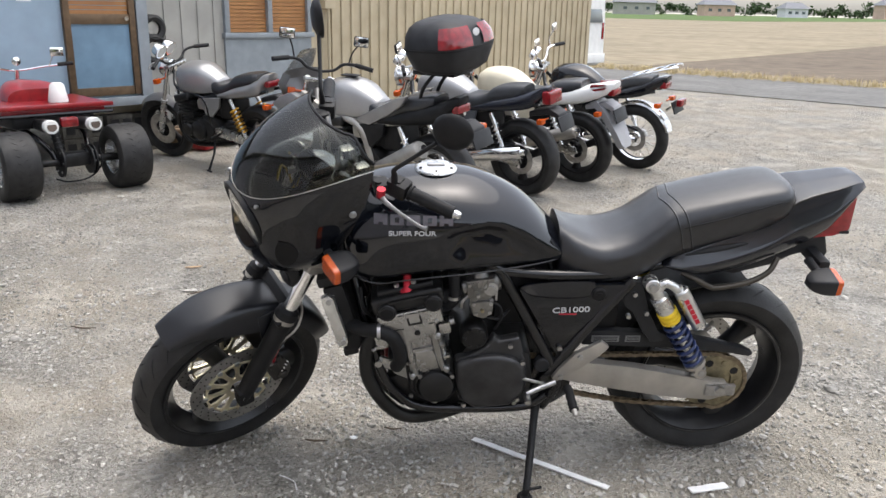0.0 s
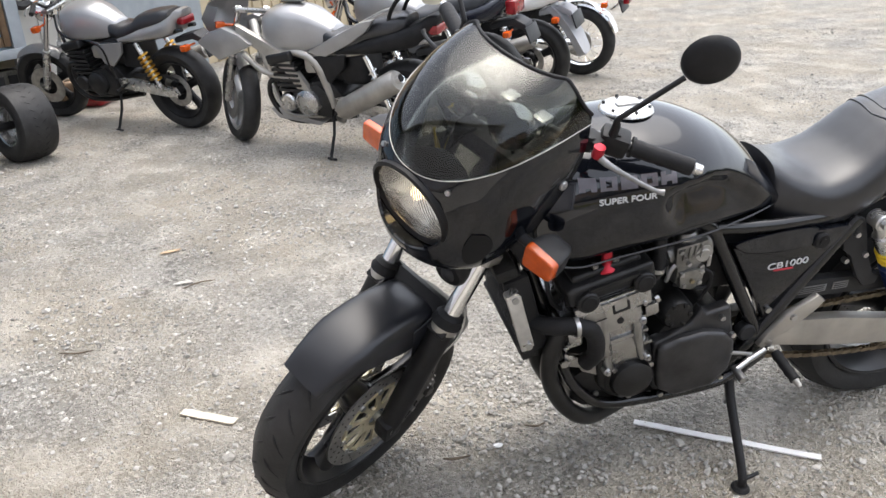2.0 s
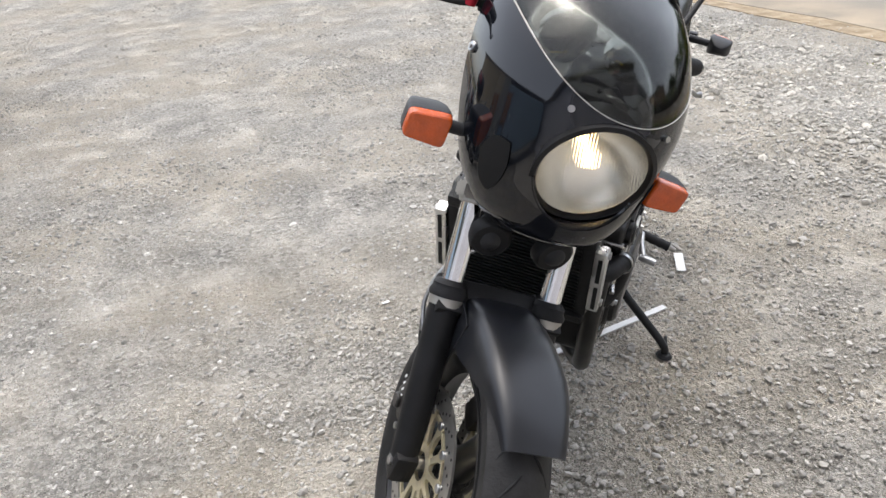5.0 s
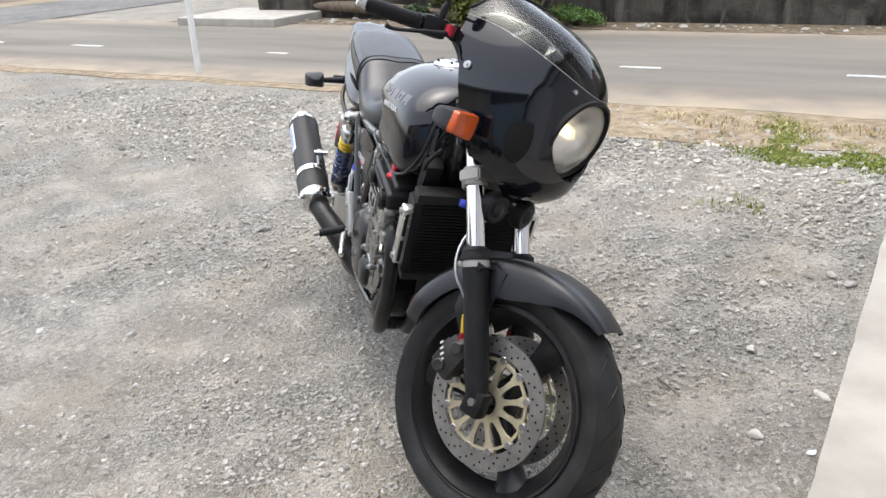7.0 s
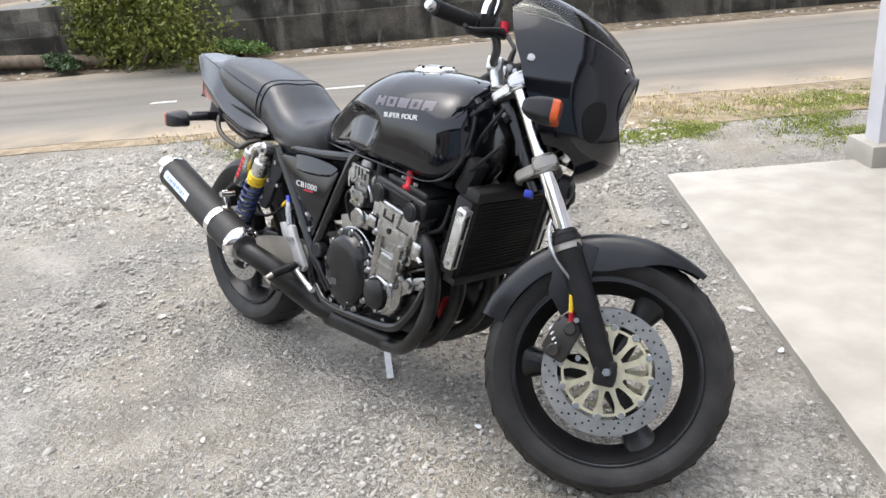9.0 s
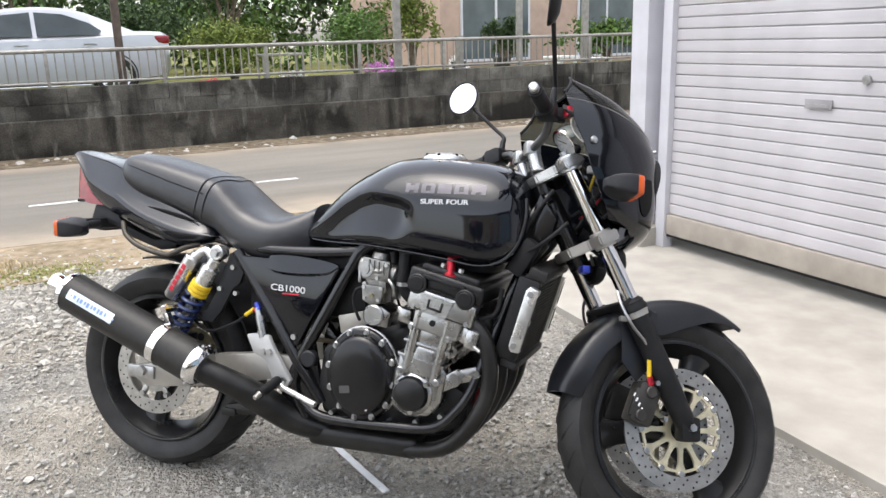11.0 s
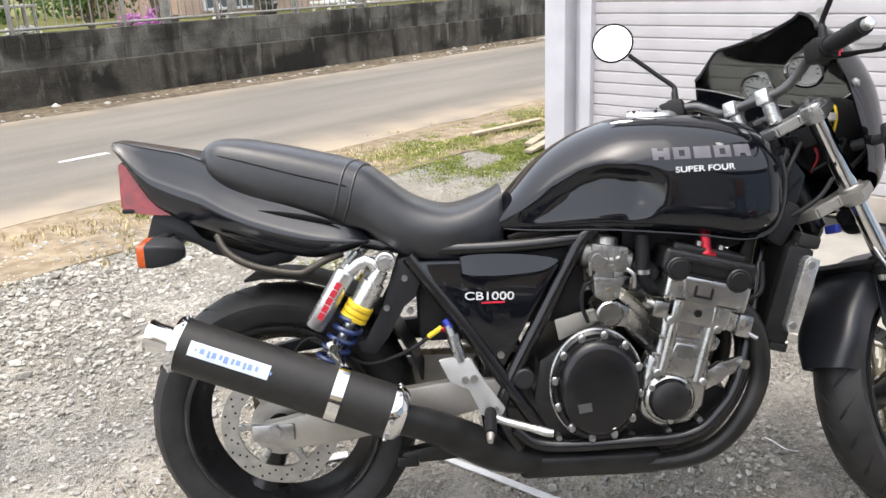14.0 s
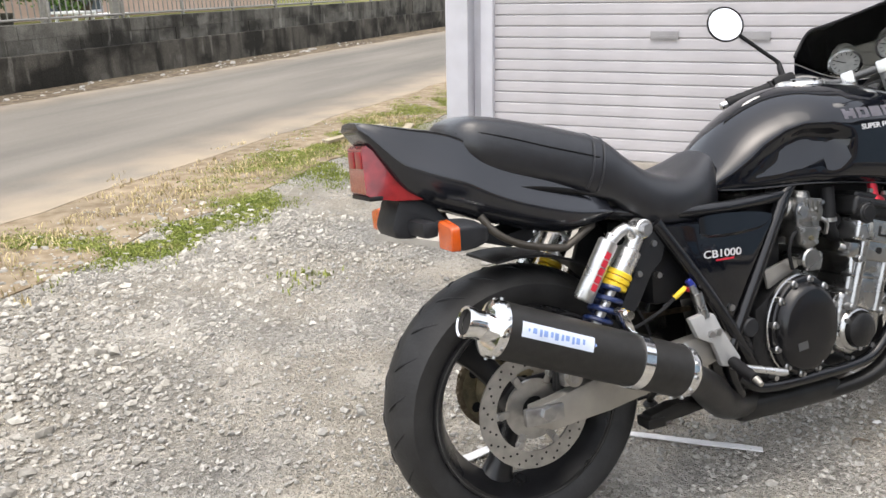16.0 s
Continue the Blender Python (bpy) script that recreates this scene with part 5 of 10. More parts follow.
part("reflector", lathe([(0.088, 0.0), (0.08, 0.020), (0.06, 0.048), (0.035, 0.066), (0.016, 0.074), (0.0, 0.075)], 48), REFLECTOR, lamp, "bright bowl reflector", LAMP_M)
bulb = part("bulb", joined(cyl((0, 0.074, 0), (0, 0.035, 0), 0.009, seg=12, bevel=0.003), cyl((0, 0.045, 0), (0, 0.022, 0), 0.013, seg=16, bevel=0.004)), mat("lit_bulb", (1.0, 0.85, 0.6), 0.3), lamp, "glowing bulb", LAMP_M)
_bn = MATS["lit_bulb"].node_tree.nodes["Principled BSDF"]
_bn.inputs["Emission Color"].default_value, _bn.inputs["Emission Strength"].default_value = (1.0, 0.72, 0.38, 1), 3.0
part("lamp_shell", lathe([(0.097, 0.0), (0.097, 0.03), (0.085, 0.07), (0.05, 0.11), (0.0, 0.115)], 40), MATTE_BLACK, lamp, xf=LAMP_M)


# indicators
def indicator(base, out, fwd, name, xf, w=0.078, h=0.062, label="black indicator with an amber lens"):
    """Stalk from base along out; lens faces fwd."""
    out, fwd = Vector(out).normalized(), Vector(fwd).normalized()
    up = out.cross(fwd).normalized()
    if up.z < 0:
        up = -up
    c = Vector(base) + out * 0.085
    body = []
    pts = []
    for i in range(24):
        g = 2 * math.pi * (i + 0.5) / 24
        a, b = math.copysign(abs(math.cos(g)) ** 0.26, math.cos(g)), math.copysign(abs(math.sin(g)) ** 0.26, math.sin(g))
        pts.append((a, b * (0.92 - 0.10 * a)))
    for d, k in ((-0.054, 0.30), (-0.050, 0.50), (-0.038, 0.74), (-0.018, 0.93), (0.0, 0.99), (0.016, 1.0)):
        body.append([c + fwd * d + out * (a * w / 2 * k) + up * (b * h / 2 * k) for a, b in pts])
    ob = part(name, joined(loft(body), tube([Vector(base) - out * 0.03, Vector(base) + out * 0.055], [0.013, 0.011], 12)), FADED_PLASTIC, bike, label, xf, 30)
    lens = []
    for d, k in ((0.016, 0.985), (0.026, 0.975), (0.031, 0.95), (0.0335, 0.88), (0.034, 0.5)):
        lens.append([c + fwd * d + out * (a * w / 2 * k) + up * (b * h / 2 * k) for a, b in pts])
    part("lens", loft(lens), AMBER, ob, "orange indicator lens", xf, 30)


for sd in (-1, 1):
    indicator((-0.528, sd * 0.157, 0.880), (0.0, sd, -0.02), (-1, 0, -0.05), "front_indicator", STEER)
    indicator((0.968, sd * 0.148, 0.765), (0.0, sd, -0.08), (1, 0, 0), "rear_indicator", None, 0.074, 0.060)

# handlebar
for sd in (-1, 1):
    riser = AXIS0 + AXISD * 1.07 + Vector((0.02, sd * 0.045, 0))
    part("bar_clamp", joined(cyl(riser, riser + Vector((0.015, 0, 0.055)), 0.017, seg=16, bevel=0.003), box(riser + Vector((0.018, 0, 0.060)), (0.040, 0.034, 0.036), 0.006)), ALU_BRIGHT, bike, "bright handlebar clamp", STEER)
BAR0 = AXIS0 + AXISD * 1.07 + Vector((0.038, 0, 0.06))


def bar_path(sd):
    return [BAR0, BAR0 + Vector((0, sd * 0.075, 0)), BAR0 + Vector((-0.010, sd * 0.115, 0.020)), BAR0 + Vector((-0.004, sd * 0.155, 0.044)), BAR0 + Vector((0.022, sd * 0.205, 0.046)), BAR0 + Vector((0.104, sd * 0.347, 0.034))]


handle = part("handlebar", joined(*[tube(bar_path(sd), 0.011, 12, 5) for sd in (-1, 1)]), mat("grey_bar", (0.10, 0.10, 0.10), 0.35, 0.7, var=0.1), bike, "grey steel handlebar", STEER)
for sd in (-1, 1):
    p = [Vector(q) for q in spline(bar_path(sd), 5)]
    d = (p[-1] - p[-4]).normalized()
    e = p[-1]
    grip = tube([e - d * (0.125 - 0.0125 * k) for k in range(11)], [0.0175 + (0.0012 if k % 2 else 0) for k in range(11)], 16)
    part("grip", joined(grip, tube([e - d * 0.130, e - d * 0.124], 0.022, 16)), RUBBER_PART, handle, "black rubber grip", STEER)
    part("bar_end", cyl(e, e + d * 0.022, 0.012, 0.011, seg=16, bevel=0.003), ALU_BRIGHT, handle, "bright bar end weight", STEER)
    sw = e - d * 0.165
    part("switch_box", joined(box(sw, (0.05, 0.062, 0.048), 0.012, d.to_track_quat("Y", "Z").to_matrix()), box(sw + Vector((0.0, 0, 0.02)), (0.03, 0.02, 0.016), 0.004, d.to_track_quat("Y", "Z").to_matrix())), MATTE_BLACK, handle, "black switch housing", STEER)
    lv = e - d * 0.195 + Vector((-0.035, 0, 0))
    tip = e + Vector((-0.075, -sd * 0.005, -0.030))
    mid = (lv + tip) / 2 + Vector((-0.022, 0, 0.0))
    lever = part("lever", tube([lv, lv + (mid - lv) * 0.5 + Vector((-0.01, 0, 0)), mid, tip + Vector((-0.012, -sd * 0.02, 0)), tip], [0.007, 0.0078, 0.0055, 0.0048, 0.007], 10, 4, flat=0.7), mat("worn_lever", (0.25, 0.25, 0.25), 0.4, 0.8, var=0.2, scale=40) if sd < 0 else MATTE_BLACK, handle, "drilled control lever", STEER)
    part("lever_pivot", joined(box(lv + Vector((0.012, 0, 0)), (0.042, 0.045, 0.026), 0.007), cyl(lv + Vector((0, 0, -0.018)), lv + Vector((0, 0, 0.018)), 0.009, seg=14)), MATTE_BLACK, handle, xf=STEER)
    part("adjuster", cyl(lv + Vector((-0.006, sd * 0.028, -0.012)), lv + Vector((-0.006, sd * 0.028, 0.012)), 0.012, seg=12), RED_ANODISED, handle, "red lever adjuster", STEER)
    mp = sw + Vector((-0.015, 0, 0.02))
    head = Vector((-0.251, -0.292, 1.266)) if sd < 0 else Vector((-0.285, 0.365, 1.262))
    elbow = Vector((-0.356, sd * 0.208, 1.128))
    stem = part("mirror", tube([mp, mp + (elbow - mp) * 0.6, elbow, elbow + (head - elbow) * 0.25, head - (head - elbow).normalized() * 0.052], [0.0095, 0.0085, 0.0062, 0.0058, 0.0058], 10, 4), MATTE_BLACK, bike, "round black mirror on a thin stalk", STEER)
    shell = lathe([(0.0, -0.022), (0.03, -0.020), (0.05, -0.012), (0.060, 0.0), (0.061, 0.006), (0.058, 0.008), (0.056, 0.004), (0.0, 0.004)], 40)
    facing = BIKE.to_3x3().inverted() @ (Vector((0.30, 0.84, 0.45)) if sd < 0 else Vector((0.97, 0.22, 0.12)))
    mm = Matrix.Translation(STEER @ head) @ facing.to_track_quat("Y", "Z").to_matrix().to_4x4() @ Matrix.Scale(0.88 if sd < 0 else 0.95, 4)
    part("shell", shell, MATTE_BLACK, stem, "round black mirror shell", mm)
    part("glass", lathe([(0.0, 0.0055), (0.055, 0.0055), (0.0555, 0.0045)], 40), MIRROR, stem, "mirror glass", mm)

# clocks behind the screen
for sd in (-1, 1):
    c = Vector((-0.500, sd * 0.064, 1.085))
    m = STEER @ Matrix.Translation(c) @ Matrix.Rotation(radians(-90), 4, "Z") @ Matrix.Rotation(radians(-42), 4, "X")
    dial = part("instrument", lathe([(0.0, -0.055), (0.030, -0.05), (0.042, -0.02), (0.046, 0.0), (0.046, 0.012), (0.040, 0.012), (0.040, 0.004), (0.0, 0.004)], 36), CHROME, bike, "round chrome-rimmed instrument", m)
    part("dial", lathe([(0.0, 0.0052), (0.039, 0.0052)], 36), DIAL, dial, "pale dial face", m)
    ticks = many([box((0.030 * math.cos(a), 0.0058, 0.030 * math.sin(a)), (0.008, 0.001, 0.0018), 0, Matrix.Rotation(-a, 3, "Y")) for a in (radians(-40 + 26 * k) for k in range(11))])
    add(ticks, box((0.010, 0.0064, 0.008), (0.032, 0.001, 0.002), 0, Matrix.Rotation(radians(-40), 3, "Y")))
    part("dial_marks", ticks, MATTE_BLACK, dial, xf=m)
part("instrument_bracket", box(AXIS0 + AXISD * 1.09 + Vector((-0.075, 0, 0.0)), (0.05, 0.17, 0.05), 0.01), MATTE_BLACK, bike, xf=STEER)

# ---- tank, seat, tail ----
def body_loft(stations, steps=5, ring_steps=4):
    """Skin through half profiles (y, z) at stations x, mirrored."""
    rows = []
    for x, prof in stations:
        half = spline([(y, z) for y, z in prof], ring_steps)
        full = [(y, z) for y, z in half] + [(-y, z) for y, z in reversed(half[1:-1])]
        rows.append([(x, y, z) for y, z in full])
    fine = []
    cols = list(zip(*rows))
    cols = [spline(c, steps) for c in cols]
    for k in range(len(cols[0])):
        fine.append([c[k] for c in cols])
    return loft(fine)


# stations along the tank: x, top, underside, half width
TANK = [(-0.394, .868, .800, .085), (-0.388, .905, .772, .125), (-0.370, .940, .745, .156), (-0.335, .968, .721, .179), (-0.28, .985, .712, .189), (-0.20, .995, .724, .191), (-0.11, .998, .735, .191),
        (-0.03, .993, .743, .188), (0.04, .972, .747, .176), (0.11, .936, .746, .152), (0.165, .894, .746, .133), (0.215, .842, .748, .114), (0.245, .808, .752, .101), (0.262, .788, .766, .087)]


def ease(v):
    v = max(0.0, min(1.0, v))
    return v * v * (3 - 2 * v)


def knee_depth(x, z, zb):
    """How deep the knee recess is sunk: a hard lip in front and under the shoulder, running out towards the seat."""
    up = float(np.interp(x, (-.115, -.095, -.05, .02, .065, .124, .204, .26), (.862, .880, .893, .904, .897, .869, .808, .770)))
    fore = float(np.interp(z, (.746, .761, .79, .822, .859), (-.037, -.062, -.085, -.102, -.113)))
    soft = float(np.interp(x, (-.11, 0.0, .10, .22), (.028, .036, .058, .085)))
    a = ease((up - z) / soft) * ease((x - fore + 0.01) / 0.065) * max(0.0, min(1.0, (z - zb) / (up - zb))) ** 0.85
    return a * float(np.interp(x, (-.1, .04, .12, .20, .26), (.046, .050, .038, .018, .004)))


def tank_skin():
    rows = []
    for x, zt, zb, w in spline(TANK, 12):
        zc, half = zb + 0.44 * (zt - zb), []
        for k in range(49):
            f = math.pi * (k / 48 - 0.5)
            crown = float(np.interp(x, (-.12, .06), (2.15, 1.75)))
            p = 2 / 5.5 if f < 0 else 2 / (crown + 0.2)
            y = w * math.cos(f) ** (2 / 5.0 if f < 0 else 2 / crown) if 0 < k < 48 else 0.0
            z = zc - (zc - zb) * abs(math.sin(f)) ** p if f < 0 else zc + (zt - zc) * math.sin(f) ** p
            half.append((y - knee_depth(x, z, zb) * ease((y - 0.04) / 0.05), z))
        rows.append([(x, y, z) for y, z in half] + [(x, -y, z) for y, z in reversed(half[1:-1])])
    return loft(rows)


tank = part("fuel_tank", tank_skin(), BLACK_PAINT, bike, "gloss black sculpted fuel tank", sharp=70)
part("filler_cap", joined(lathe([(0.0, 0.012), (0.045, 0.012), (0.052, 0.010), (0.060, 0.004), (0.061, 0.0), (0.0, 0.0)], 40)), ALU_BRIGHT, tank, "round aluminium filler cap", Matrix.Translation((-0.125, 0, 0.9955)) @ Matrix.Rotation(radians(-91.5), 4, "X") @ Matrix.Rotation(0, 4, "Y") @ Matrix.Diagonal((1, -1, 1, 1)))
each("cap_bolt", ([cyl((-0.125 + 0.050 * math.cos(a), 0.050 * math.sin(a), 1.000), (-0.125 + 0.050 * math.cos(a), 0.050 * math.sin(a), 1.0095), 0.004, seg=8) for a in (radians(30 + 60 * k) for k in range(6))]), MATTE_BLACK, tank)
part("cap_lock", box((-0.125, 0, 1.009), (0.05, 0.018, 0.006), 0.002), STEEL, tank)
part("tank_seam", joined(*[tube([(x, sd * (w - 0.005), zb + 0.010) for x, zt, zb, w in TANK[2:-1]], 0.0025, 6, 4) for sd in (-1, 1)]), FRAME_PAINT, tank)

SEAT = [(0.235, [(0, .70), (.075, .70), (.092, .71), (.098, .75), (.094, .795), (.075, .838), (.04, .852), (0, .856)]),
        (0.285, [(0, .695), (.098, .695), (.118, .705), (.124, .745), (.120, .785), (.100, .815), (.055, .828), (0, .83)]),
        (0.36, [(0, .695), (.115, .697), (.136, .71), (.142, .742), (.138, .775), (.115, .800), (.065, .810), (0, .811)]),
        (0.44, [(0, .70), (.115, .705), (.136, .72), (.142, .752), (.138, .788), (.115, .82), (.065, .835), (0, .838)]),
        (0.50, [(0, .73), (.112, .735), (.132, .75), (.138, .785), (.132, .828), (.110, .862), (.062, .880), (0, .884)]),
        (0.545, [(0, .76), (.108, .77), (.126, .785), (.132, .82), (.127, .862), (.106, .898), (.06, .914), (0, .918)]),
        (0.60, [(0, .78), (.105, .785), (.124, .80), (.132, .832), (.128, .878), (.107, .916), (.06, .932), (0, .936)]),
        (0.70, [(0, .82), (.10, .822), (.122, .834), (.130, .862), (.127, .905), (.108, .942), (.06, .958), (0, .961)]),
        (0.80, [(0, .85), (.10, .855), (.119, .868), (.126, .895), (.122, .935), (.103, .966), (.056, .980), (0, .983)]),
        (0.865, [(0, .88), (.092, .885), (.110, .896), (.117, .920), (.112, .952), (.094, .976), (.052, .986), (0, .988)]),
        (0.897, [(0, .90), (.068, .905), (.088, .915), (.094, .930), (.090, .952), (.074, .968), (.042, .976), (0, .978)]),
        (0.910, [(0, .92), (.040, .924), (.056, .930), (.060, .938), (.056, .950), (.046, .958), (.026, .963), (0, .965)])]
seat = part("seat", body_loft(SEAT, 5, 4), VINYL, bike, "black vinyl two-level seat", sharp=70)


def seat_y(stations, x, k):
    a = [s for s in stations]
    xs = [s[0] for s in a]
    return float(np.interp(x, xs, [s[1][k][0] for s in a])), float(np.interp(x, xs, [s[1][k][1] for s in a]))


def over(stations, x, lift, slope=0.0):
    """The line across the body at a station, a little proud."""
    pts = []
    for k in range(2, 8):
        y, z = seat_y(stations, x + slope * (k - 7), k)
        pts.append((x + slope * (k - 7), y + lift * (1 if k < 6 else 0.4), z + lift * (0 if k < 4 else 0.8)))
    return spline(pts, 4)


for dx in (0.0, 0.026):
    left = over(SEAT, 0.535 + dx, 0.0012, -0.011)
    right = [(x, -y, z) for x, y, z in left]
    part("strap_edge", tube(left + list(reversed(right[:-1])), 0.0028, 6), VINYL, seat, "seat strap edge")
for sd in (-1, 1):
    seam = [(x, sd * (seat_y(SEAT, x, 4)[0] + 0.001), seat_y(SEAT, x, 4)[1] + 0.001) for x in np.linspace(0.58, 0.90, 14)]
    part("seam", tube(seam, 0.002, 6), MATTE_BLACK, seat, "stitched seat seam")

# tail: a rounded lower pod, then a sloping upper flank up to the deck
TAIL = [(x, [(0, zl), (w * .60, zl), (w * .88, zl + .12 * (zh - zl)), (w, zl + .36 * (zh - zl)), (w * .995, zl + .47 * (zh - zl)), (w * .955, zl + .55 * (zh - zl)), (w * .87, zl + .74 * (zh - zl)), (w * .79, zh - .05 * (zh - zl)), (w * .72, zh), (0, zh + .004)])
        for x, w, zl, zh in ((0.538, .120, .742, .758), (0.56, .134, .731, .778), (0.60, .144, .720, .800), (0.66, .148, .712, .828), (0.72, .147, .722, .850), (0.79, .142, .741, .876), (0.85, .134, .761, .908), (0.90, .126, .781, .944), (0.95, .116, .800, .962), (0.99, .107, .822, .970),
                             (1.02, .100, .842, .976), (1.045, .093, .874, .981), (1.068, .086, .912, .986), (1.090, .078, .948, .990), (1.108, .070, .972, .991))]
tail = part("tail_cowl", body_loft(TAIL, 5, 5), GREY_PAINT, bike, "black tail cowl tapering to a raised lip", sharp=70)
for sd in (-1, 1):
    # groove's shade put in as a flat matte black strip; the tail is not hollowed
    scoop = [(0.595, sd * 0.1290, 0.789), (0.65, sd * 0.1305, 0.803), (0.70, sd * 0.1300, 0.813), (0.745, sd * 0.1285, 0.822), (0.785, sd * 0.1260, 0.829)]
    part("side_scoop", tube(scoop, [0.002, 0.008, 0.009, 0.006, 0.001], 8, 4, flat=0.5), MATTE_BLACK, tail, "narrow black strip painted for the shade in the tail scoop")
lampb = part("tail_lamp", loft([[(x, y, z) for y, z in ((-w, zl), (w, zl), (w * 0.92, zh), (-w * 0.92, zh))] for x, w, zl, zh in ((0.985, 0.080, 0.822, 0.86), (1.045, 0.074, 0.826, 0.905), (1.092, 0.066, 0.836, 0.945), (1.101, 0.060, 0.845, 0.938))]), RED_LENS, bike, "red tail lamp", sharp=30)
part("lamp_lip", box((1.075, 0, 0.8345), (0.045, 0.140, 0.010), 0.003), MATTE_BLACK, lampb)
for sd in (-1, 1):
    part("reflex", box((1.1005, sd * 0.028, 0.915), (0.006, 0.042, 0.036), 0.002), RED_PAINT, lampb, "brighter red reflector")
# rear mudguard with plate bracket
part("rear_mudguard", joined(plate([(0.72, 0.735), (0.80, 0.72), (0.92, 0.765), (0.96, 0.815), (1.028, 0.830), (1.036, 0.815), (1.053, 0.766), (1.046, 0.744), (1.0, 0.738), (0.985, 0.766), (0.94, 0.752), (0.90, 0.725), (0.78, 0.69), (0.72, 0.70)], -0.064, 0.064, 0.010)), FADED_PLASTIC, bike, "black plastic rear mudguard and plate holder")
part("indicator_stay", box((1.0, 0, 0.765), (0.035, 0.31, 0.034), 0.010), FADED_PLASTIC, bike)
for sd in (-1, 1):
    part("grab_rail", tube([(0.600, sd * 0.112, 0.722), (0.635, sd * 0.132, 0.712), (0.672, sd * 0.140, 0.694), (0.70, sd * 0.142, 0.687), (0.79, sd * 0.142, 0.706), (0.848, sd * 0.136, 0.738), (0.874, sd * 0.118, 0.776)], 0.0085, 10, 5), mat("bronze_grey_rail", (0.07, 0.062, 0.052), 0.42, 0.6, var=0.15), bike, "dull bronze-grey luggage hook rail")

# ---- frame ----
frame_ob = part("frame", joined(
    *[tube([(-0.43, sd * 0.03, 0.90), (-0.36, sd * 0.08, 0.82), (-0.20, sd * 0.095, 0.785), (-0.02, sd * 0.112, 0.775), (0.055, sd * 0.128, 0.742), (0.095, sd * 0.135, 0.68), (0.16, sd * 0.14, 0.56), (0.235, sd * 0.145, 0.42), (0.26, sd * 0.14, 0.34), (0.22, sd * 0.13, 0.25)], 0.0175, 12, 5) for sd in (-1, 1)],
    *[tube([(0.06, sd * 0.128, 0.734), (0.16, sd * 0.132, 0.726), (0.27, sd * 0.132, 0.722), (0.42, sd * 0.122, 0.726), (0.60, sd * 0.085, 0.752), (0.90, sd * 0.06, 0.81)], 0.0155, 12, 4) for sd in (-1, 1)],
    *[tube([(0.452, sd * 0.138, 0.712), (0.33, sd * 0.146, 0.545), (0.235, sd * 0.148, 0.40), (0.17, sd * 0.135, 0.30)], 0.0165, 12, 4) for sd in (-1, 1)],
    *[tube([(-0.43, sd * 0.035, 0.80), (-0.37, sd * 0.06, 0.70), (-0.315, sd * 0.13, 0.52), (-0.278, sd * 0.158, 0.40), (-0.237, sd * 0.165, 0.333), (-0.17, sd * 0.165, 0.280), (-0.03, sd * 0.165, 0.268), (0.16, sd * 0.15, 0.263), (0.23, sd * 0.14, 0.30)], 0.0145, 12, 5) for sd in (-1, 1)],
    cyl((-0.46, 0, 0.80), (-0.385, 0, 0.965), 0.033, seg=20)), FRAME_PAINT, bike, "black double-cradle tube frame")
for sd in (-1, 1):
    # shock mount plate, pivot plate
    part("shock_bracket", plate([(0.44, 0.715), (0.475, 0.705), (0.495, 0.66), (0.515, 0.60), (0.555, 0.53), (0.575, 0.525), (0.57, 0.50), (0.535, 0.495), (0.505, 0.53), (0.465, 0.60), (0.44, 0.62), (0.425, 0.66)], sd * 0.125, sd * 0.142, 0.004), FADED_PLASTIC, bike, "black shock and passenger peg bracket")
    part("pivot_plate", plate([(0.20, 0.47), (0.25, 0.43), (0.29, 0.47), (0.31, 0.40), (0.30, 0.30), (0.25, 0.26), (0.19, 0.27), (0.17, 0.33)], sd * 0.118, sd * 0.138, 0.006), FRAME_PAINT, bike)
    part("pivot_cap", cyl((0.205, sd * 0.135, 0.425), (0.205, sd * 0.165, 0.425), 0.024, seg=24, bevel=0.004), FADED_PLASTIC, bike, "round rubber pivot cap")
    each("frame_bolt", ([cyl((x, sd * 0.135, z), (x, sd * 0.150, z), 0.0075, seg=6) for x, z in ((0.462, 0.665), (0.505, 0.60), (0.452, 0.59), (0.275, 0.375))]), STEEL, bike)
    # side cover
    cov = [(0.115, 0.685), (0.16, 0.678), (0.30, 0.69), (0.325, 0.70), (0.44, 0.702), (0.425, 0.66), (0.265, 0.455), (0.245, 0.455), (0.20, 0.54)]
    scov = part("side_cover", plate(cov, sd * 0.120, sd * 0.152, 0.008), BLACK_PAINT, bike, "gloss black triangular side cover")
    ridge = [(x, sd, a, b, c, d) for x, a, b, c, d in ((0.122, .692, .688, .686, .1525), (0.15, .700, .672, .664, .157), (0.20, .707, .666, .656, .1605), (0.255, .711, .664, .654, .1615), (0.31, .711, .666, .657, .1600), (0.338, .707, .672, .668, .1545))]
    part("cover_ridge", loft([[(x, q * 0.140, a), (x, q * 0.151, a), (x, q * d, b), (x, q * 0.151, c), (x, q * 0.140, c)] for x, q, a, b, c, d in spline(ridge, 4)]), BLACK_PAINT, scov, "raised ridge of the side cover", sharp=28)
    part("cover_screw", cyl((0.255, sd * 0.15, 0.482), (0.255, sd * 0.158, 0.482), 0.008, seg=14), STEEL, scov)
part("key_lock", joined(cyl((0.352, -0.15, 0.672), (0.352, -0.162, 0.672), 0.021, seg=24, bevel=0.003), cyl((0.352, -0.16, 0.672), (0.352, -0.1645, 0.672), 0.009, seg=14)), MATTE_BLACK, bike, "seat lock")


LETTER_WHITE = mat("letter_white", (0.55, 0.55, 0.56), 0.4, var=0.1, scale=40)


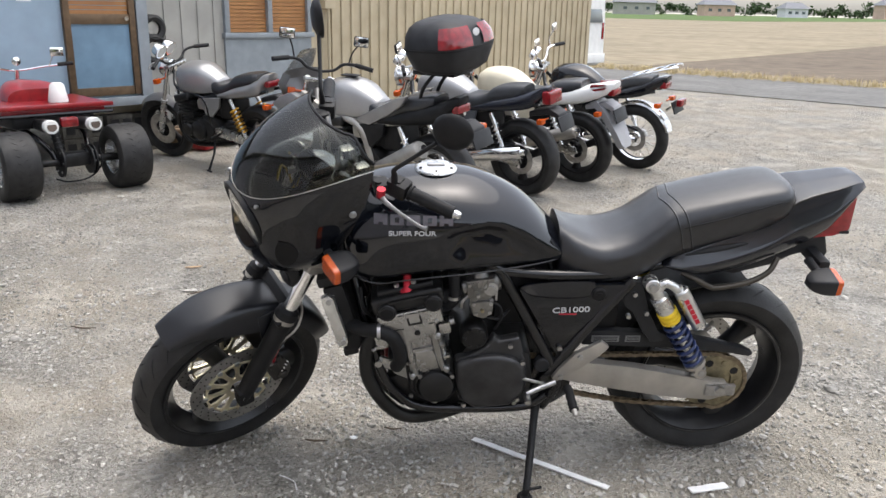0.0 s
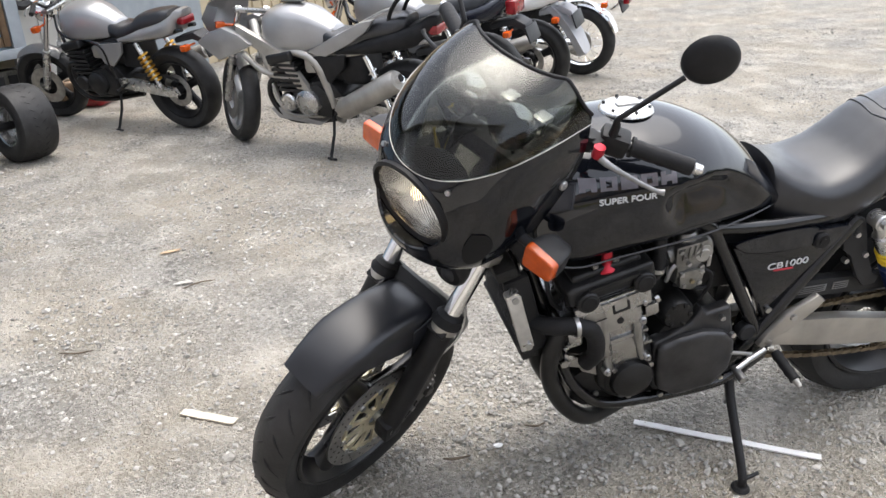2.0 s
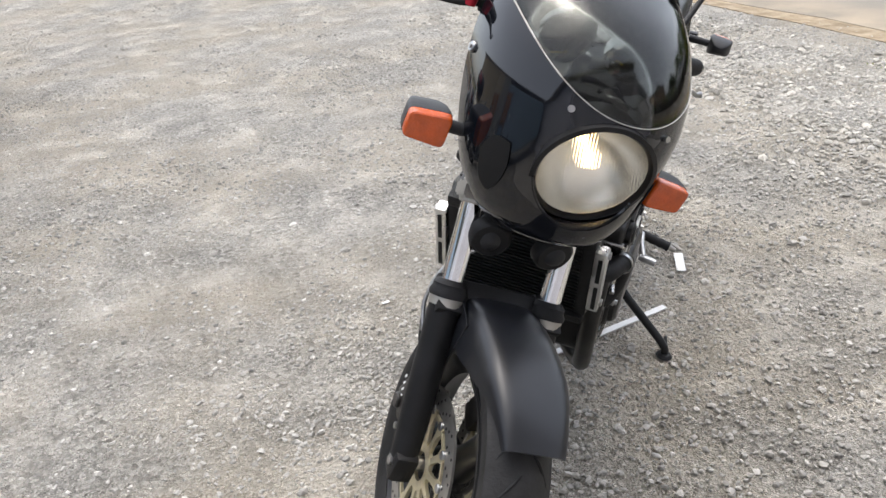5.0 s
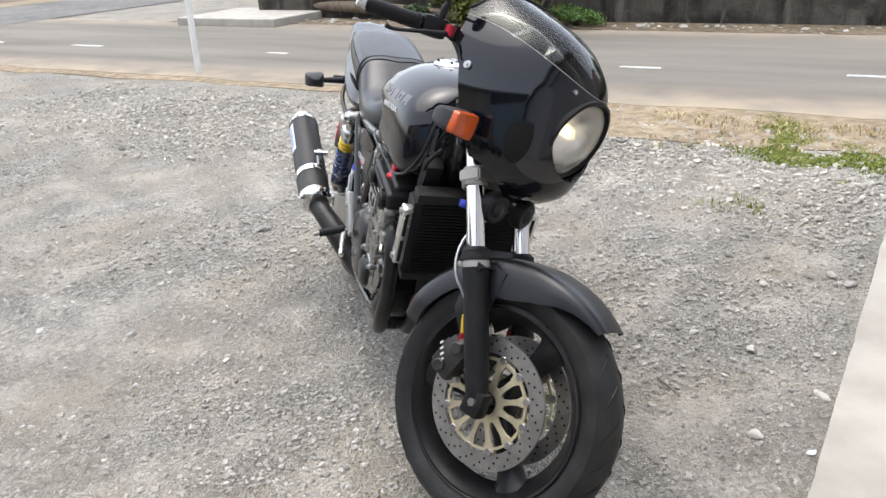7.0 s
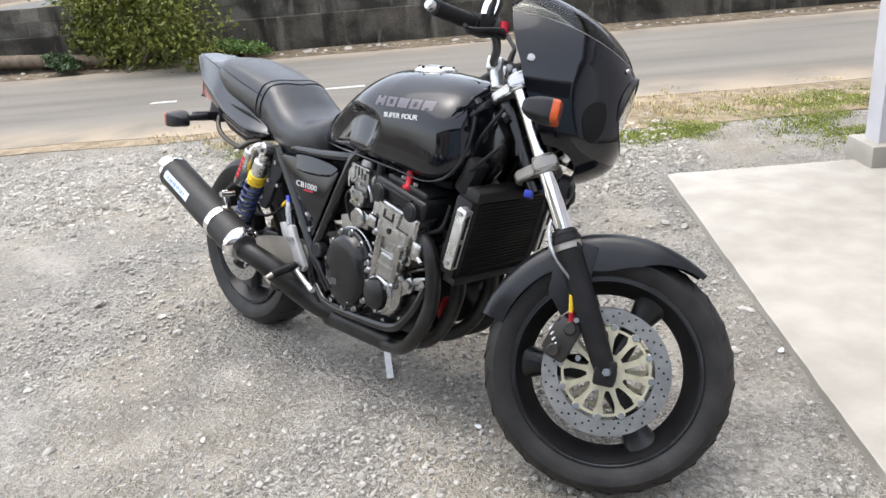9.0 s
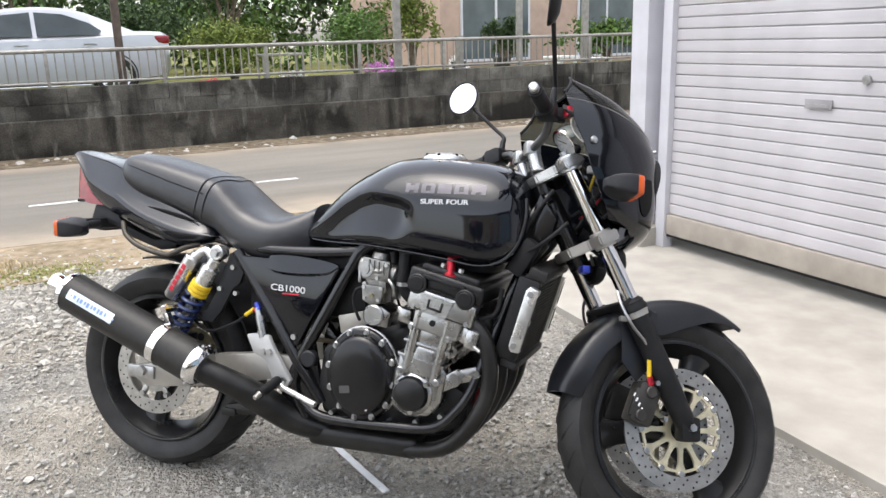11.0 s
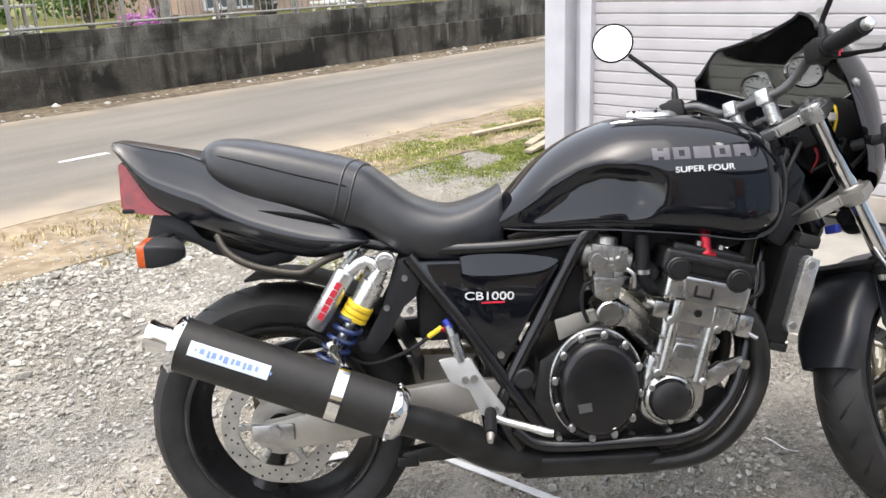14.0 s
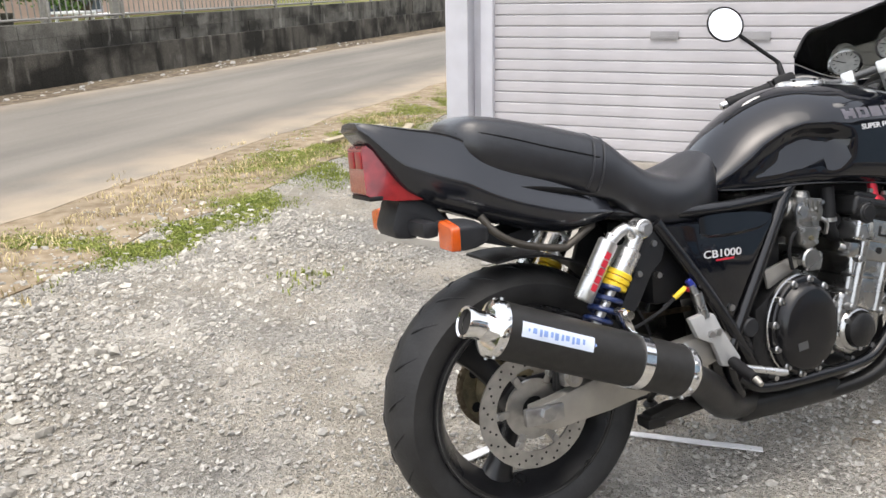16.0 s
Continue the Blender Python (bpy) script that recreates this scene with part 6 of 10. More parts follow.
def lettering(body, size, m, material, parent, name, bold=0.0, squash=1.0):
    cu = bpy.data.curves.new(name, "FONT")
    cu.body, cu.size, cu.extrude, cu.offset, cu.align_x, cu.align_y = body, size, 0.0006, bold, "CENTER", "CENTER"
    ob = new(name, cu)
    bpy.context.view_layer.update()
    me = bpy.data.meshes.new_from_object(ob)
    bpy.data.objects.remove(ob)
    me.transform(m @ Matrix.Diagonal((squash, 1, 1, 1)))
    me.materials.clear()
    me.materials.append(material)
    ob = new(name, me)
    ob.parent = parent
    return ob


def side_matrix(x, y, z, slope=0.0, sd=1):
    """Faces outward on the bike's side: text reads from that side."""
    m = Matrix.Rotation(radians(90), 4, "X") if sd < 0 else Matrix.Rotation(radians(180), 4, "Z") @ Matrix.Rotation(radians(90), 4, "X")
    return Matrix.Translation((x, y, z)) @ m @ Matrix.Rotation(radians(slope), 4, "Z")


def on_tank(ob, sd, lift):
    """Lays a flat print on the tank's side."""
    for v in ob.data.vertices:
        hit, place, normal, _ = tank.ray_cast(Vector((v.co.x, sd * 0.6, v.co.z)), Vector((0, -sd, 0)))
        if hit:
            v.co.y = place.y + sd * (lift + 0.0012 * (1 if sd * v.co.y > 0.2 else 0))


bpy.context.view_layer.update()
for sd in (-1, 1):
    lettering("CB1000", 0.0255, side_matrix(0.276, sd * 0.1542, 0.617, 3 if sd < 0 else -2, sd), LETTER_WHITE, bike, "model_lettering", 0.0003, 1.34)
    part("print_bar", box((0.268, sd * 0.1530, 0.6025), (0.052, 0.0015, 0.0042)), RED_PRINT, bike, "small red print line")
    on_tank(lettering("SUPER FOUR", 0.0175, side_matrix(-0.192, sd * 0.2, 0.880, 1, sd), LETTER_WHITE, bike, "tank_lettering", 0.0003, 1.3), sd, 0.0006)
    for k in range(5):
        x0, w = -0.100 - 0.0445 * k, 0.0185
        bm = bmesh.new()
        grid = [[bm.verts.new((x0 + w * (a - 3) / 3, sd * 0.19, 0.914 + 0.0125 * (b - 2) / 2)) for b in range(5)] for a in range(7)]
        for A, B in zip(grid, grid[1:]):
            for b in range(4):
                if not (k in (1, 3) and A in grid[2:4] and b in (1, 2)) and not (k == 0 and A in grid[2:4] and b in (0, 3)) and not (k == 4 and A in grid[2:4] and b == 0):
                    bm.faces.new((A[b], A[b + 1], B[b + 1], B[b]))
        on_tank(part("emblem_block", bm, PALE_PRINT, tank, "pale silver emblem block"), sd, 0.0009)

# ---- engine ----
TIL = Matrix.Translation((-0.135, 0, 0.36)) @ Matrix.Rotation(radians(-14), 4, "Y")
engine = part("engine", plate([(-0.26, 0.30), (-0.22, 0.265), (-0.05, 0.25), (0.17, 0.27), (0.185, 0.36), (0.17, 0.46), (0.08, 0.52), (-0.02, 0.505), (-0.07, 0.42), (-0.21, 0.40), (-0.265, 0.37)], -0.155, 0.14, 0.02), ENGINE_BLACK, bike, "black and silver four-cylinder engine")
part("cylinder_block", joined(plate([(-.104, .566), (-.226, .538), (-.222, .50), (-.198, .448), (-.190, .43), (-.080, .455), (-.086, .478), (-.098, .52)], -0.180, 0.180, 0.012, 3),
                              *[plate([(xa, za), (xb, zb), (xb + .002, zb - .010), (xa + .002, za - .010)], -w, w, 0.0035) for xa, za, xb, zb, w in ((-.076, .573, -.243, .535, .190), (-.092, .520, -.222, .490, .187), (-.076, .482, -.206, .452, .187))]), ALU, engine, "silver cast cylinder block with flanged joints")
head = part("cylinder_head", joined(box((0.003, 0, 0.208), (0.130, 0.392, 0.055), 0.008, seg=2), box((0.002, 0, 0.258), (0.186, 0.40, 0.062), 0.010, seg=2), box((-0.085, 0, 0.205), (0.05, 0.36, 0.05), 0.01)), ALU, engine, "silver cylinder head", TIL)
for sd in (-1, 1):
    for dx in (0.054, -0.028):
        each("stud_boss", [cyl((dx, sd * 0.180, 0.055), (dx, sd * 0.186, 0.238), 0.0125, seg=14, bevel=0.002)], ALU, head, "", TIL)
        part("stud_nut", cyl((dx, sd * 0.191, 0.236), (dx, sd * 0.191, 0.250), 0.0085, seg=6), ALU_BRIGHT, head, "", TIL)
    part("block_panel", plate([(-.139, .552), (-.196, .539), (-.190, .502), (-.130, .516)], sd * 0.176, sd * 0.1835, 0.004), ALU, head, "sunk panel of the block")
    part("block_swell", plate([(-.128, .505), (-.186, .492), (-.180, .452), (-.186, .425), (-.150, .412), (-.092, .428), (-.104, .458)], sd * 0.168, sd * 0.1865, 0.012, 4), ALU, head, "smooth swelling of the block")
    emb = loft([[(x, sd * y, z) for x, z in ((-0.030, 0.280), (0.060, 0.280), (0.050, 0.232), (-0.020, 0.232))] for y in (0.196, 0.207)])
    part("emblem_plate", emb, ALU, head, "raised head plate", TIL, 30)
    for c, w in (((0.015, sd * 0.2075, 0.247), (0.040, 0.003, 0.006)), ((-0.003, sd * 0.2075, 0.258), (0.006, 0.003, 0.024)), ((0.033, sd * 0.2075, 0.258), (0.006, 0.003, 0.024))):
        part("emblem_mark", box(c, w, 0.001), ENGINE_BLACK, head, "", TIL)
    part("bore", cyl((0.012, sd * 0.19, 0.209), (0.012, sd * 0.1985, 0.209), 0.0085, seg=14), MATTE_BLACK, head, "", TIL)
    part("head_ear", joined(box((0.092, sd * 0.17, 0.203), (0.034, 0.05, 0.034), 0.006), cyl((0.10, sd * 0.165, 0.203), (0.122, sd * 0.165, 0.206), 0.012, seg=12)), ALU, head, "", TIL)
    part("port_boss", joined(box((-0.098, sd * 0.165, 0.200), (0.036, 0.06, 0.052), 0.010), cyl((-0.110, sd * 0.19, 0.186), (-0.130, sd * 0.195, 0.180), 0.006, seg=8)), ALU, head, "", TIL)
    part("side_lug", joined(plate([(-0.165, 0.515), (-0.215, 0.512), (-0.236, 0.492), (-0.225, 0.472), (-0.165, 0.462)], sd * 0.150, sd * 0.166, 0.004)), ALU, engine, "drilled mounting lug")
    part("lug_bore", cyl((-0.217, sd * 0.150, 0.491), (-0.217, sd * 0.1675, 0.491), 0.007, seg=10), MATTE_BLACK, engine)
cover = joined(box((0.0075, 0, 0.312), (0.208, 0.385, 0.050), 0.012, seg=2), box((0.008, 0, 0.338), (0.165, 0.34, 0.026), 0.010, seg=2))
for sd in (-1, 1):
    for dx in (0.079, -0.056):
        add(cover, cyl((dx, sd * 0.17, 0.297), (dx, sd * 0.206, 0.297), 0.0265, seg=24, bevel=0.003))
cam_cover = part("cam_cover", cover, ENGINE_BLACK, engine, "black cam cover", TIL)
for sd in (-1, 1):
    for dx in (0.079, -0.056):
        part("plug", cyl((dx, sd * 0.204, 0.297), (dx, sd * 0.209, 0.297), 0.020, seg=24, bevel=0.002), MATTE_BLACK, cam_cover, "", TIL)
    for dx in (0.035, -0.015):
        part("cover_bolt", cyl((dx, sd * 0.16, 0.352), (dx, sd * 0.16, 0.362), 0.008, seg=6), STEEL, cam_cover, "", TIL)
    part("cover_rib", box((0.012, sd * 0.195, 0.322), (0.12, 0.012, 0.012), 0.004), ENGINE_BLACK, cam_cover, "", TIL)
for sd in (-1, 1):
    part("tank_mount", tube([(-0.206, sd * 0.158, 0.672), (-0.206, sd * 0.158, 0.690), (-0.205, sd * 0.155, 0.700), (-0.204, sd * 0.150, 0.735)], [0.024, 0.022, 0.013, 0.011], 16), RED_ANODISED, bike, "red rubber tank mount")
part("oil_filter", joined(tube([(-0.20, 0.045, 0.335), (-0.27, 0.045, 0.335), (-0.276, 0.045, 0.335)], [0.038, 0.038, 0.030], 24), cyl((-0.19, 0.045, 0.335), (-0.205, 0.045, 0.335), 0.041, seg=24)), RED_PAINT, bike, "red spin-on oil filter")
# right: clutch cover, generator cover
cc = (0.040, 0.0, 0.408)
OV = Matrix.Translation((0.040, 0, 0.400)) @ Matrix.Diagonal((0.88, 1, 1.08, 1)) @ Matrix.Translation((-0.040, 0, -0.408))
clutch = part("clutch_cover", lathe([(0.0, 0.1935), (0.050, 0.1935), (0.086, 0.192), (0.094, 0.189), (0.100, 0.182), (0.104, 0.172), (0.106, 0.168), (0.114, 0.167), (0.118, 0.163), (0.119, 0.14)], 56, cc), ENGINE_GLOSS, engine, "gloss black clutch cover", OV, 30)
each("cover_bolt", ([joined(cyl((cc[0] + 0.111 * math.cos(a), 0.150, cc[2] + 0.111 * math.sin(a)), (cc[0] + 0.111 * math.cos(a), 0.1705, cc[2] + 0.111 * math.sin(a)), 0.0095, seg=14, bevel=0.002), cyl((cc[0] + 0.111 * math.cos(a), 0.17, cc[2] + 0.111 * math.sin(a)), (cc[0] + 0.111 * math.cos(a), 0.177, cc[2] + 0.111 * math.sin(a)), 0.0058, seg=6)) for a in (2 * math.pi * (k + 0.3) / 12 for k in range(12))]), STEEL, clutch, "", OV)
part("cover_rim", joined(lathe([(0.119, 0.143), (0.1225, 0.143), (0.1225, 0.150), (0.119, 0.152)], 56, cc, True)), ALU, clutch, "", OV)
part("sticker", box((0.020, 0.1905, 0.318), (0.024, 0.0014, 0.017)), WHITE_PRINT, clutch, "small white sticker")
part("sticker", box((0.075, 0.1938, 0.362), (0.030, 0.0014, 0.020), 0, Matrix.Rotation(radians(8), 3, "Y")), mat("dark_sticker", (0.06, 0.06, 0.06), 0.5), clutch)
for sd, r in ((1, 0.043), (-1, 0.052)):
    gc = (-0.116, 0.0, 0.370)
    g = part("crank_cover", lathe([(0.0, sd * 0.205), (r - 0.010, sd * 0.205), (r, sd * 0.198), (r + 0.004, sd * 0.18), (r + 0.004, sd * 0.14)], 36, gc), ENGINE_BLACK, engine, "round black crank end cover")
    each("cover_bolt", ([cyl((gc[0] + (r + 0.006) * math.cos(a), sd * 0.16, gc[2] + (r + 0.006) * math.sin(a)), (gc[0] + (r + 0.006) * math.cos(a), sd * 0.190, gc[2] + (r + 0.006) * math.sin(a)), 0.007, seg=8) for a in (radians(35), radians(145), radians(270))]), STEEL, g)
    part("crank_housing", plate([(-.072, .478), (-.197, .450), (-.212, .43), (-.204, .395), (-.197, .345), (-.162, .306), (-.095, .300), (-.053, .326), (-.048, .36), (-.058, .42)], sd * 0.120, sd * 0.178, 0.022, 4), ALU if sd > 0 else ENGINE_BLACK, engine, "rounded crank end casting")
    part("crank_boss", lathe([(r + 0.006, sd * 0.187), (r + 0.013, sd * 0.183), (r + 0.018, sd * 0.170), (r + 0.022, sd * 0.15)], 36, gc), ALU if sd > 0 else ENGINE_BLACK, engine)
    part("engine_mount", joined(plate([(-0.165, 0.40), (-0.235, 0.445), (-0.252, 0.425), (-0.24, 0.40), (-0.17, 0.365)], sd * 0.150, sd * 0.168, 0.004), cyl((-0.232, sd * 0.14, 0.423), (-0.232, sd * 0.18, 0.423), 0.013, seg=12), plate([(-0.235, 0.44), (-0.285, 0.455), (-0.30, 0.44), (-0.29, 0.42), (-0.24, 0.405)], sd * 0.146, sd * 0.160, 0.004), cyl((-0.288, sd * 0.145, 0.438), (-0.288, sd * 0.174, 0.438), 0.011, seg=12)), ALU, bike, "engine mount lugs")
part("starter_cover", joined(plate([(0.02, 0.535), (0.045, 0.575), (-0.005, 0.595), (-0.04, 0.575), (-0.03, 0.53)], 0.06, 0.155, 0.012), cyl((0.01, 0.06, 0.565), (0.01, 0.165, 0.565), 0.030, seg=20, bevel=0.004)), ALU, engine)
part("mount_bracket", joined(plate([(0.13, 0.55), (0.02, 0.578), (0.015, 0.55), (0.05, 0.53), (0.12, 0.50)], 0.12, 0.13, 0.004), cyl((0.045, 0.125, 0.556), (0.045, 0.142, 0.556), 0.011, seg=6)), ALU_DULL, bike, "grey engine bracket")
COVER_GREY = mat("satin_grey_case", (0.055, 0.055, 0.057), 0.38, 0.5, var=0.3, scale=14, bump=0.06, bscale=160, stain=0.3, rvar=0.1)
# left: sprocket cover, starter clutch
part("sprocket_cover", plate([(-0.045, 0.305), (0.005, 0.283), (0.112, 0.295), (0.150, 0.335), (0.162, 0.37), (0.153, 0.440), (0.140, 0.49), (0.128, 0.536), (0.066, 0.522), (0.052, 0.541), (0.030, 0.50), (-0.02, 0.47), (-0.062, 0.455), (-0.062, 0.38)], -0.140, -0.178, 0.010, 3), COVER_GREY, engine, "dark grey sprocket cover")
part("cover_face", plate([(-0.040, 0.315), (0.008, 0.288), (0.110, 0.300), (0.148, 0.345), (0.154, 0.40), (0.146, 0.442), (0.118, 0.470), (0.065, 0.483), (-0.01, 0.474), (-0.060, 0.456), (-0.056, 0.38)], -0.170, -0.200, 0.020, 4), COVER_GREY, engine, "smooth raised face of the sprocket cover")
part("left_round_cover", joined(lathe([(0.0, -0.168), (0.036, -0.168), (0.042, -0.158), (0.042, -0.11)], 30, (-0.005, 0, 0.525)), *[box((-0.005 + 0.03 * math.cos(a), -0.166, 0.525 + 0.03 * math.sin(a)), (0.012, 0.012, 0.012), 0.003) for a in (radians(60 * k) for k in range(6))]), ENGINE_BLACK, engine, "black ribbed round cover")
each("cover_bolt", ([cyl((x, -0.185, z), (x, -0.196, z), 0.007, seg=8) for x, z in ((0.140, 0.455), (0.10, 0.515), (0.132, 0.32), (-0.03, 0.30))]), STEEL, engine)
for sd in (-1, 1):
    for dx, zz in ((0.075, 0.236), (-0.075, 0.236), (0.066, 0.060), (-0.038, 0.060), (0.066, 0.182), (-0.040, 0.182)):
        part("case_bolt", joined(cyl((dx, sd * 0.170, zz), (dx, sd * 0.197, zz), 0.0095, seg=12, bevel=0.002), cyl((dx, sd * 0.196, zz), (dx, sd * 0.203, zz), 0.006, seg=6)), STEEL, engine, "", TIL)
    part("gasket_line", box((0.004, sd * 0.1985, 0.2335), (0.150, 0.004, 0.003)), MATTE_BLACK, engine, "", TIL)
    part("gasket_line", box((0.008, sd * 0.199, 0.2885), (0.200, 0.005, 0.0035)), MATTE_BLACK, engine, "", TIL)
each("crankcase_bolt", [cyl((x, sd * 0.14, z), (x, sd * 0.162, z), 0.007, seg=8) for sd in (-1, 1) for x, z in ((-0.19, 0.31), (-0.12, 0.286), (-0.04, 0.276), (0.06, 0.272), (0.13, 0.282))], STEEL, engine)
# carburettors
CARB = mat("dull_cast_zinc", (0.34, 0.335, 0.32), 0.34, 0.9, var=0.3, scale=30, bump=0.2, bscale=220, stain=0.4)
for k in range(4):
    y = -0.12 + 0.08 * k
    body = joined(cyl((-0.045, y, 0.672), (0.065, y, 0.700), 0.029, seg=16, bevel=0.004), box((0.012, y, 0.655), (0.060, 0.062, 0.075), 0.012), box((0.008, y, 0.615), (0.050, 0.050, 0.040), 0.010), cyl((0.01, y, 0.70), (0.005, y, 0.735), 0.029, 0.024, seg=16, bevel=0.004))
    add(body, cyl((0.03, y, 0.63), (0.03, y + (0.036 if k > 1 else -0.036), 0.63), 0.012, seg=12, bevel=0.002))
    add(body, tube([(-0.03, y + (0.03 if k > 1 else -0.03), 0.70), (0.0, y + (0.034 if k > 1 else -0.034), 0.685), (0.035, y + (0.034 if k > 1 else -0.034), 0.695)], 0.007, 8, 3))
    add(body, box((-0.012, y + (0.03 if k > 1 else -0.03), 0.645), (0.022, 0.012, 0.035), 0.004))
    carb = part("carburettor", body, CARB, bike, "cast aluminium carburettor")
    each("screw", ([cyl((0.02 + a, y + (0.03 if k > 1 else -0.03), 0.665 + b), (0.02 + a, y + (0.037 if k > 1 else -0.037), 0.665 + b), 0.006, seg=8) for a, b in ((-0.025, 0.02), (0.02, -0.015), (0.0, -0.045), (0.02, 0.025))]), STEEL, carb)
    if k in (0, 3):
        q = 1 if k == 3 else -1
        part("float_bowl", plate([(-0.020, 0.646), (0.046, 0.650), (0.044, 0.606), (0.018, 0.590), (-0.012, 0.600)], q * 0.138, q * 0.162, 0.006, 2), CARB, carb, "cast float bowl")
        part("choke_body", joined(plate([(-0.034, 0.712), (0.046, 0.724), (0.050, 0.664), (-0.030, 0.656)], q * 0.140, q * 0.157, 0.004), *[box((-0.016 + 0.014 * i, q * 0.159, 0.694 + 0.003 * i), (0.005, 0.006, 0.030), 0.0015) for i in range(4)]), CARB, carb, "ribbed choke body")
        part("throttle_drum", joined(lathe([(0.0, q * 0.164), (0.012, q * 0.164), (0.013, q * 0.160), (0.021, q * 0.160), (0.021, q * 0.152)], 22, (0.036, 0, 0.690)), box((0.052, q * 0.160, 0.668), (0.008, 0.005, 0.030), 0.002)), STEEL, carb, "steel throttle drum")
        each("bowl_screw", [cyl((x, q * 0.158, z), (x, q * 0.166, z), 0.0052, seg=8) for x, z in ((-0.012, 0.640), (0.038, 0.642), (0.036, 0.612), (-0.004, 0.608), (-0.026, 0.704), (0.0, 0.668))], STEEL, carb)
        part("brass_jet", cyl((0.014, q * 0.158, 0.620), (0.014, q * 0.169, 0.620), 0.006, seg=6), SPROCKET, carb, "brass drain screw")
        part("vent_hose", tube([(0.046, q * 0.150, 0.640), (0.066, q * 0.156, 0.628), (0.072, q * 0.152, 0.590), (0.056, q * 0.145, 0.545)], 0.0045, 8, 4), RUBBER_PART, carb, "thin black vent hose")
        part("fuel_pipe", tube([(-0.030, q * 0.152, 0.664), (-0.044, q * 0.158, 0.650), (-0.046, q * 0.152, 0.622)], 0.005, 8, 4), STEEL, carb)
    part("intake_boot", cyl((-0.045, y, 0.672), (-0.10, y, 0.642), 0.027, seg=14), RUBBER_PART, bike)
part("airbox", box((0.135, 0, 0.630), (0.165, 0.22, 0.19), 0.03), MATTE_BLACK, bike, "black airbox")
part("heat_shield", box((-0.17, 0, 0.728), (0.28, 0.20, 0.075), 0.02), MATTE_BLACK, bike, "black heat shield under the tank")
part("battery_tray", box((0.33, 0, 0.60), (0.22, 0.20, 0.20), 0.03), MATTE_BLACK, bike)
for sd in (-1, 1):
    part("water_hose", tube([(-0.07, sd * 0.135, 0.735), (-0.068, sd * 0.142, 0.68), (-0.068, sd * 0.14, 0.645), (-0.09, sd * 0.13, 0.615), (-0.12, sd * 0.12, 0.605)], 0.0165, 12, 5), RUBBER_PART, bike, "black coolant hose")
    part("hose_clip", lathe([(0.017, -0.005), (0.0188, -0.005), (0.0188, 0.005), (0.017, 0.005)], 20, (0, 0, 0), True), STEEL, bike, xf=Matrix.Translation((-0.068, sd * 0.142, 0.655)) @ Matrix.Rotation(radians(90), 4, "X"))
part("lower_hose", tube([(-0.385, -0.12, 0.560), (-0.34, -0.175, 0.566), (-0.28, -0.20, 0.572), (-0.24, -0.20, 0.545), (-0.222, -0.19, 0.475), (-0.235, -0.17, 0.43)], 0.021, 14, 5), RUBBER_PART, bike, "black lower coolant hose")
part("hose_clip", many([lathe([(0.0215, -0.005), (0.0235, -0.005), (0.0235, 0.005), (0.0215, 0.005)], 20, (0, 0, 0), True)]), STEEL, bike, xf=Matrix.Translation((-0.285, -0.20, 0.571)) @ Matrix.Rotation(radians(90), 4, "Z"))
# radiator
RM = Matrix.Translation((-0.402, 0, 0.585)) @ Matrix.Rotation(radians(-16), 4, "Y")
radiator = part_with("radiator", "end_tank", joined(box((0.01, 0, 0), (0.040, 0.30, 0.235), 0.004), box((0.0, 0, 0.125), (0.05, 0.31, 0.03), 0.008), box((0.0, 0, -0.12), (0.045, 0.31, 0.022), 0.006)), mat("radiator_core", (0.006, 0.006, 0.006), 0.6, var=0.3, scale=60, bump=0.4, bscale=300), bike, "black radiator with bare side guards", RM)
for k in range(22):
    part("fin", box((-0.0125, 0, -0.105 + 0.0098 * k), (0.004, 0.285, 0.0018)), MATTE_BLACK, radiator, xf=RM)
for sd in (-1, 1):
    guard = plate([(-0.022, 0.092), (0.004, 0.096), (0.012, 0.084), (0.010, -0.066), (0.002, -0.080), (-0.022, -0.076)], sd * 0.158, sd * 0.183, 0.004)
    part("side_guard", guard, ALU_BRIGHT, radiator, "bare aluminium radiator side guard", RM)
    each("slot", ([box((-0.0222, sd * 0.172, z), (0.003, 0.009, 0.066), 0.001) for z in (-0.035, 0.045)]), MATTE_BLACK, radiator, xf=RM)
    each("guard_screw", ([cyl((-0.003, sd * 0.18, z), (-0.003, sd * 0.188, z), 0.008, seg=14) for z in (-0.062, 0.078)]), STEEL, radiator, xf=RM)
    part("radiator_tank", box((0.015, sd * 0.145, 0), (0.06, 0.03, 0.22), 0.01), MATTE_BLACK, radiator, xf=RM)

# ---- exhaust ----
for k, y in enumerate((-0.165, -0.07, 0.07, 0.165)):
    o = math.copysign(1, y)
    yo = y if abs(y) > 0.1 else y * 0.95
    pts = [(-0.215, y * 0.9, 0.545), (-0.27, y * 0.98, 0.565), (-0.308, yo * 1.0, 0.525), (-0.325, yo, 0.455), (-0.316, yo, 0.375), (-0.268, yo * 0.98, 0.285), (-0.20, yo * 0.9, 0.225), (-0.10, yo * 0.65 + 0.01, 0.195), (0.02, yo * 0.45 + 0.03, 0.195)]
    part("header_pipe", tube(pts, 0.0215, 14, 5), EXHAUST_BLACK, bike, "matte black exhaust header pipe")
    part("port_flange", cyl((-0.205, y * 0.9, 0.540), (-0.222, y * 0.9, 0.548), 0.032, seg=16, bevel=0.003), STEEL, bike)
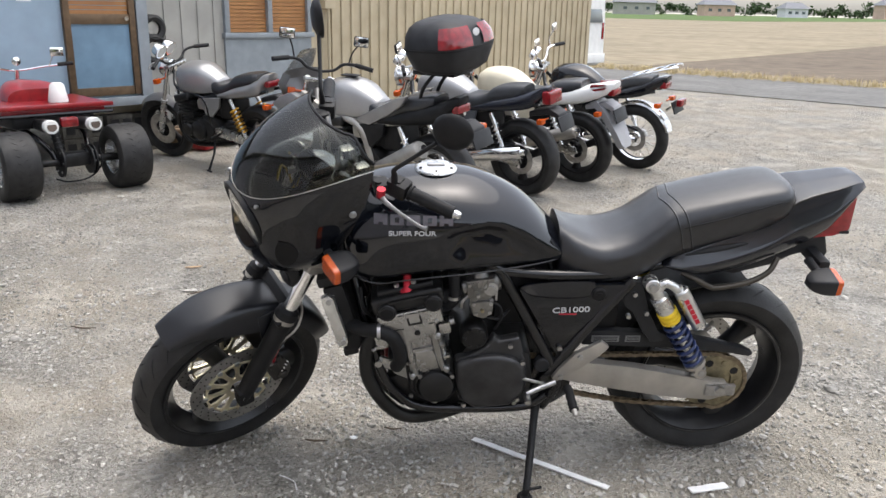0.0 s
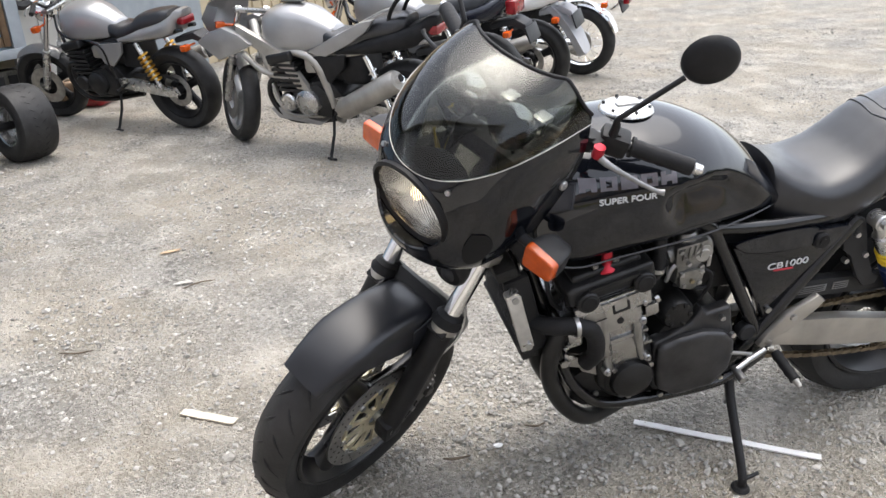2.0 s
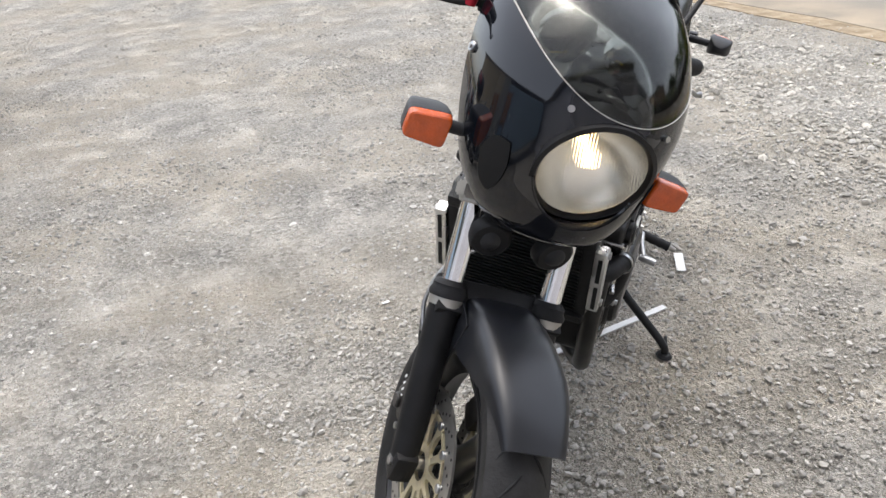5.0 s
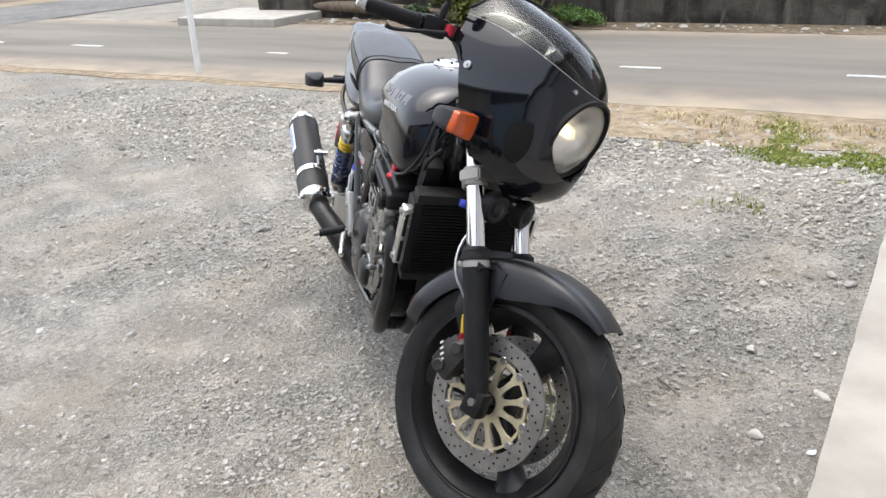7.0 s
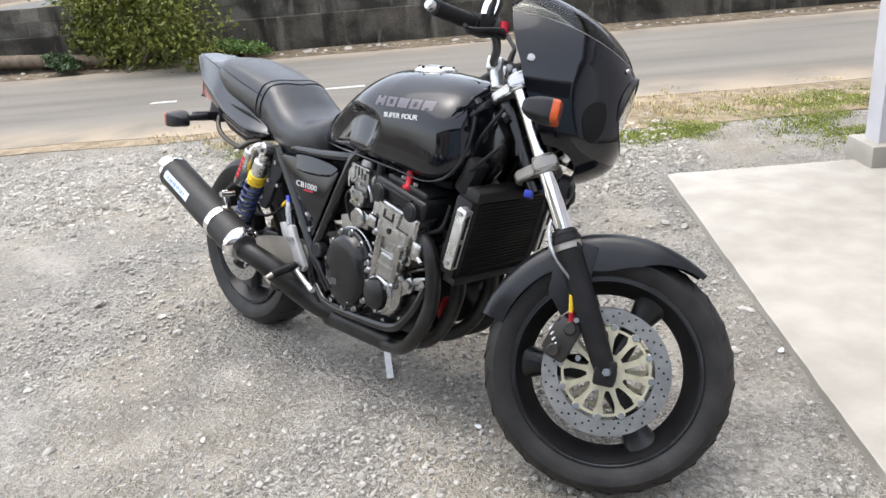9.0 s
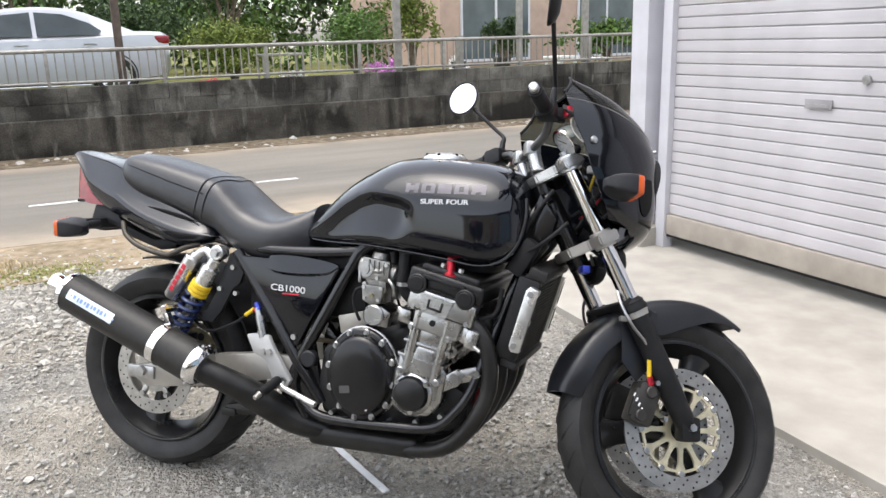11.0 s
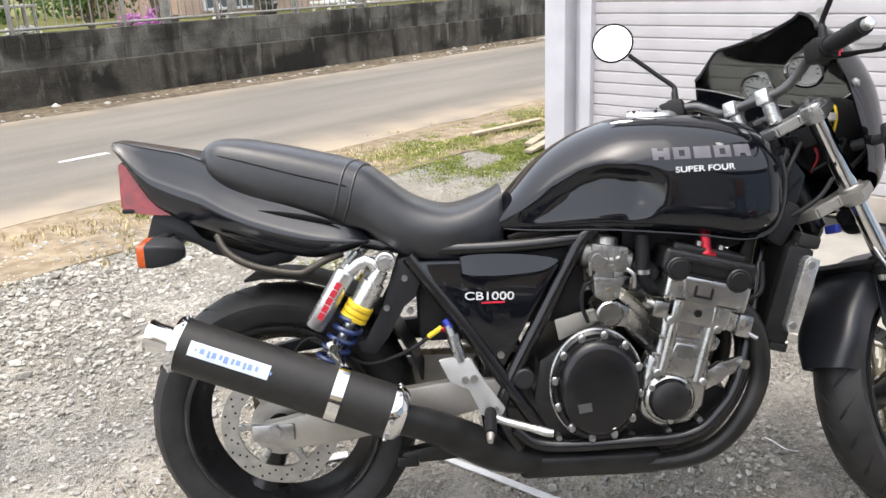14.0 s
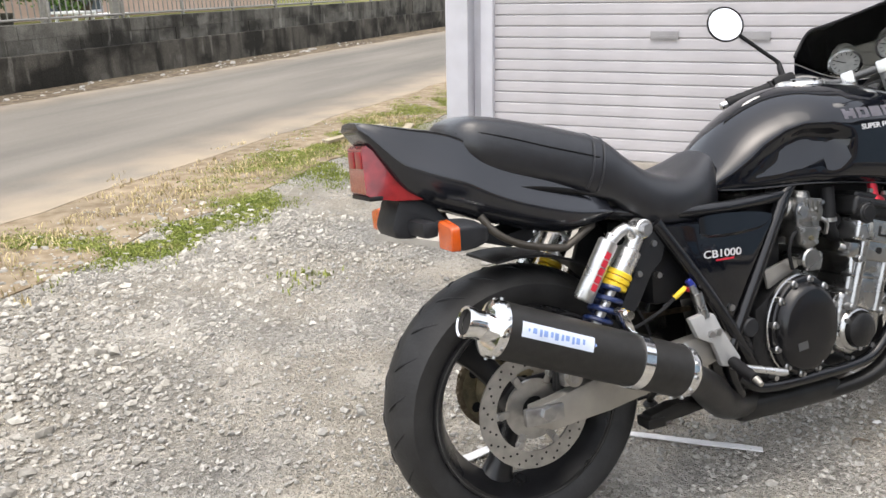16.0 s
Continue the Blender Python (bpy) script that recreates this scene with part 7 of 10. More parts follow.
part("collector", joined(box((0.05, 0.055, 0.200), (0.34, 0.16, 0.062), 0.026, seg=3), tube([(0.15, 0.09, 0.205), (0.26, 0.125, 0.235), (0.34, 0.175, 0.295), (0.42, 0.225, 0.352), (0.50, 0.258, 0.388)], [0.036, 0.040, 0.042, 0.036, 0.034], 18, 5)), EXHAUST_BLACK, bike, "black exhaust collector and link pipe")
M0, M1 = Vector((0.493, 0.262, 0.398)), Vector((0.935, 0.268, 0.574))
MD = (M1 - M0).normalized()


muffler = part("muffler", tube([M0, M0 + MD * 0.002, M0 + MD * 0.475, M1], [0.054, 0.0575, 0.0575, 0.0575], 40), CARBON, bike, "satin black round muffler with bright end caps")
part("end_cap", tube([M1 - MD * 0.012, M1, M1 + MD * 0.006, M1 + MD * 0.010, M1 + MD * 0.012], [0.0590, 0.0592, 0.056, 0.045, 0.030], 40), CHROME, muffler, "chrome muffler end cap")
part("outlet", lathe([(0.026, -0.01), (0.026, 0.050), (0.031, 0.052), (0.032, 0.048), (0.029, 0.030), (0.029, -0.01)], 32, (0, 0, 0), True), CHROME, muffler, "chrome outlet pipe", Matrix.Translation(M1 + MD * 0.010) @ MD.to_track_quat("Y", "Z").to_matrix().to_4x4())
# near-black plug that fills the outlet pipe
part("outlet_bore", tube([M1 + MD * 0.012, M1 + MD * 0.05], 0.0255, 24), mat("bore_black", (0.01, 0.009, 0.008), 0.9), muffler)
part("front_cap", tube([M0 - MD * 0.022, M0 - MD * 0.012, M0, M0 + MD * 0.012], [0.046, 0.056, 0.0595, 0.0592], 40), CHROME, muffler, "chrome muffler front cap")
each("rivet", ([tube([M0 + MD * 0.004 + q * 0.0585, M0 + MD * 0.004 + q * 0.063], 0.0045, 8) for q in (MD.to_track_quat("Y", "Z").to_matrix() @ Vector((math.cos(a), 0, math.sin(a))) for a in (2 * math.pi * k / 12 for k in range(12)))] + [tube([M1 - MD * 0.006 + q * 0.0585, M1 - MD * 0.006 + q * 0.063], 0.0035, 8) for q in (MD.to_track_quat("Y", "Z").to_matrix() @ Vector((math.cos(a), 0, math.sin(a))) for a in (2 * math.pi * k / 12 for k in range(12)))]), STEEL, muffler)
band = M0 + MD * 0.128
part("clamp_band", joined(tube([band - MD * 0.013, band - MD * 0.0125, band + MD * 0.0125, band + MD * 0.013], [0.0575, 0.0605, 0.0605, 0.0575], 40), box(band + Vector((0.0, -0.02, 0.082)), (0.016, 0.020, 0.060), 0.004, Matrix.Rotation(radians(22), 3, "Y")), cyl(band + Vector((0.0, 0.0, 0.098)), band + Vector((0.0, -0.05, 0.098)), 0.010, seg=12)), CHROME, muffler, "chrome hanger band")


def muffler_patch(a0, a1, w0, w1, lift, n=8, m=14):
    """A patch that lies on the muffler's skin."""
    q = MD.to_track_quat("Y", "Z").to_matrix()
    rows = []
    for i in range(m + 1):
        p = M0 + MD * (a0 + (a1 - a0) * i / m)
        rows.append([p + q @ Vector((math.cos(g), 0, math.sin(g))) * (0.0575 + lift) for g in (w0 + (w1 - w0) * j / n for j in range(n + 1))])
    return loft(rows, closed=False, caps=False)


_q = MD.to_track_quat("Y", "Z").to_matrix()
_ang = math.atan2((_q.inverted() @ Vector((0, 1, 0.35)).normalized()).z, (_q.inverted() @ Vector((0, 1, 0.35)).normalized()).x)
part("name_plate", muffler_patch(0.272, 0.440, _ang - 0.26, _ang + 0.26, 0.0012), PLATE_BLUE, muffler, "pale blue maker plate")
each("plate_print", ([muffler_patch(0.295 + 0.0125 * k, 0.301 + 0.0125 * k + 0.003 * (k % 2), _ang - 0.10, _ang + 0.08 + 0.03 * (k % 3), 0.0020, 4, 3) for k in range(10)] + [muffler_patch(0.267, 0.271, _ang - 0.05, _ang + 0.05, 0.002, 3, 2), muffler_patch(0.423, 0.427, _ang - 0.05, _ang + 0.05, 0.002, 3, 2)]), BLUE_PRINT, muffler)
part("pipe_stay", joined(plate([(0.33, 0.265), (0.42, 0.27), (0.49, 0.255), (0.485, 0.228), (0.40, 0.232), (0.33, 0.24)], 0.10, 0.14, 0.008), box((0.475, 0.12, 0.235), (0.05, 0.05, 0.025), 0.006)), EXHAUST_BLACK, bike, "black centre bracket below the pipe")

# ---- swingarm, rear wheel, chain ----
for sd in (-1, 1):
    arm = plate([(0.24, 0.425), (0.34, 0.428), (0.50, 0.408), (0.66, 0.375), (0.755, 0.352), (0.80, 0.345), (0.80, 0.30), (0.75, 0.283), (0.60, 0.298), (0.45, 0.325), (0.32, 0.352), (0.24, 0.372)], sd * 0.118, sd * 0.152, 0.006)
    sw = part("swingarm", arm, ALU_DULL, bike, "flat-sided bare aluminium swingarm")
    part("axle_adjuster", joined(box((0.775, sd * 0.152, 0.326), (0.095, 0.016, 0.040), 0.005), cyl((0.77, sd * 0.15, 0.3305), (0.77, sd * 0.172, 0.3305), 0.017, seg=6)), STEEL, sw, "axle adjuster and nut")
    part("shock_lug", joined(box((0.697, sd * 0.138, 0.392), (0.045, 0.03, 0.035), 0.008), cyl((0.70, sd * 0.115, 0.395), (0.70, sd * 0.168, 0.395), 0.010, seg=10)), STEEL, sw)
rwheel = part_with("rear_wheel", "spoke", rim_mesh(0.2286, 0.145, RW, 3, 0.075, radians(-70)), WHEEL_PAINT, bike, "black cast rear wheel")
part("tyre", tyre_mesh(0.3210, 0.2270, 0.168, RW), RUBBER, rwheel, "wide black rear tyre")
part("tread", tread_mesh(0.3210, 0.168, RW, 22), MATTE_BLACK, rwheel, kind="stuff")
part("rim_line", many([lathe([(0.2262, sd * 0.0733), (0.2292, sd * 0.0737), (0.2292, sd * 0.0747), (0.2262, sd * 0.0743)], 72, RW, True) for sd in (-1, 1)]), RIM_EDGE, rwheel, "thin worn rim edge")
part("brake_disc", disc_mesh(0.138, 0.098, 0.100, RW), DISC_STEEL, rwheel, "drilled steel rear disc")
part("drilling", drillings(0.138, 0.100, 0.100, RW, 18), MATTE_BLACK, rwheel, kind="stuff")
part_with("disc_carrier", "carrier_arm", joined(lathe([(0.03, 0.085), (0.07, 0.09), (0.07, 0.097), (0.03, 0.097)], 40, RW, True), *[box((RW[0] + 0.088 * math.cos(a), 0.098, RW[2] + 0.088 * math.sin(a)), (0.05, 0.006, 0.018), 0.004, Matrix.Rotation(-a, 3, "Y")) for a in (2 * math.pi * k / 6 for k in range(6))]), DISC_STEEL, rwheel)
each("disc_bolt", ([cyl((RW[0] + 0.088 * math.cos(a), 0.09, RW[2] + 0.088 * math.sin(a)), (RW[0] + 0.088 * math.cos(a), 0.107, RW[2] + 0.088 * math.sin(a)), 0.008, seg=8) for a in (2 * math.pi * k / 6 for k in range(6))]), STEEL, rwheel)
part("rear_caliper", joined(box((0.665, 0.106, 0.425), (0.085, 0.05, 0.055), 0.012), box((0.70, 0.112, 0.385), (0.05, 0.02, 0.06), 0.006)), ENGINE_BLACK, bike, "black rear caliper")
# sprocket with teeth
sprocket = part("sprocket", lathe([(0.058, -0.107), (0.098, -0.107), (0.098, -0.101), (0.058, -0.101)], 48, RW, True), SPROCKET, rwheel, "worn rear sprocket")
# round holes painted as black discs for their darkness; the sprocket stays whole
each("sprocket_hole", [cyl((RW[0] + 0.074 * math.cos(a), -0.1075, RW[2] + 0.074 * math.sin(a)), (RW[0] + 0.074 * math.cos(a), -0.1005, RW[2] + 0.074 * math.sin(a)), 0.013, seg=16) for a in (2 * math.pi * (k + 0.5) / 5 for k in range(5))], MATTE_BLACK, rwheel)
each("sprocket_tooth", ([box((RW[0] + 0.100 * math.cos(a), -0.104, RW[2] + 0.100 * math.sin(a)), (0.010, 0.005, 0.007), 0.001, Matrix.Rotation(-a, 3, "Y")) for a in (2 * math.pi * k / 40 for k in range(40))]), SPROCKET, rwheel)
part("sprocket_web", joined(lathe([(0.0, -0.10), (0.062, -0.10), (0.062, -0.09), (0.0, -0.075)], 36, RW), *[cyl((RW[0] + 0.075 * math.cos(a), -0.098, RW[2] + 0.075 * math.sin(a)), (RW[0] + 0.075 * math.cos(a), -0.110, RW[2] + 0.075 * math.sin(a)), 0.010, seg=8) for a in (2 * math.pi * k / 5 for k in range(5))]), SPROCKET, rwheel)


def chain_path():
    pts = []
    a0, a1 = (0.10, 0.385), (RW[0], RW[2])
    top = [(0.10 + 0.67 * f, 0.420 + 0.0115 * f * 0.9) for f in np.linspace(0, 1, 43)]
    rear = [(RW[0] + 0.1015 * math.cos(a), RW[2] + 0.1015 * math.sin(a)) for a in np.linspace(math.pi / 2, -math.pi / 2, 21)]
    low = [(0.77 - 0.67 * f, 0.229 + 0.118 * f - 0.030 * math.sin(math.pi * f)) for f in np.linspace(0, 1, 43)]
    return top + rear[1:-1] + low


cp = chain_path()
links = bmesh.new()
path3 = [Vector((x, -0.104, z)) for x, z in cp]
i = 0
while i < len(path3) - 1:
    a, b = path3[i], path3[i + 1]
    d = (b - a)
    ang = math.atan2(d.z, d.x)
    wide = i % 2
    box((a + b) / 2 + Vector((0, 0.0065 if wide else 0.0045, 0)), (d.length * 1.15, 0.0018, 0.0125), 0.0, Matrix.Rotation(-ang, 3, "Y"), links)
    box((a + b) / 2 - Vector((0, 0.0065 if wide else 0.0045, 0)), (d.length * 1.15, 0.0018, 0.0125), 0.0, Matrix.Rotation(-ang, 3, "Y"), links)
    add(links, cyl(a + Vector((0, -0.007, 0)), a + Vector((0, 0.007, 0)), 0.005, seg=8))
    i += 1
part("drive_chain", links, CHAIN, bike, "dull drive chain")
part("chain_guard", plate([(0.33, 0.515), (0.40, 0.522), (0.56, 0.51), (0.72, 0.485), (0.84, 0.455), (0.875, 0.437), (0.86, 0.425), (0.80, 0.438), (0.68, 0.452), (0.52, 0.462), (0.38, 0.468), (0.33, 0.47)], -0.118, -0.088, 0.006), FADED_PLASTIC, bike, "black plastic chain guard")
for x0, w in ((0.40, 0.085), (0.485, 0.045)):
    part("guard_label", joined(box((x0, -0.1195, 0.494), (w, 0.0016, 0.022)), ), mat("grey_label", (0.16, 0.16, 0.16), 0.5, var=0.1), bike, "grey warning label")
    each("label_bar", ([box((x0, -0.1208, 0.488 + 0.006 * k), (w * 0.85, 0.0012, 0.002)) for k in range(3)]), MATTE_BLACK, bike)
part("inner_mudguard", loft([[(RW[0] + (0.345 + t) * math.cos(a), y, RW[2] + (0.345 + t) * math.sin(a)) for y, t in ((-0.085, 0), (0.085, 0), (0.085, 0.006), (-0.085, 0.006))] for a in (radians(80 + 85 * k / 14) for k in range(15))]), MATTE_BLACK, bike, "black inner mudguard")

# ---- shocks ----
for sd in (-1, 1):
    T, B = Vector((0.502, sd * 0.153, 0.706)), Vector((0.698, sd * 0.148, 0.395))
    D = (B - T).normalized()
    sh = part("shock", joined(tube([T + D * 0.02, T + D * 0.05, T + D * 0.055, T + D * 0.125], [0.018, 0.020, 0.027, 0.027], 20), cyl(T + Vector((0, -0.02, 0)), T + Vector((0, 0.02, 0)), 0.022, seg=20, bevel=0.003), tube([T + D * 0.12, B], 0.012, 12)), ALU_BRIGHT, bike, "twin shock with blue spring and silver reservoir")
    part("preload_collar", joined(*[tube([T + D * (0.108 + 0.014 * k), T + D * (0.110 + 0.014 * k), T + D * (0.119 + 0.014 * k), T + D * (0.121 + 0.014 * k)], [0.028, 0.031, 0.031, 0.028], 24) for k in range(3)]), YELLOW, sh, "yellow preload collar")
    q = D.to_track_quat("Z", "Y").to_matrix()
    n = 7.2
    coil = [T + D * (0.148 + 0.185 * k / 130) + q @ Vector((math.cos(2 * math.pi * n * k / 130), math.sin(2 * math.pi * n * k / 130), 0)) * (0.029 - 0.002 * k / 130) for k in range(131)]
    part("spring", tube(coil, 0.0062, 8), BLUE_SPRING, sh, "blue coil spring")
    part("spring_seat", joined(tube([B - D * 0.042, B - D * 0.03], 0.033, 20), cyl(B + Vector((0, -0.017, 0)), B + Vector((0, 0.017, 0)), 0.019, seg=16)), ALU_DULL, sh)
    R0, R1 = Vector((0.588, sd * 0.158, 0.690)), Vector((0.665, sd * 0.160, 0.566))
    rd = (R1 - R0).normalized()
    res = part("reservoir", joined(tube([R0, R0 + rd * 0.004, R1 - rd * 0.004, R1], [0.019, 0.0225, 0.0225, 0.020], 24), tube([R0 - rd * 0.016, R0], 0.010, 12), tube([T + D * 0.03, (T + R0) / 2 + Vector((0, 0, 0.012)), R0 + rd * 0.012], [0.016, 0.014, 0.014], 12, 3)), ALU_BRIGHT, sh, "silver gas reservoir")
    for k in range(5):
        p = R0 + rd * (0.035 + 0.019 * k)
        part("reservoir_print", box(p + Vector((0.0, sd * 0.0222, 0.0)), (0.013, 0.002, 0.016), 0, Matrix.Rotation(math.atan2(rd.x, -rd.z) * -1, 3, "Y")), RED_PRINT, res, "red print block")
    part("shock_bolt", cyl(T + Vector((0, sd * 0.018, 0)), T + Vector((0, sd * 0.032, 0)), 0.013, seg=6), STEEL, sh)

# ---- pegs, stand, pedals ----
SILVER_CAST = mat("silver_painted_casting", (0.50, 0.50, 0.495), 0.42, 0.35, var=0.08, scale=20, stain=0.15)
for sd in (-1, 1):
    plate_pts = [(0.395, 0.480), (0.360, 0.486), (0.323, 0.482), (0.305, 0.446), (0.250, 0.362), (0.262, 0.342), (0.305, 0.350), (0.330, 0.410), (0.372, 0.430)] if sd > 0 else [(0.40, 0.500), (0.375, 0.520), (0.30, 0.475), (0.255, 0.42), (0.235, 0.385), (0.255, 0.375), (0.285, 0.405), (0.31, 0.415), (0.375, 0.468)]
    pb = part("footpeg_bracket", plate(plate_pts, sd * 0.158, sd * 0.176, 0.005), SILVER_CAST if sd > 0 else ALU_DULL, bike, "cast aluminium footpeg bracket")
    each("bracket_bolt", ([cyl((x, sd * 0.17, z), (x, sd * 0.184, z), 0.009, seg=6) for x, z in ((0.338, 0.436), (0.318, 0.438), (0.272, 0.362))] if sd > 0 else [cyl((x, sd * 0.17, z), (x, sd * 0.184, z), 0.009, seg=6) for x, z in ((0.315, 0.465), (0.262, 0.395))]), STEEL, pb)
    pp = Vector((0.285, sd * 0.185, 0.362))
    part("footpeg", tube([pp + Vector((0.001 * k, sd * 0.012 * k, -0.003 * k)) for k in range(8)], [0.0125 + 0.0018 * (k % 2) for k in range(8)], 14), RUBBER_PART, bike, "ribbed rubber footpeg")
    part("peg_tip", cyl(pp + Vector((0.007, sd * 0.084, -0.021)), pp + Vector((0.009, sd * 0.104, -0.028)), 0.0095, 0.006, seg=12), ALU_DULL, bike)
part("brake_pedal", tube([(0.285, 0.185, 0.352), (0.255, 0.195, 0.342), (0.20, 0.205, 0.328), (0.165, 0.212, 0.318), (0.15, 0.215, 0.316)], [0.010, 0.009, 0.009, 0.010, 0.008], 10, 4), ALU_BRIGHT, bike, "aluminium brake pedal")
part("hose_union", cyl((0.366, 0.158, 0.548), (0.378, 0.152, 0.568), 0.0085, seg=10, bevel=0.001), mat("blue_fitting", (0.04, 0.06, 0.36), 0.3, 0.6), bike, "blue anodised hose union")
part("hose_collar", cyl((0.374, 0.153, 0.545), (0.386, 0.151, 0.548), 0.0072, seg=10), RED_ANODISED, bike, "red anodised hose collar")
part("master_cylinder", joined(cyl((0.345, 0.165, 0.475), (0.362, 0.16, 0.535), 0.014, seg=12), cyl((0.362, 0.16, 0.53), (0.372, 0.155, 0.555), 0.010, seg=12)), ALU, bike, "rear brake master cylinder")
part("rear_hose", tube([(0.37, 0.155, 0.555), (0.40, 0.15, 0.54), (0.46, 0.145, 0.50), (0.55, 0.135, 0.47), (0.62, 0.12, 0.50), (0.68, 0.11, 0.53), (0.72, 0.105, 0.50), (0.735, 0.105, 0.44)], 0.0045, 8, 5), RUBBER_PART, bike, "rear brake hose")
part("hose_end", cyl((0.385, 0.152, 0.551), (0.415, 0.149, 0.53), 0.0062, seg=10), YELLOW, bike)
part("shift_lever", joined(tube([(0.245, -0.19, 0.385), (0.20, -0.20, 0.372), (0.155, -0.215, 0.36)], 0.0085, 10), cyl((0.158, -0.205, 0.358), (0.156, -0.25, 0.352), 0.010, seg=12), tube([(0.13, -0.195, 0.405), (0.22, -0.19, 0.375)], 0.005, 8)), STEEL, bike, "steel shift lever")
STAND_FOOT = BIKE.inverted() @ Vector((0.148, -0.30, 0.014))
stand = part("side_stand", joined(tube([(0.205, -0.13, 0.285), (0.195, -0.17, 0.225), STAND_FOOT + Vector((0.008, 0.02, 0.03)), STAND_FOOT], [0.016, 0.0125, 0.0115, 0.011], 12, 4), box((0.205, -0.13, 0.275), (0.06, 0.03, 0.06), 0.01)), MATTE_BLACK, bike, "black side stand")
part("stand_foot", cyl(STAND_FOOT + Vector((0, 0, -0.012)), STAND_FOOT + Vector((0, 0, 0.0)), 0.024, 0.020, seg=16, bevel=0.003), MATTE_BLACK, stand)
part("stand_arm", tube([STAND_FOOT + Vector((0, 0, 0.02)), STAND_FOOT + Vector((0.05, 0.01, 0.02))], 0.005, 8), MATTE_BLACK, stand)
part("stand_spring", tube([(0.215, -0.125, 0.27), (0.19, -0.165, 0.19)], 0.007, 8), STEEL, stand)
# head gussets, horns, the tank's front lip
for sd in (-1, 1):
    part("head_gusset", plate([(-0.465, 0.845), (-0.415, 0.915), (-0.375, 0.80), (-0.335, 0.715), (-0.375, 0.690), (-0.44, 0.765)], sd * 0.040, sd * 0.075, 0.012), FRAME_PAINT, bike, "black steering head gusset")
    part("side_duct", plate([(-0.435, 0.775), (-0.395, 0.800), (-0.345, 0.712), (-0.385, 0.688)], sd * 0.085, sd * 0.135, 0.014), RUBBER_PART, bike, "black rubber side duct")
    part("tank_lip", tube([(-0.315, sd * 0.168, 0.724), (-0.352, sd * 0.162, 0.742), (-0.380, sd * 0.142, 0.785), (-0.392, sd * 0.124, 0.845), (-0.388, sd * 0.108, 0.895)], 0.0045, 8, 4), FADED_PLASTIC, tank, "rubber front lip of the tank")
    horn = part("horn", joined(cyl((-0.575, sd * 0.062, 0.725), (-0.605, sd * 0.066, 0.722), 0.040, 0.038, seg=24, bevel=0.006), cyl((-0.545, sd * 0.060, 0.727), (-0.58, sd * 0.062, 0.725), 0.018, seg=14)), MATTE_BLACK, bike, "round black horn", STEER)
    part("horn_dome", lathe([(0.0, -0.008), (0.014, -0.006), (0.020, 0.0)], 18), FADED_PLASTIC, horn, "", STEER @ Matrix.Translation((-0.606, sd * 0.066, 0.722)) @ Matrix.Rotation(radians(-90), 4, "Z"))
# cables
for pts, r in (([(-0.42, -0.10, 0.98), (-0.40, -0.06, 0.90), (-0.36, -0.04, 0.84), (-0.28, -0.03, 0.78)], 0.004), ([(-0.50, 0.12, 0.84), (-0.46, 0.14, 0.80), (-0.40, 0.13, 0.76), (-0.33, 0.10, 0.74)], 0.005),
               ([(-0.45, 0.07, 0.92), (-0.40, 0.10, 0.84), (-0.37, 0.11, 0.76), (-0.34, 0.10, 0.71)], 0.005), ([(-0.34, 0.13, 0.66), (-0.33, 0.15, 0.60), (-0.29, 0.16, 0.58)], 0.006),
               ([(-0.34, -0.13, 0.68), (-0.33, -0.15, 0.62), (-0.30, -0.14, 0.58)], 0.006), ([(0.10, -0.12, 0.60), (0.06, -0.15, 0.585), (-0.02, -0.14, 0.60)], 0.005)):
    part("cable", tube(pts, r, 8, 5), RUBBER_PART, bike, "black cable")
part("brake_union", box((-0.505, 0.055, 0.70), (0.022, 0.03, 0.02), 0.004), mat("blue_fitting", (0.04, 0.10, 0.42), 0.3, 0.6), bike, "blue anodised hose fitting", STEER)

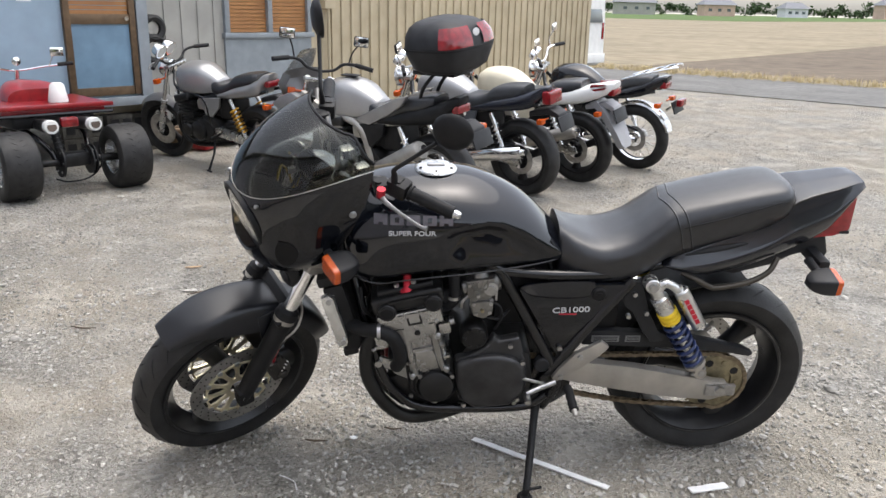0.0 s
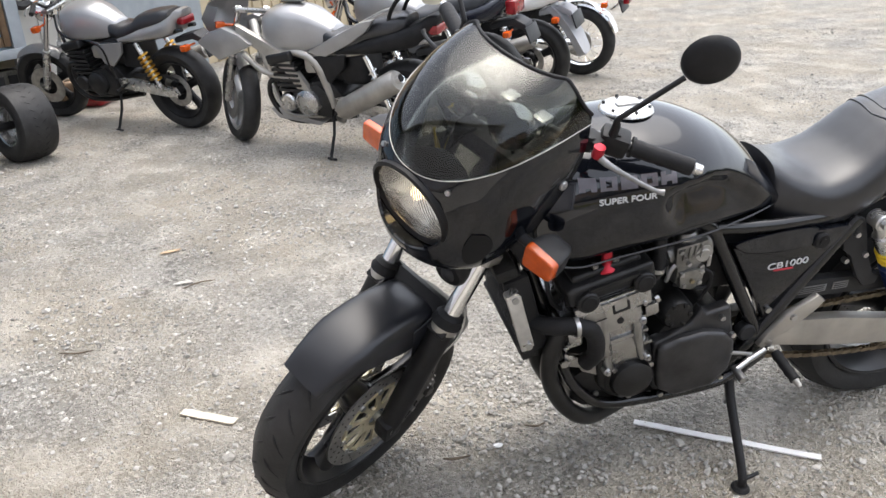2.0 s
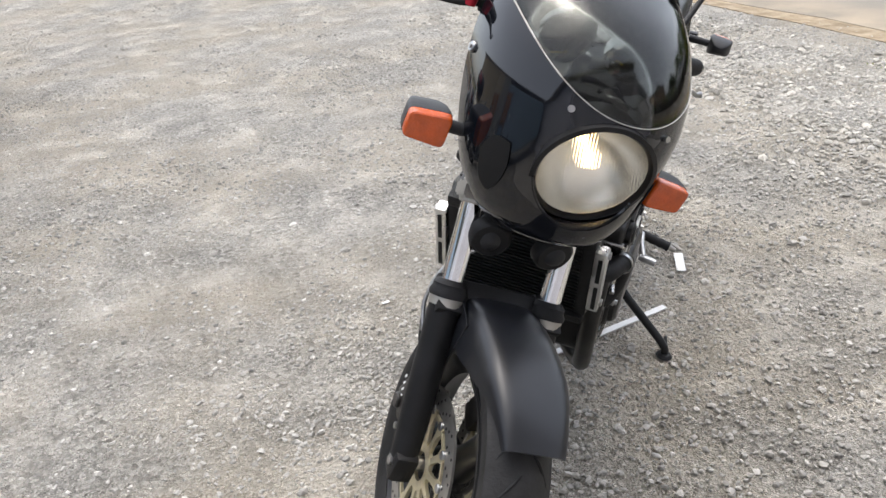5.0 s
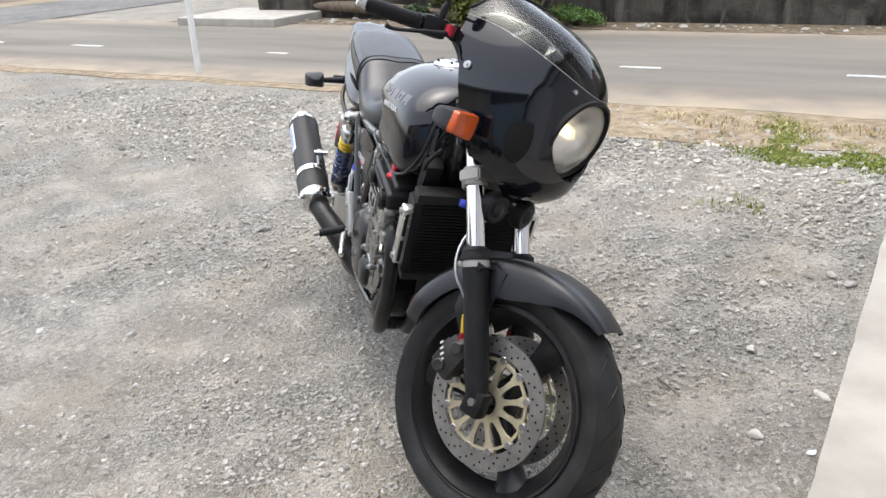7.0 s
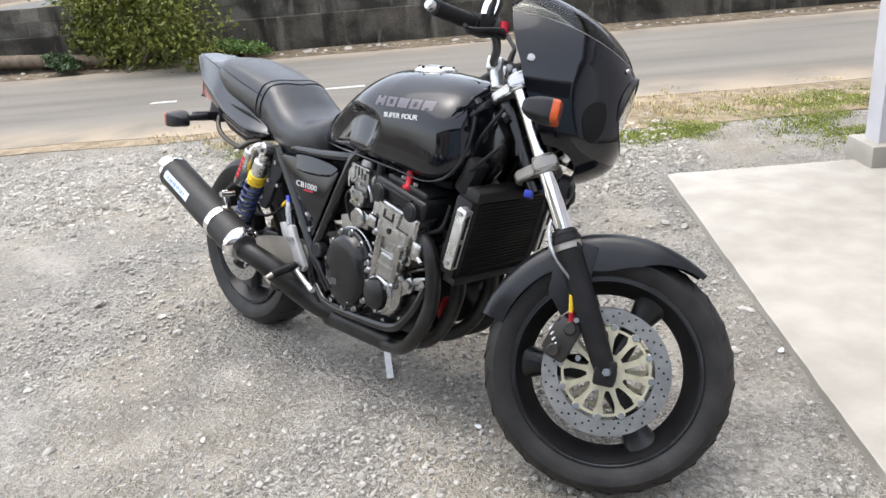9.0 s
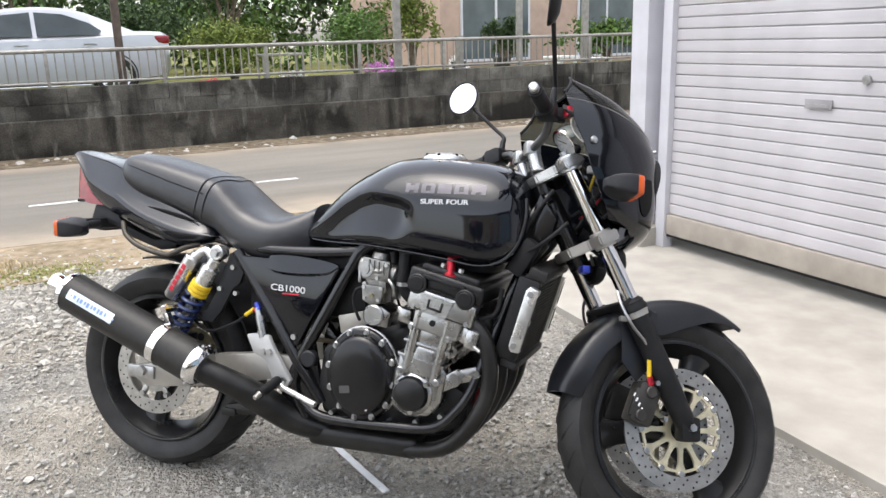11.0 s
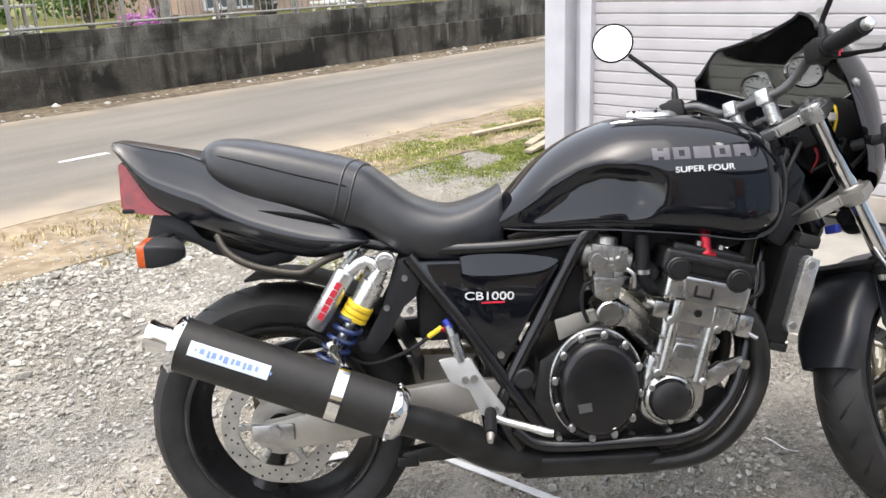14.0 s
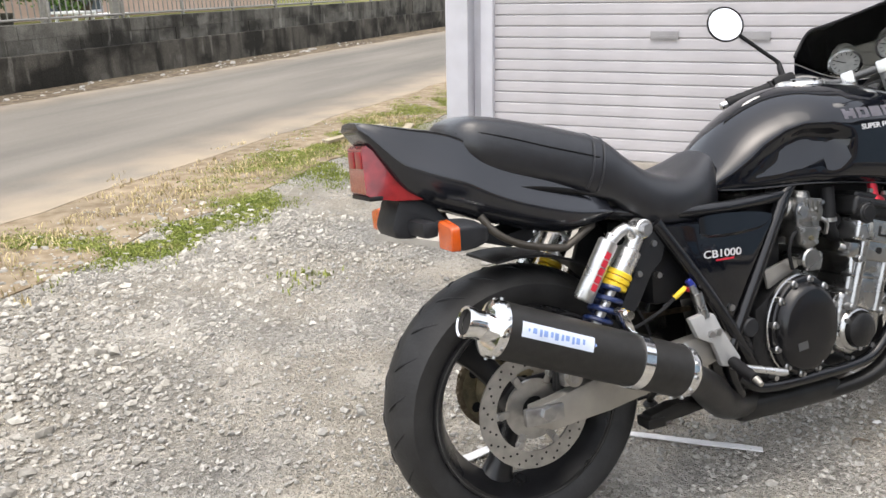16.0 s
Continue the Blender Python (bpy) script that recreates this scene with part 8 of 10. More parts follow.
# ---- the row of other motorcycles ----
def row_bike(label, rear, spec):
    """A parked motorcycle, front at local -x, leaning on its stand towards local -y. rear: where its back wheel stands."""
    heading = math.atan2(*reversed(spec.get("heading", (-0.75, 0.66))))
    wb = spec.get("wb", 1.40)
    m = Matrix.Translation((rear[0], rear[1], 0)) @ Matrix.Rotation(heading + math.pi, 4, "Z") @ Matrix.Rotation(radians(9), 4, "X")
    top = thing("motorcycle", label, "motorcycle", m, "row of parked motorcycles")
    R, F = (0, 0, 0.31), (-wb, 0, 0.30)
    paint, dark, metal = spec["paint"], MATTE_BLACK, spec.get("metal", ALU)
    st = Matrix.Translation((-wb - 0.10, 0, 0)) @ Matrix.Rotation(radians(spec.get("steer", 20)), 4, Vector((0.42, 0, 0.91))) @ Matrix.Translation((wb + 0.10, 0, 0))
    wr = spec.get("rw", 0.15)
    for nm, c, w, xf, rr in (("rear_wheel", R, wr, None, 0.31), ("front_wheel", F, 0.115, st, 0.30)):
        if spec.get("spoked"):
            bm = lathe([(0.216, -0.020), (0.225, -0.022), (0.225, 0.022), (0.216, 0.020)], 48, c, True)
            add(bm, lathe([(0.0, -0.05), (0.05, -0.05), (0.055, 0), (0.05, 0.05), (0.0, 0.05)], 24, c))
            for k in range(28):
                a = 2 * math.pi * k / 28
                tube([(c[0] + 0.05 * math.cos(a + 0.5 * (-1) ** k), (-1) ** (k // 2) * 0.035, c[2] + 0.05 * math.sin(a + 0.5 * (-1) ** k)), (c[0] + 0.218 * math.cos(a), 0, c[2] + 0.218 * math.sin(a))], 0.0022, 5, bm=bm)
            wl = part_with(nm, "spoke", bm, CHROME, top, "chrome spoked wheel", xf)
        else:
            wl = part_with(nm, "spoke", rim_mesh(0.215, w * 0.8, c, spec.get("spokes", 3), 0.05, 0.4), spec.get("rim", MATTE_BLACK), top, "cast wheel", xf)
        part("tyre", tyre_mesh(rr, 0.215, w, c), RUBBER, wl, "black tyre", xf)
        part("brake_disc", disc_mesh(0.12 if nm[0] == "r" else 0.145, 0.075, -0.065, c), DISC_STEEL, wl, "", xf)
    fd = Vector((math.sin(radians(26)), 0, math.cos(radians(26))))
    for sd in (-1, 1):
        a, b = Vector((-wb, sd * 0.09, 0.29)), Vector((-wb, sd * 0.09, 0.29)) + fd * 0.70
        leg = part("fork_leg", tube([a, a + fd * 0.34], [0.026, 0.028], 14), spec.get("fork", ALU), top, "fork leg", st)
        part("fork_tube", tube([a + fd * 0.33, b], 0.020, 14), CHROME, leg, "", st)
    hx = -wb + 0.29
    fen = []
    for k in range(13):
        an = radians(125 - 75 * k / 12)
        fen.append([(F[0] + 0.325 * math.cos(an) * (1 - 0.03 * abs(u) ** 2), 0.068 * u, F[2] + (0.325 - 0.05 * u * u) * math.sin(an)) for u in (-1, -0.6, -0.2, 0.2, 0.6, 1)])
    bm = loft(fen, False, False)
    bmesh.ops.solidify(bm, geom=list(bm.faces), thickness=0.004)
    part("front_mudguard", bm, spec.get("fender", paint), top, "front mudguard", st)
    part("yoke", box((hx + 0.015, 0, 0.90), (0.06, 0.24, 0.03), 0.01), ALU, top, "", st)
    # handlebar, mirrors, clocks, lamp
    low = st @ Matrix.Translation((0, 0, -spec.get("bar_drop", 0.0)))
    bar = [(hx + 0.03, 0.0, 0.965), (hx + 0.02, 0.10, 0.985), (hx + 0.02, 0.16, 1.03), (hx + 0.06, 0.24, 1.04), (hx + 0.12, 0.36, 1.02)]
    hb = part("handlebar", joined(tube(bar, 0.011, 10, 4), tube([(x, -y, z) for x, y, z in bar], 0.011, 10, 4)), spec.get("bar", MATTE_BLACK), top, "handlebar", low)
    for sd in (-1, 1):
        part("grip", tube([(hx + 0.06, sd * 0.245, 1.04), (hx + 0.12, sd * 0.365, 1.02)], 0.017, 12), RUBBER_PART, hb, "", low)
        part("lever", tube([(hx + 0.02, sd * 0.20, 1.03), (hx + 0.0, sd * 0.26, 1.025), (hx + 0.06, sd * 0.36, 1.01)], 0.006, 8, 3), STEEL, hb, "", low)
        if not spec.get("bare_bar"):
            hd = Vector((hx + 0.06, sd * 0.27, 1.21))
            mr = part("mirror", tube([(hx + 0.03, sd * 0.20, 1.04), (hx + 0.02, sd * 0.22, 1.12), hd - Vector((0, sd * 0.02, 0.03))], 0.006, 8, 3), spec.get("bar", MATTE_BLACK), top, "mirror", st)
            mm = st @ Matrix.Translation(hd) @ Matrix.Rotation(radians(-90), 4, "Z")
            part("mirror_shell", box((0, 0, 0), (0.11, 0.022, 0.075), 0.014, seg=2), spec.get("mirror", MATTE_BLACK), mr, "", mm)
            part("mirror_glass", box((0, 0.0115, 0), (0.098, 0.003, 0.064), 0.001), MIRROR, mr, "", mm)
        ind = part("indicator", joined(tube([(hx - 0.06, sd * 0.08, 0.80), (hx - 0.06, sd * 0.16, 0.80)], 0.009, 8), box((hx - 0.06, sd * 0.19, 0.80), (0.05, 0.06, 0.045), 0.012)), AMBER, top, "amber indicator", st)
        part("rear_indicator", joined(tube([(0.26, sd * 0.05, 0.66), (0.26, sd * 0.13, 0.66)], 0.008, 8), box((0.265, sd * 0.155, 0.66), (0.05, 0.06, 0.042), 0.012)), AMBER, top, "amber indicator")
    if spec.get("cowl"):
        rings = [[(hx + dx + (0.10 * k if abs(u) > 0.9 else 0) - 0.10 * (1 - u * u) * k, 0.17 * k * u, z) for u in np.linspace(-1, 1, 9)] for dx, z, k in ((-0.20, 0.72, 0.5), (-0.26, 0.80, 0.85), (-0.26, 0.88, 1.0), (-0.20, 0.96, 0.9))]
        bm = loft(rings, False, False)
        bmesh.ops.solidify(bm, geom=list(bm.faces), thickness=0.006)
        part("half_fairing", bm, paint, top, "half fairing", None)
        rings = [[(hx + dx - 0.08 * (1 - u * u) * k, 0.16 * k * u, z) for u in np.linspace(-1, 1, 9)] for dx, z, k in ((-0.20, 0.96, 0.9), (-0.13, 1.04, 0.75), (-0.05, 1.12, 0.5))]
        bm = loft(rings, False, False)
        bmesh.ops.solidify(bm, geom=list(bm.faces), thickness=0.003)
        part("screen", bm, SMOKE, top, "smoked screen", None)
    else:
        lm = st @ Matrix.Translation((hx - 0.10, 0, 0.88)) @ Matrix.Rotation(radians(-90), 4, "Z")
        hl = part("headlamp", lathe([(0.0, 0.10), (0.06, 0.085), (0.085, 0.03), (0.088, 0.0), (0.086, -0.01), (0.08, -0.004)], 28), spec.get("lamp", CHROME), top, "round headlamp", lm)
        part("lens", lathe([(0.0, -0.016), (0.05, -0.012), (0.082, -0.003)], 28), mat("dull_lens", (0.6, 0.6, 0.58), 0.15, coat=0.5), hl, "", lm)
        for sd in (-1, 1):
            dm = st @ Matrix.Translation((hx - 0.05, sd * 0.06, 1.03)) @ Matrix.Rotation(radians(-90), 4, "Z") @ Matrix.Rotation(radians(-35), 4, "X") @ Matrix.Scale(spec.get("clock_k", 1.0), 4)
            ck = part("instrument", lathe([(0.0, -0.05), (0.04, -0.04), (0.048, 0.0), (0.048, 0.01), (0.042, 0.01), (0.0, 0.006)], 24), CHROME, top, "chrome instrument", dm)
            part("dial", lathe([(0.0, 0.0105), (0.041, 0.0105)], 24), DIAL, ck, "", dm)
    # tank, seat, tail
    tx = hx + 0.16
    w = 0.15
    T = [(tx - 0.02, [(0, .76), (.05, .755), (.075, .765), (.08, .80), (.055, .85), (0, .865)]), (tx + 0.03, [(0, .71), (.10, .70), (w - .02, .725), (w - .01, .80), (.105, .895), (0, .925)]), (tx + 0.16, [(0, .70), (.12, .69), (w + .005, .715), (w + .008, .80), (.125, .915), (0, .952)]),
         (tx + 0.30, [(0, .70), (.11, .69), (.140, .715), (.140, .795), (.115, .90), (0, .940)]), (tx + 0.42, [(0, .71), (.085, .70), (.108, .72), (.106, .78), (.085, .845), (0, .878)]), (tx + 0.50, [(0, .73), (.06, .72), (.078, .735), (.076, .765), (.058, .80), (0, .812)])]
    tk = part("fuel_tank", body_loft(T, 4, 3), spec.get("tank", paint), top, "fuel tank", None, 70)
    if spec.get("stripe"):
        part("tank_panel", box((tx + 0.20, 0, 0.962), (0.16, 0.05, 0.008), 0.003), FADED_PLASTIC, tk, "dark tank pad")
    sx = tx + 0.44
    S = [(sx, [(0, .70), (.08, .70), (.10, .72), (.10, .76), (.08, .80), (0, .81)]), (sx + 0.12, [(0, .69), (.11, .69), (.13, .71), (.13, .75), (.10, .785), (0, .79)]), (sx + 0.24, [(0, .71), (.11, .71), (.13, .73), (.13, .77), (.10, .81), (0, .82)]),
         (sx + 0.32, [(0, .76), (.10, .76), (.12, .775), (.12, .81), (.09, .86), (0, .87)]), (sx + 0.50, [(0, .80), (.09, .80), (.11, .81), (.11, .84), (.085, .885), (0, .895)]), (sx + 0.58, [(0, .83), (.07, .83), (.08, .84), (.08, .86), (.06, .885), (0, .89)])]
    part("seat", body_loft(S, 4, 3), spec.get("seat", VINYL), top, "black seat", None, 70)
    e = spec.get("tail_end", 0.36)
    L = [(sx + 0.10, [(0, .67), (.08, .67), (.12, .675), (.135, .69), (.12, .71), (0, .715)]), (sx + 0.30, [(0, .68), (.10, .68), (.14, .70), (.145, .74), (.11, .77), (0, .78)]), (0.10, [(0, .72), (.08, .72), (.115, .745), (.12, .80), (.09, .84), (0, .85)]), (e - 0.06, [(0, .80), (.05, .80), (.075, .815), (.075, .85), (.06, .885), (0, .89)]), (e, [(0, .85), (.035, .85), (.05, .86), (.05, .875), (.04, .89), (0, .893)])]
    part("tail_cowl", body_loft(L, 4, 3), spec.get("tail", paint), top, "tail cowl", None, 70)
    big = spec.get("big_lamp")
    part("tail_lamp", box((e - 0.03 + (0.03 if big else 0), 0, 0.815), (0.075 if big else 0.06, 0.17 if big else 0.13, 0.095 if big else 0.055), 0.015), RED_LENS, top, "red tail lamp")
    if spec.get("long_fender"):
        part("fender_flap", loft([[(x, -w, z), (x, w, z), (x - 0.05, w * 0.95, z - 0.02), (x - 0.05, -w * 0.95, z - 0.02)] for x, z, w in ((0.20, 0.74, 0.07), (0.27, 0.69, 0.095), (0.34, 0.60, 0.10), (0.40, 0.50, 0.095), (0.445, 0.40, 0.08), (0.455, 0.37, 0.05))]), spec["rear_fender"], top, "long grey rear mudguard flap", None, 50)
        for sd in (-1, 1):
            for k in range(2):
                part("lamp_stripe", plate([(e - 0.20, 0.815 + 0.036 * k), (e - 0.07, 0.845 + 0.030 * k), (e - 0.06, 0.858 + 0.026 * k), (e - 0.19, 0.838 + 0.036 * k)], sd * 0.070, sd * 0.100, 0.003), RED_LENS, top, "red lamp stripe in the tail")
    if spec.get("spoked"):
        rings = [[(0.345 * math.cos(an) * q, 0.062 * u, 0.31 + 0.345 * math.sin(an) * q) for u, q in ((-1, 0.93), (-0.85, 0.975), (-0.4, 1.0), (0.4, 1.0), (0.85, 0.975), (1, 0.93))] for an in (radians(125 - 110 * k / 16) for k in range(17))]
        bm = loft(rings, False, False)
        bmesh.ops.solidify(bm, geom=list(bm.faces), thickness=0.004)
        part("rear_mudguard", bm, spec["rear_fender"], top, "curved chrome rear mudguard")
        part("lamp_stalk", tube([(0.28, 0, 0.58), (0.36, 0, 0.64), (0.40, 0, 0.66)], 0.014, 10, 3), CHROME, top)
        part("stalk_lamp", box((0.42, 0, 0.67), (0.05, 0.11, 0.06), 0.012), RED_LENS, top, "red tail lamp on a stalk")
    else:
        part("rear_mudguard", joined(plate([(0.10, 0.70), (0.28, 0.74), (0.36, 0.70), (0.40, 0.58), (0.385, 0.575), (0.33, 0.67), (0.26, 0.69), (0.10, 0.66)], -0.065, 0.065, 0.01)), spec.get("rear_fender", FADED_PLASTIC), top, "rear mudguard")
    part("plate_holder", box((0.385, 0, 0.63), (0.012, 0.19, 0.11), 0.003, Matrix.Rotation(radians(-18), 3, "Y")), FADED_PLASTIC, top, "plate holder")
    # frame, engine, swingarm, exhaust
    fr = joined(*[tube([(hx + 0.03, sd * 0.03, 0.84), (hx + 0.14, sd * 0.11, 0.72), (hx + 0.50, sd * 0.13, 0.66), (-0.52, sd * 0.13, 0.48), (-0.50, sd * 0.12, 0.34)], spec.get("frame_r", 0.018), 10, 4) for sd in (-1, 1)], *[tube([(-0.62, sd * 0.12, 0.66), (-0.30, sd * 0.11, 0.68), (0.20, sd * 0.07, 0.76)], 0.014, 8, 3) for sd in (-1, 1)], *[tube([(hx + 0.05, sd * 0.05, 0.76), (hx + 0.16, sd * 0.12, 0.45), (hx + 0.24, sd * 0.13, 0.28), (-0.60, sd * 0.12, 0.27)], 0.014, 8, 4) for sd in (-1, 1)])
    part("frame", fr, spec.get("frame", FRAME_PAINT), top, "tube frame")
    ex = -0.72
    en = part("engine", plate([(ex - 0.16, 0.30), (ex + 0.20, 0.27), (ex + 0.24, 0.40), (ex + 0.14, 0.49), (ex - 0.08, 0.45), (ex - 0.18, 0.40)], -0.15, 0.15, 0.02), spec.get("engine", ENGINE_BLACK), top, "engine")
    part_with("cylinder", "fin", joined(*[box((ex - 0.06 - 0.03 * k / 5, 0, 0.45 + 0.032 * k), (0.19, 0.34, 0.018), 0.003) for k in range(6)], box((ex - 0.08, 0, 0.53), (0.15, 0.30, 0.20), 0.01)), spec.get("engine", ENGINE_BLACK), en, "finned cylinder")
    part("engine_cover", lathe([(0.0, -0.19), (0.07, -0.188), (0.085, -0.175), (0.088, -0.14)], 28, (ex + 0.05, 0, 0.37)), metal, en, "round engine cover")
    part("engine_cover", lathe([(0.0, -0.185), (0.05, -0.183), (0.06, -0.172), (0.062, -0.14)], 24, (ex - 0.10, 0, 0.37)), metal, en)
    part("carburettor", box((ex + 0.11, 0, 0.60), (0.10, 0.28, 0.09), 0.02), ALU_DULL, top, "carburettors")
    part("airbox", box((ex + 0.24, 0, 0.60), (0.20, 0.21, 0.20), 0.03, seg=2), MATTE_BLACK, top, "black airbox")
    part("gearbox", plate([(ex + 0.10, 0.29), (ex + 0.28, 0.30), (ex + 0.30, 0.42), (ex + 0.22, 0.52), (ex + 0.08, 0.50)], -0.135, 0.135, 0.02), ENGINE_BLACK, en, "black gearbox housing")
    part("cam_cover", box((ex - 0.10, 0, 0.655), (0.20, 0.36, 0.06), 0.016, Matrix.Rotation(radians(-10), 3, "Y"), seg=2), spec.get("engine", ENGINE_BLACK), en, "cam cover")
    part("battery_box", box((-0.33, 0, 0.58), (0.20, 0.20, 0.20), 0.03, seg=2), MATTE_BLACK, top, "black battery box")
    for sd in (-1, 1):
        part("swingarm", plate([(-0.50, 0.40), (-0.46, 0.42), (0.03, 0.345), (0.05, 0.29), (0.0, 0.275), (-0.48, 0.33)], sd * 0.10, sd * 0.135, 0.008), spec.get("arm", ALU), top, "swingarm")
        A, B = Vector((-0.20, sd * 0.14, 0.68)), Vector((-0.08, sd * 0.14, 0.36))
        D = (B - A)
        sh = part("shock", tube([A, B], 0.016, 10), spec.get("shock", CHROME), top, "rear shock")
        q = D.normalized().to_track_quat("Z", "Y").to_matrix()
        part("spring", tube([A + D * (0.25 + 0.6 * k / 80) + q @ Vector((math.cos(0.5 * k), math.sin(0.5 * k), 0)) * spec.get("coil", 0.026) for k in range(81)], spec.get("coil", 0.026) * 0.24, 6), spec.get("spring", CHROME), sh, "coil spring")
        part("footpeg", tube([(-0.42, sd * 0.14, 0.36), (-0.41, sd * 0.25, 0.35)], 0.012, 10), RUBBER_PART, top, "footpeg")
    for k in range(4):
        y = -0.12 + 0.08 * k
        part("header_pipe", tube([(ex - 0.14, y, 0.52), (ex - 0.25, y, 0.48), (ex - 0.27, y, 0.36), (ex - 0.18, y * 0.9, 0.24), (ex, y * 0.6, 0.21), (ex + 0.25, 0.05, 0.22)], 0.018, 10, 4), spec.get("header", EXHAUST_BLACK), top, "header pipe")
    sd = spec.get("pipe_side", -1)
    p0, p1 = spec.get("pipe", ((-0.42, 0.20, 0.36), (0.10, 0.22, 0.52)))
    p0, p1 = Vector((p0[0], sd * p0[1], p0[2])), Vector((p1[0], sd * p1[1], p1[2]))
    d = (p1 - p0).normalized()
    mf = part("muffler", tube([p0, p0 + d * 0.05, p1 - d * 0.02, p1], [q * spec.get("muffler_k", 1.0) for q in (0.030, 0.052, 0.054, 0.045)], 24), spec.get("muffler", ALU_DULL), top, "muffler")
    part("outlet", tube([p1 - d * 0.005, p1 + d * 0.03], 0.026, 20), CHROME, mf, "bright outlet")
    part("outlet_bore", tube([p1 + d * 0.0305, p1 + d * 0.031], 0.020, 16), MATTE_BLACK, mf)
    part("link_pipe", tube([(ex + 0.2, 0.04 * sd, 0.22), (-0.48, 0.12 * sd, 0.27), p0], 0.024, 12, 3), spec.get("header", EXHAUST_BLACK), top, "link pipe")
    part("chain_guard", plate([(-0.35, 0.44), (-0.05, 0.44), (0.06, 0.40), (0.05, 0.385), (-0.06, 0.42), (-0.35, 0.415)], -0.10, -0.085, 0.004), FADED_PLASTIC, top, "chain guard")
    foot = m.inverted() @ (m @ Vector((-0.50, -0.22, 0.0)))
    wf = m @ Vector((-0.50, -0.26, 0.1))
    wf.z = 0.008
    foot = m.inverted() @ wf
    part("side_stand", joined(tube([(-0.52, -0.12, 0.30), (-0.51, -0.17, 0.18), foot], 0.010, 8), tube([foot + Vector((-0.02, 0, 0.006)), foot + Vector((0.05, -0.01, 0.006))], 0.008, 8)), MATTE_BLACK, top, "side stand")
    for sd in (-1, 1):
        part("side_cover", plate([(-0.62, 0.66), (-0.34, 0.68), (-0.36, 0.60), (-0.48, 0.50), (-0.56, 0.52)], sd * 0.12, sd * 0.145, 0.008), spec.get("side", paint), top, "side cover")
    if spec.get("sport"):
        for sd in (-1, 1):
            part("beam_frame", plate([(-1.12, .86), (-.92, .76), (-.78, .68), (-.62, .43), (-.575, .345), (-.65, .32), (-.79, .55), (-.92, .66), (-1.12, .78)], sd * 0.125, sd * 0.165, 0.010), ALU_DULL, top, "broad silver frame beam")
            part("truss_bar", tube([(-1.12, sd * 0.14, .66), (-.98, sd * 0.15, .56), (-.78, sd * 0.145, .52)], [0.018, 0.020, 0.022], 10, 3), ALU_DULL, top)
            part("truss_bar", tube([(-.95, sd * 0.14, .70), (-.92, sd * 0.15, .55)], 0.014, 8), ALU_DULL, top)
            part("side_wing", plate([(-1.46, .74), (-1.36, .80), (-1.22, .84), (-1.10, .80), (-1.00, .735), (-1.12, .685), (-1.30, .625)], sd * 0.135, sd * 0.185, 0.018), paint, top, "silver fairing side wing")
            part("tail_side", plate([(-.62, .69), (-.40, .79), (-.20, .875), (-.10, .895), (-.16, .825), (-.28, .755), (-.48, .665)], sd * 0.105, sd * 0.150, 0.012), paint, top, "silver upswept tail side")
            part("cover_boss", cyl((-.64, sd * 0.16, .37), (-.64, sd * 0.172, .37), 0.022, seg=18, bevel=0.003), MATTE_BLACK, top)
        part("belly_pan", plate([(-1.02, .30), (-.96, .235), (-.64, .205), (-.60, .235), (-.78, .26), (-.94, .31)], -0.13, 0.13, 0.012), paint, top, "silver belly pan")
        part("final_cover", lathe([(0.0, -0.135), (0.07, -0.13), (0.09, -0.115), (0.09, -0.09)], 28, (0, 0, 0.31)), MATTE_BLACK, top, "dark round sprocket guard")
    if spec.get("rack"):
        part("rack", joined(*[tube([(-0.10, sd * 0.11, 0.86), (0.10, sd * 0.12, 0.92), (0.34, sd * 0.11, 0.98), (0.40, sd * 0.05, 0.985)], 0.008, 8, 3) for sd in (-1, 1)], *[tube([(x, -0.115, z), (x, 0.115, z)], 0.007, 8) for x, z in ((0.02, 0.90), (0.13, 0.93), (0.24, 0.955), (0.34, 0.98))]), CHROME, top, "chrome carrier rack")
    if spec.get("case"):
        case = []
        for z, k, sh in ((0.0, 0.66, 0), (0.03, 0.84, 0), (0.13, 0.99, 0), (0.16, 1.0, 0), (0.225, 0.955, 0.005), (0.275, 0.84, 0.012), (0.305, 0.66, 0.02), (0.322, 0.40, 0.03)):
            case.append([(0.17 - sh + 0.23 * k * math.copysign(abs(math.cos(a)) ** 0.6, math.cos(a)), 0.26 * k * math.copysign(abs(math.sin(a)) ** 0.6, math.sin(a)), 1.06 + z) for a in (2 * math.pi * i / 28 for i in range(28))])
        cs = part("top_case", loft(case), FADED_PLASTIC, top, "black luggage top case with red reflectors", None, 60)
        part("case_seam", loft([[(0.17 + 0.2345 * math.copysign(abs(math.cos(a)) ** 0.6, math.cos(a)), 0.2645 * math.copysign(abs(math.sin(a)) ** 0.6, math.sin(a)), z) for a in (2 * math.pi * i / 28 for i in range(28))] for z in (1.208, 1.220)]), MATTE_BLACK, cs)
        for sd in (-1, 1):
            rf = loft([[(0.17 + 0.2350 * math.copysign(abs(math.cos(a)) ** 0.6, math.cos(a)) * k, sd * 0.2650 * abs(math.sin(a)) ** 0.6 * k, z) for a in (radians(4 + 66 * i / 8) for i in range(9))] for z, k in ((1.228, 1.0), (1.262, 0.985), (1.30, 0.935), (1.345, 0.80))], False, False)
            part("case_reflector", rf, RED_LENS, cs, "red case reflector")
        part("case_plate", box((0.10, 0, 1.045), (0.34, 0.20, 0.03), 0.01), MATTE_BLACK, top, "case bracket")
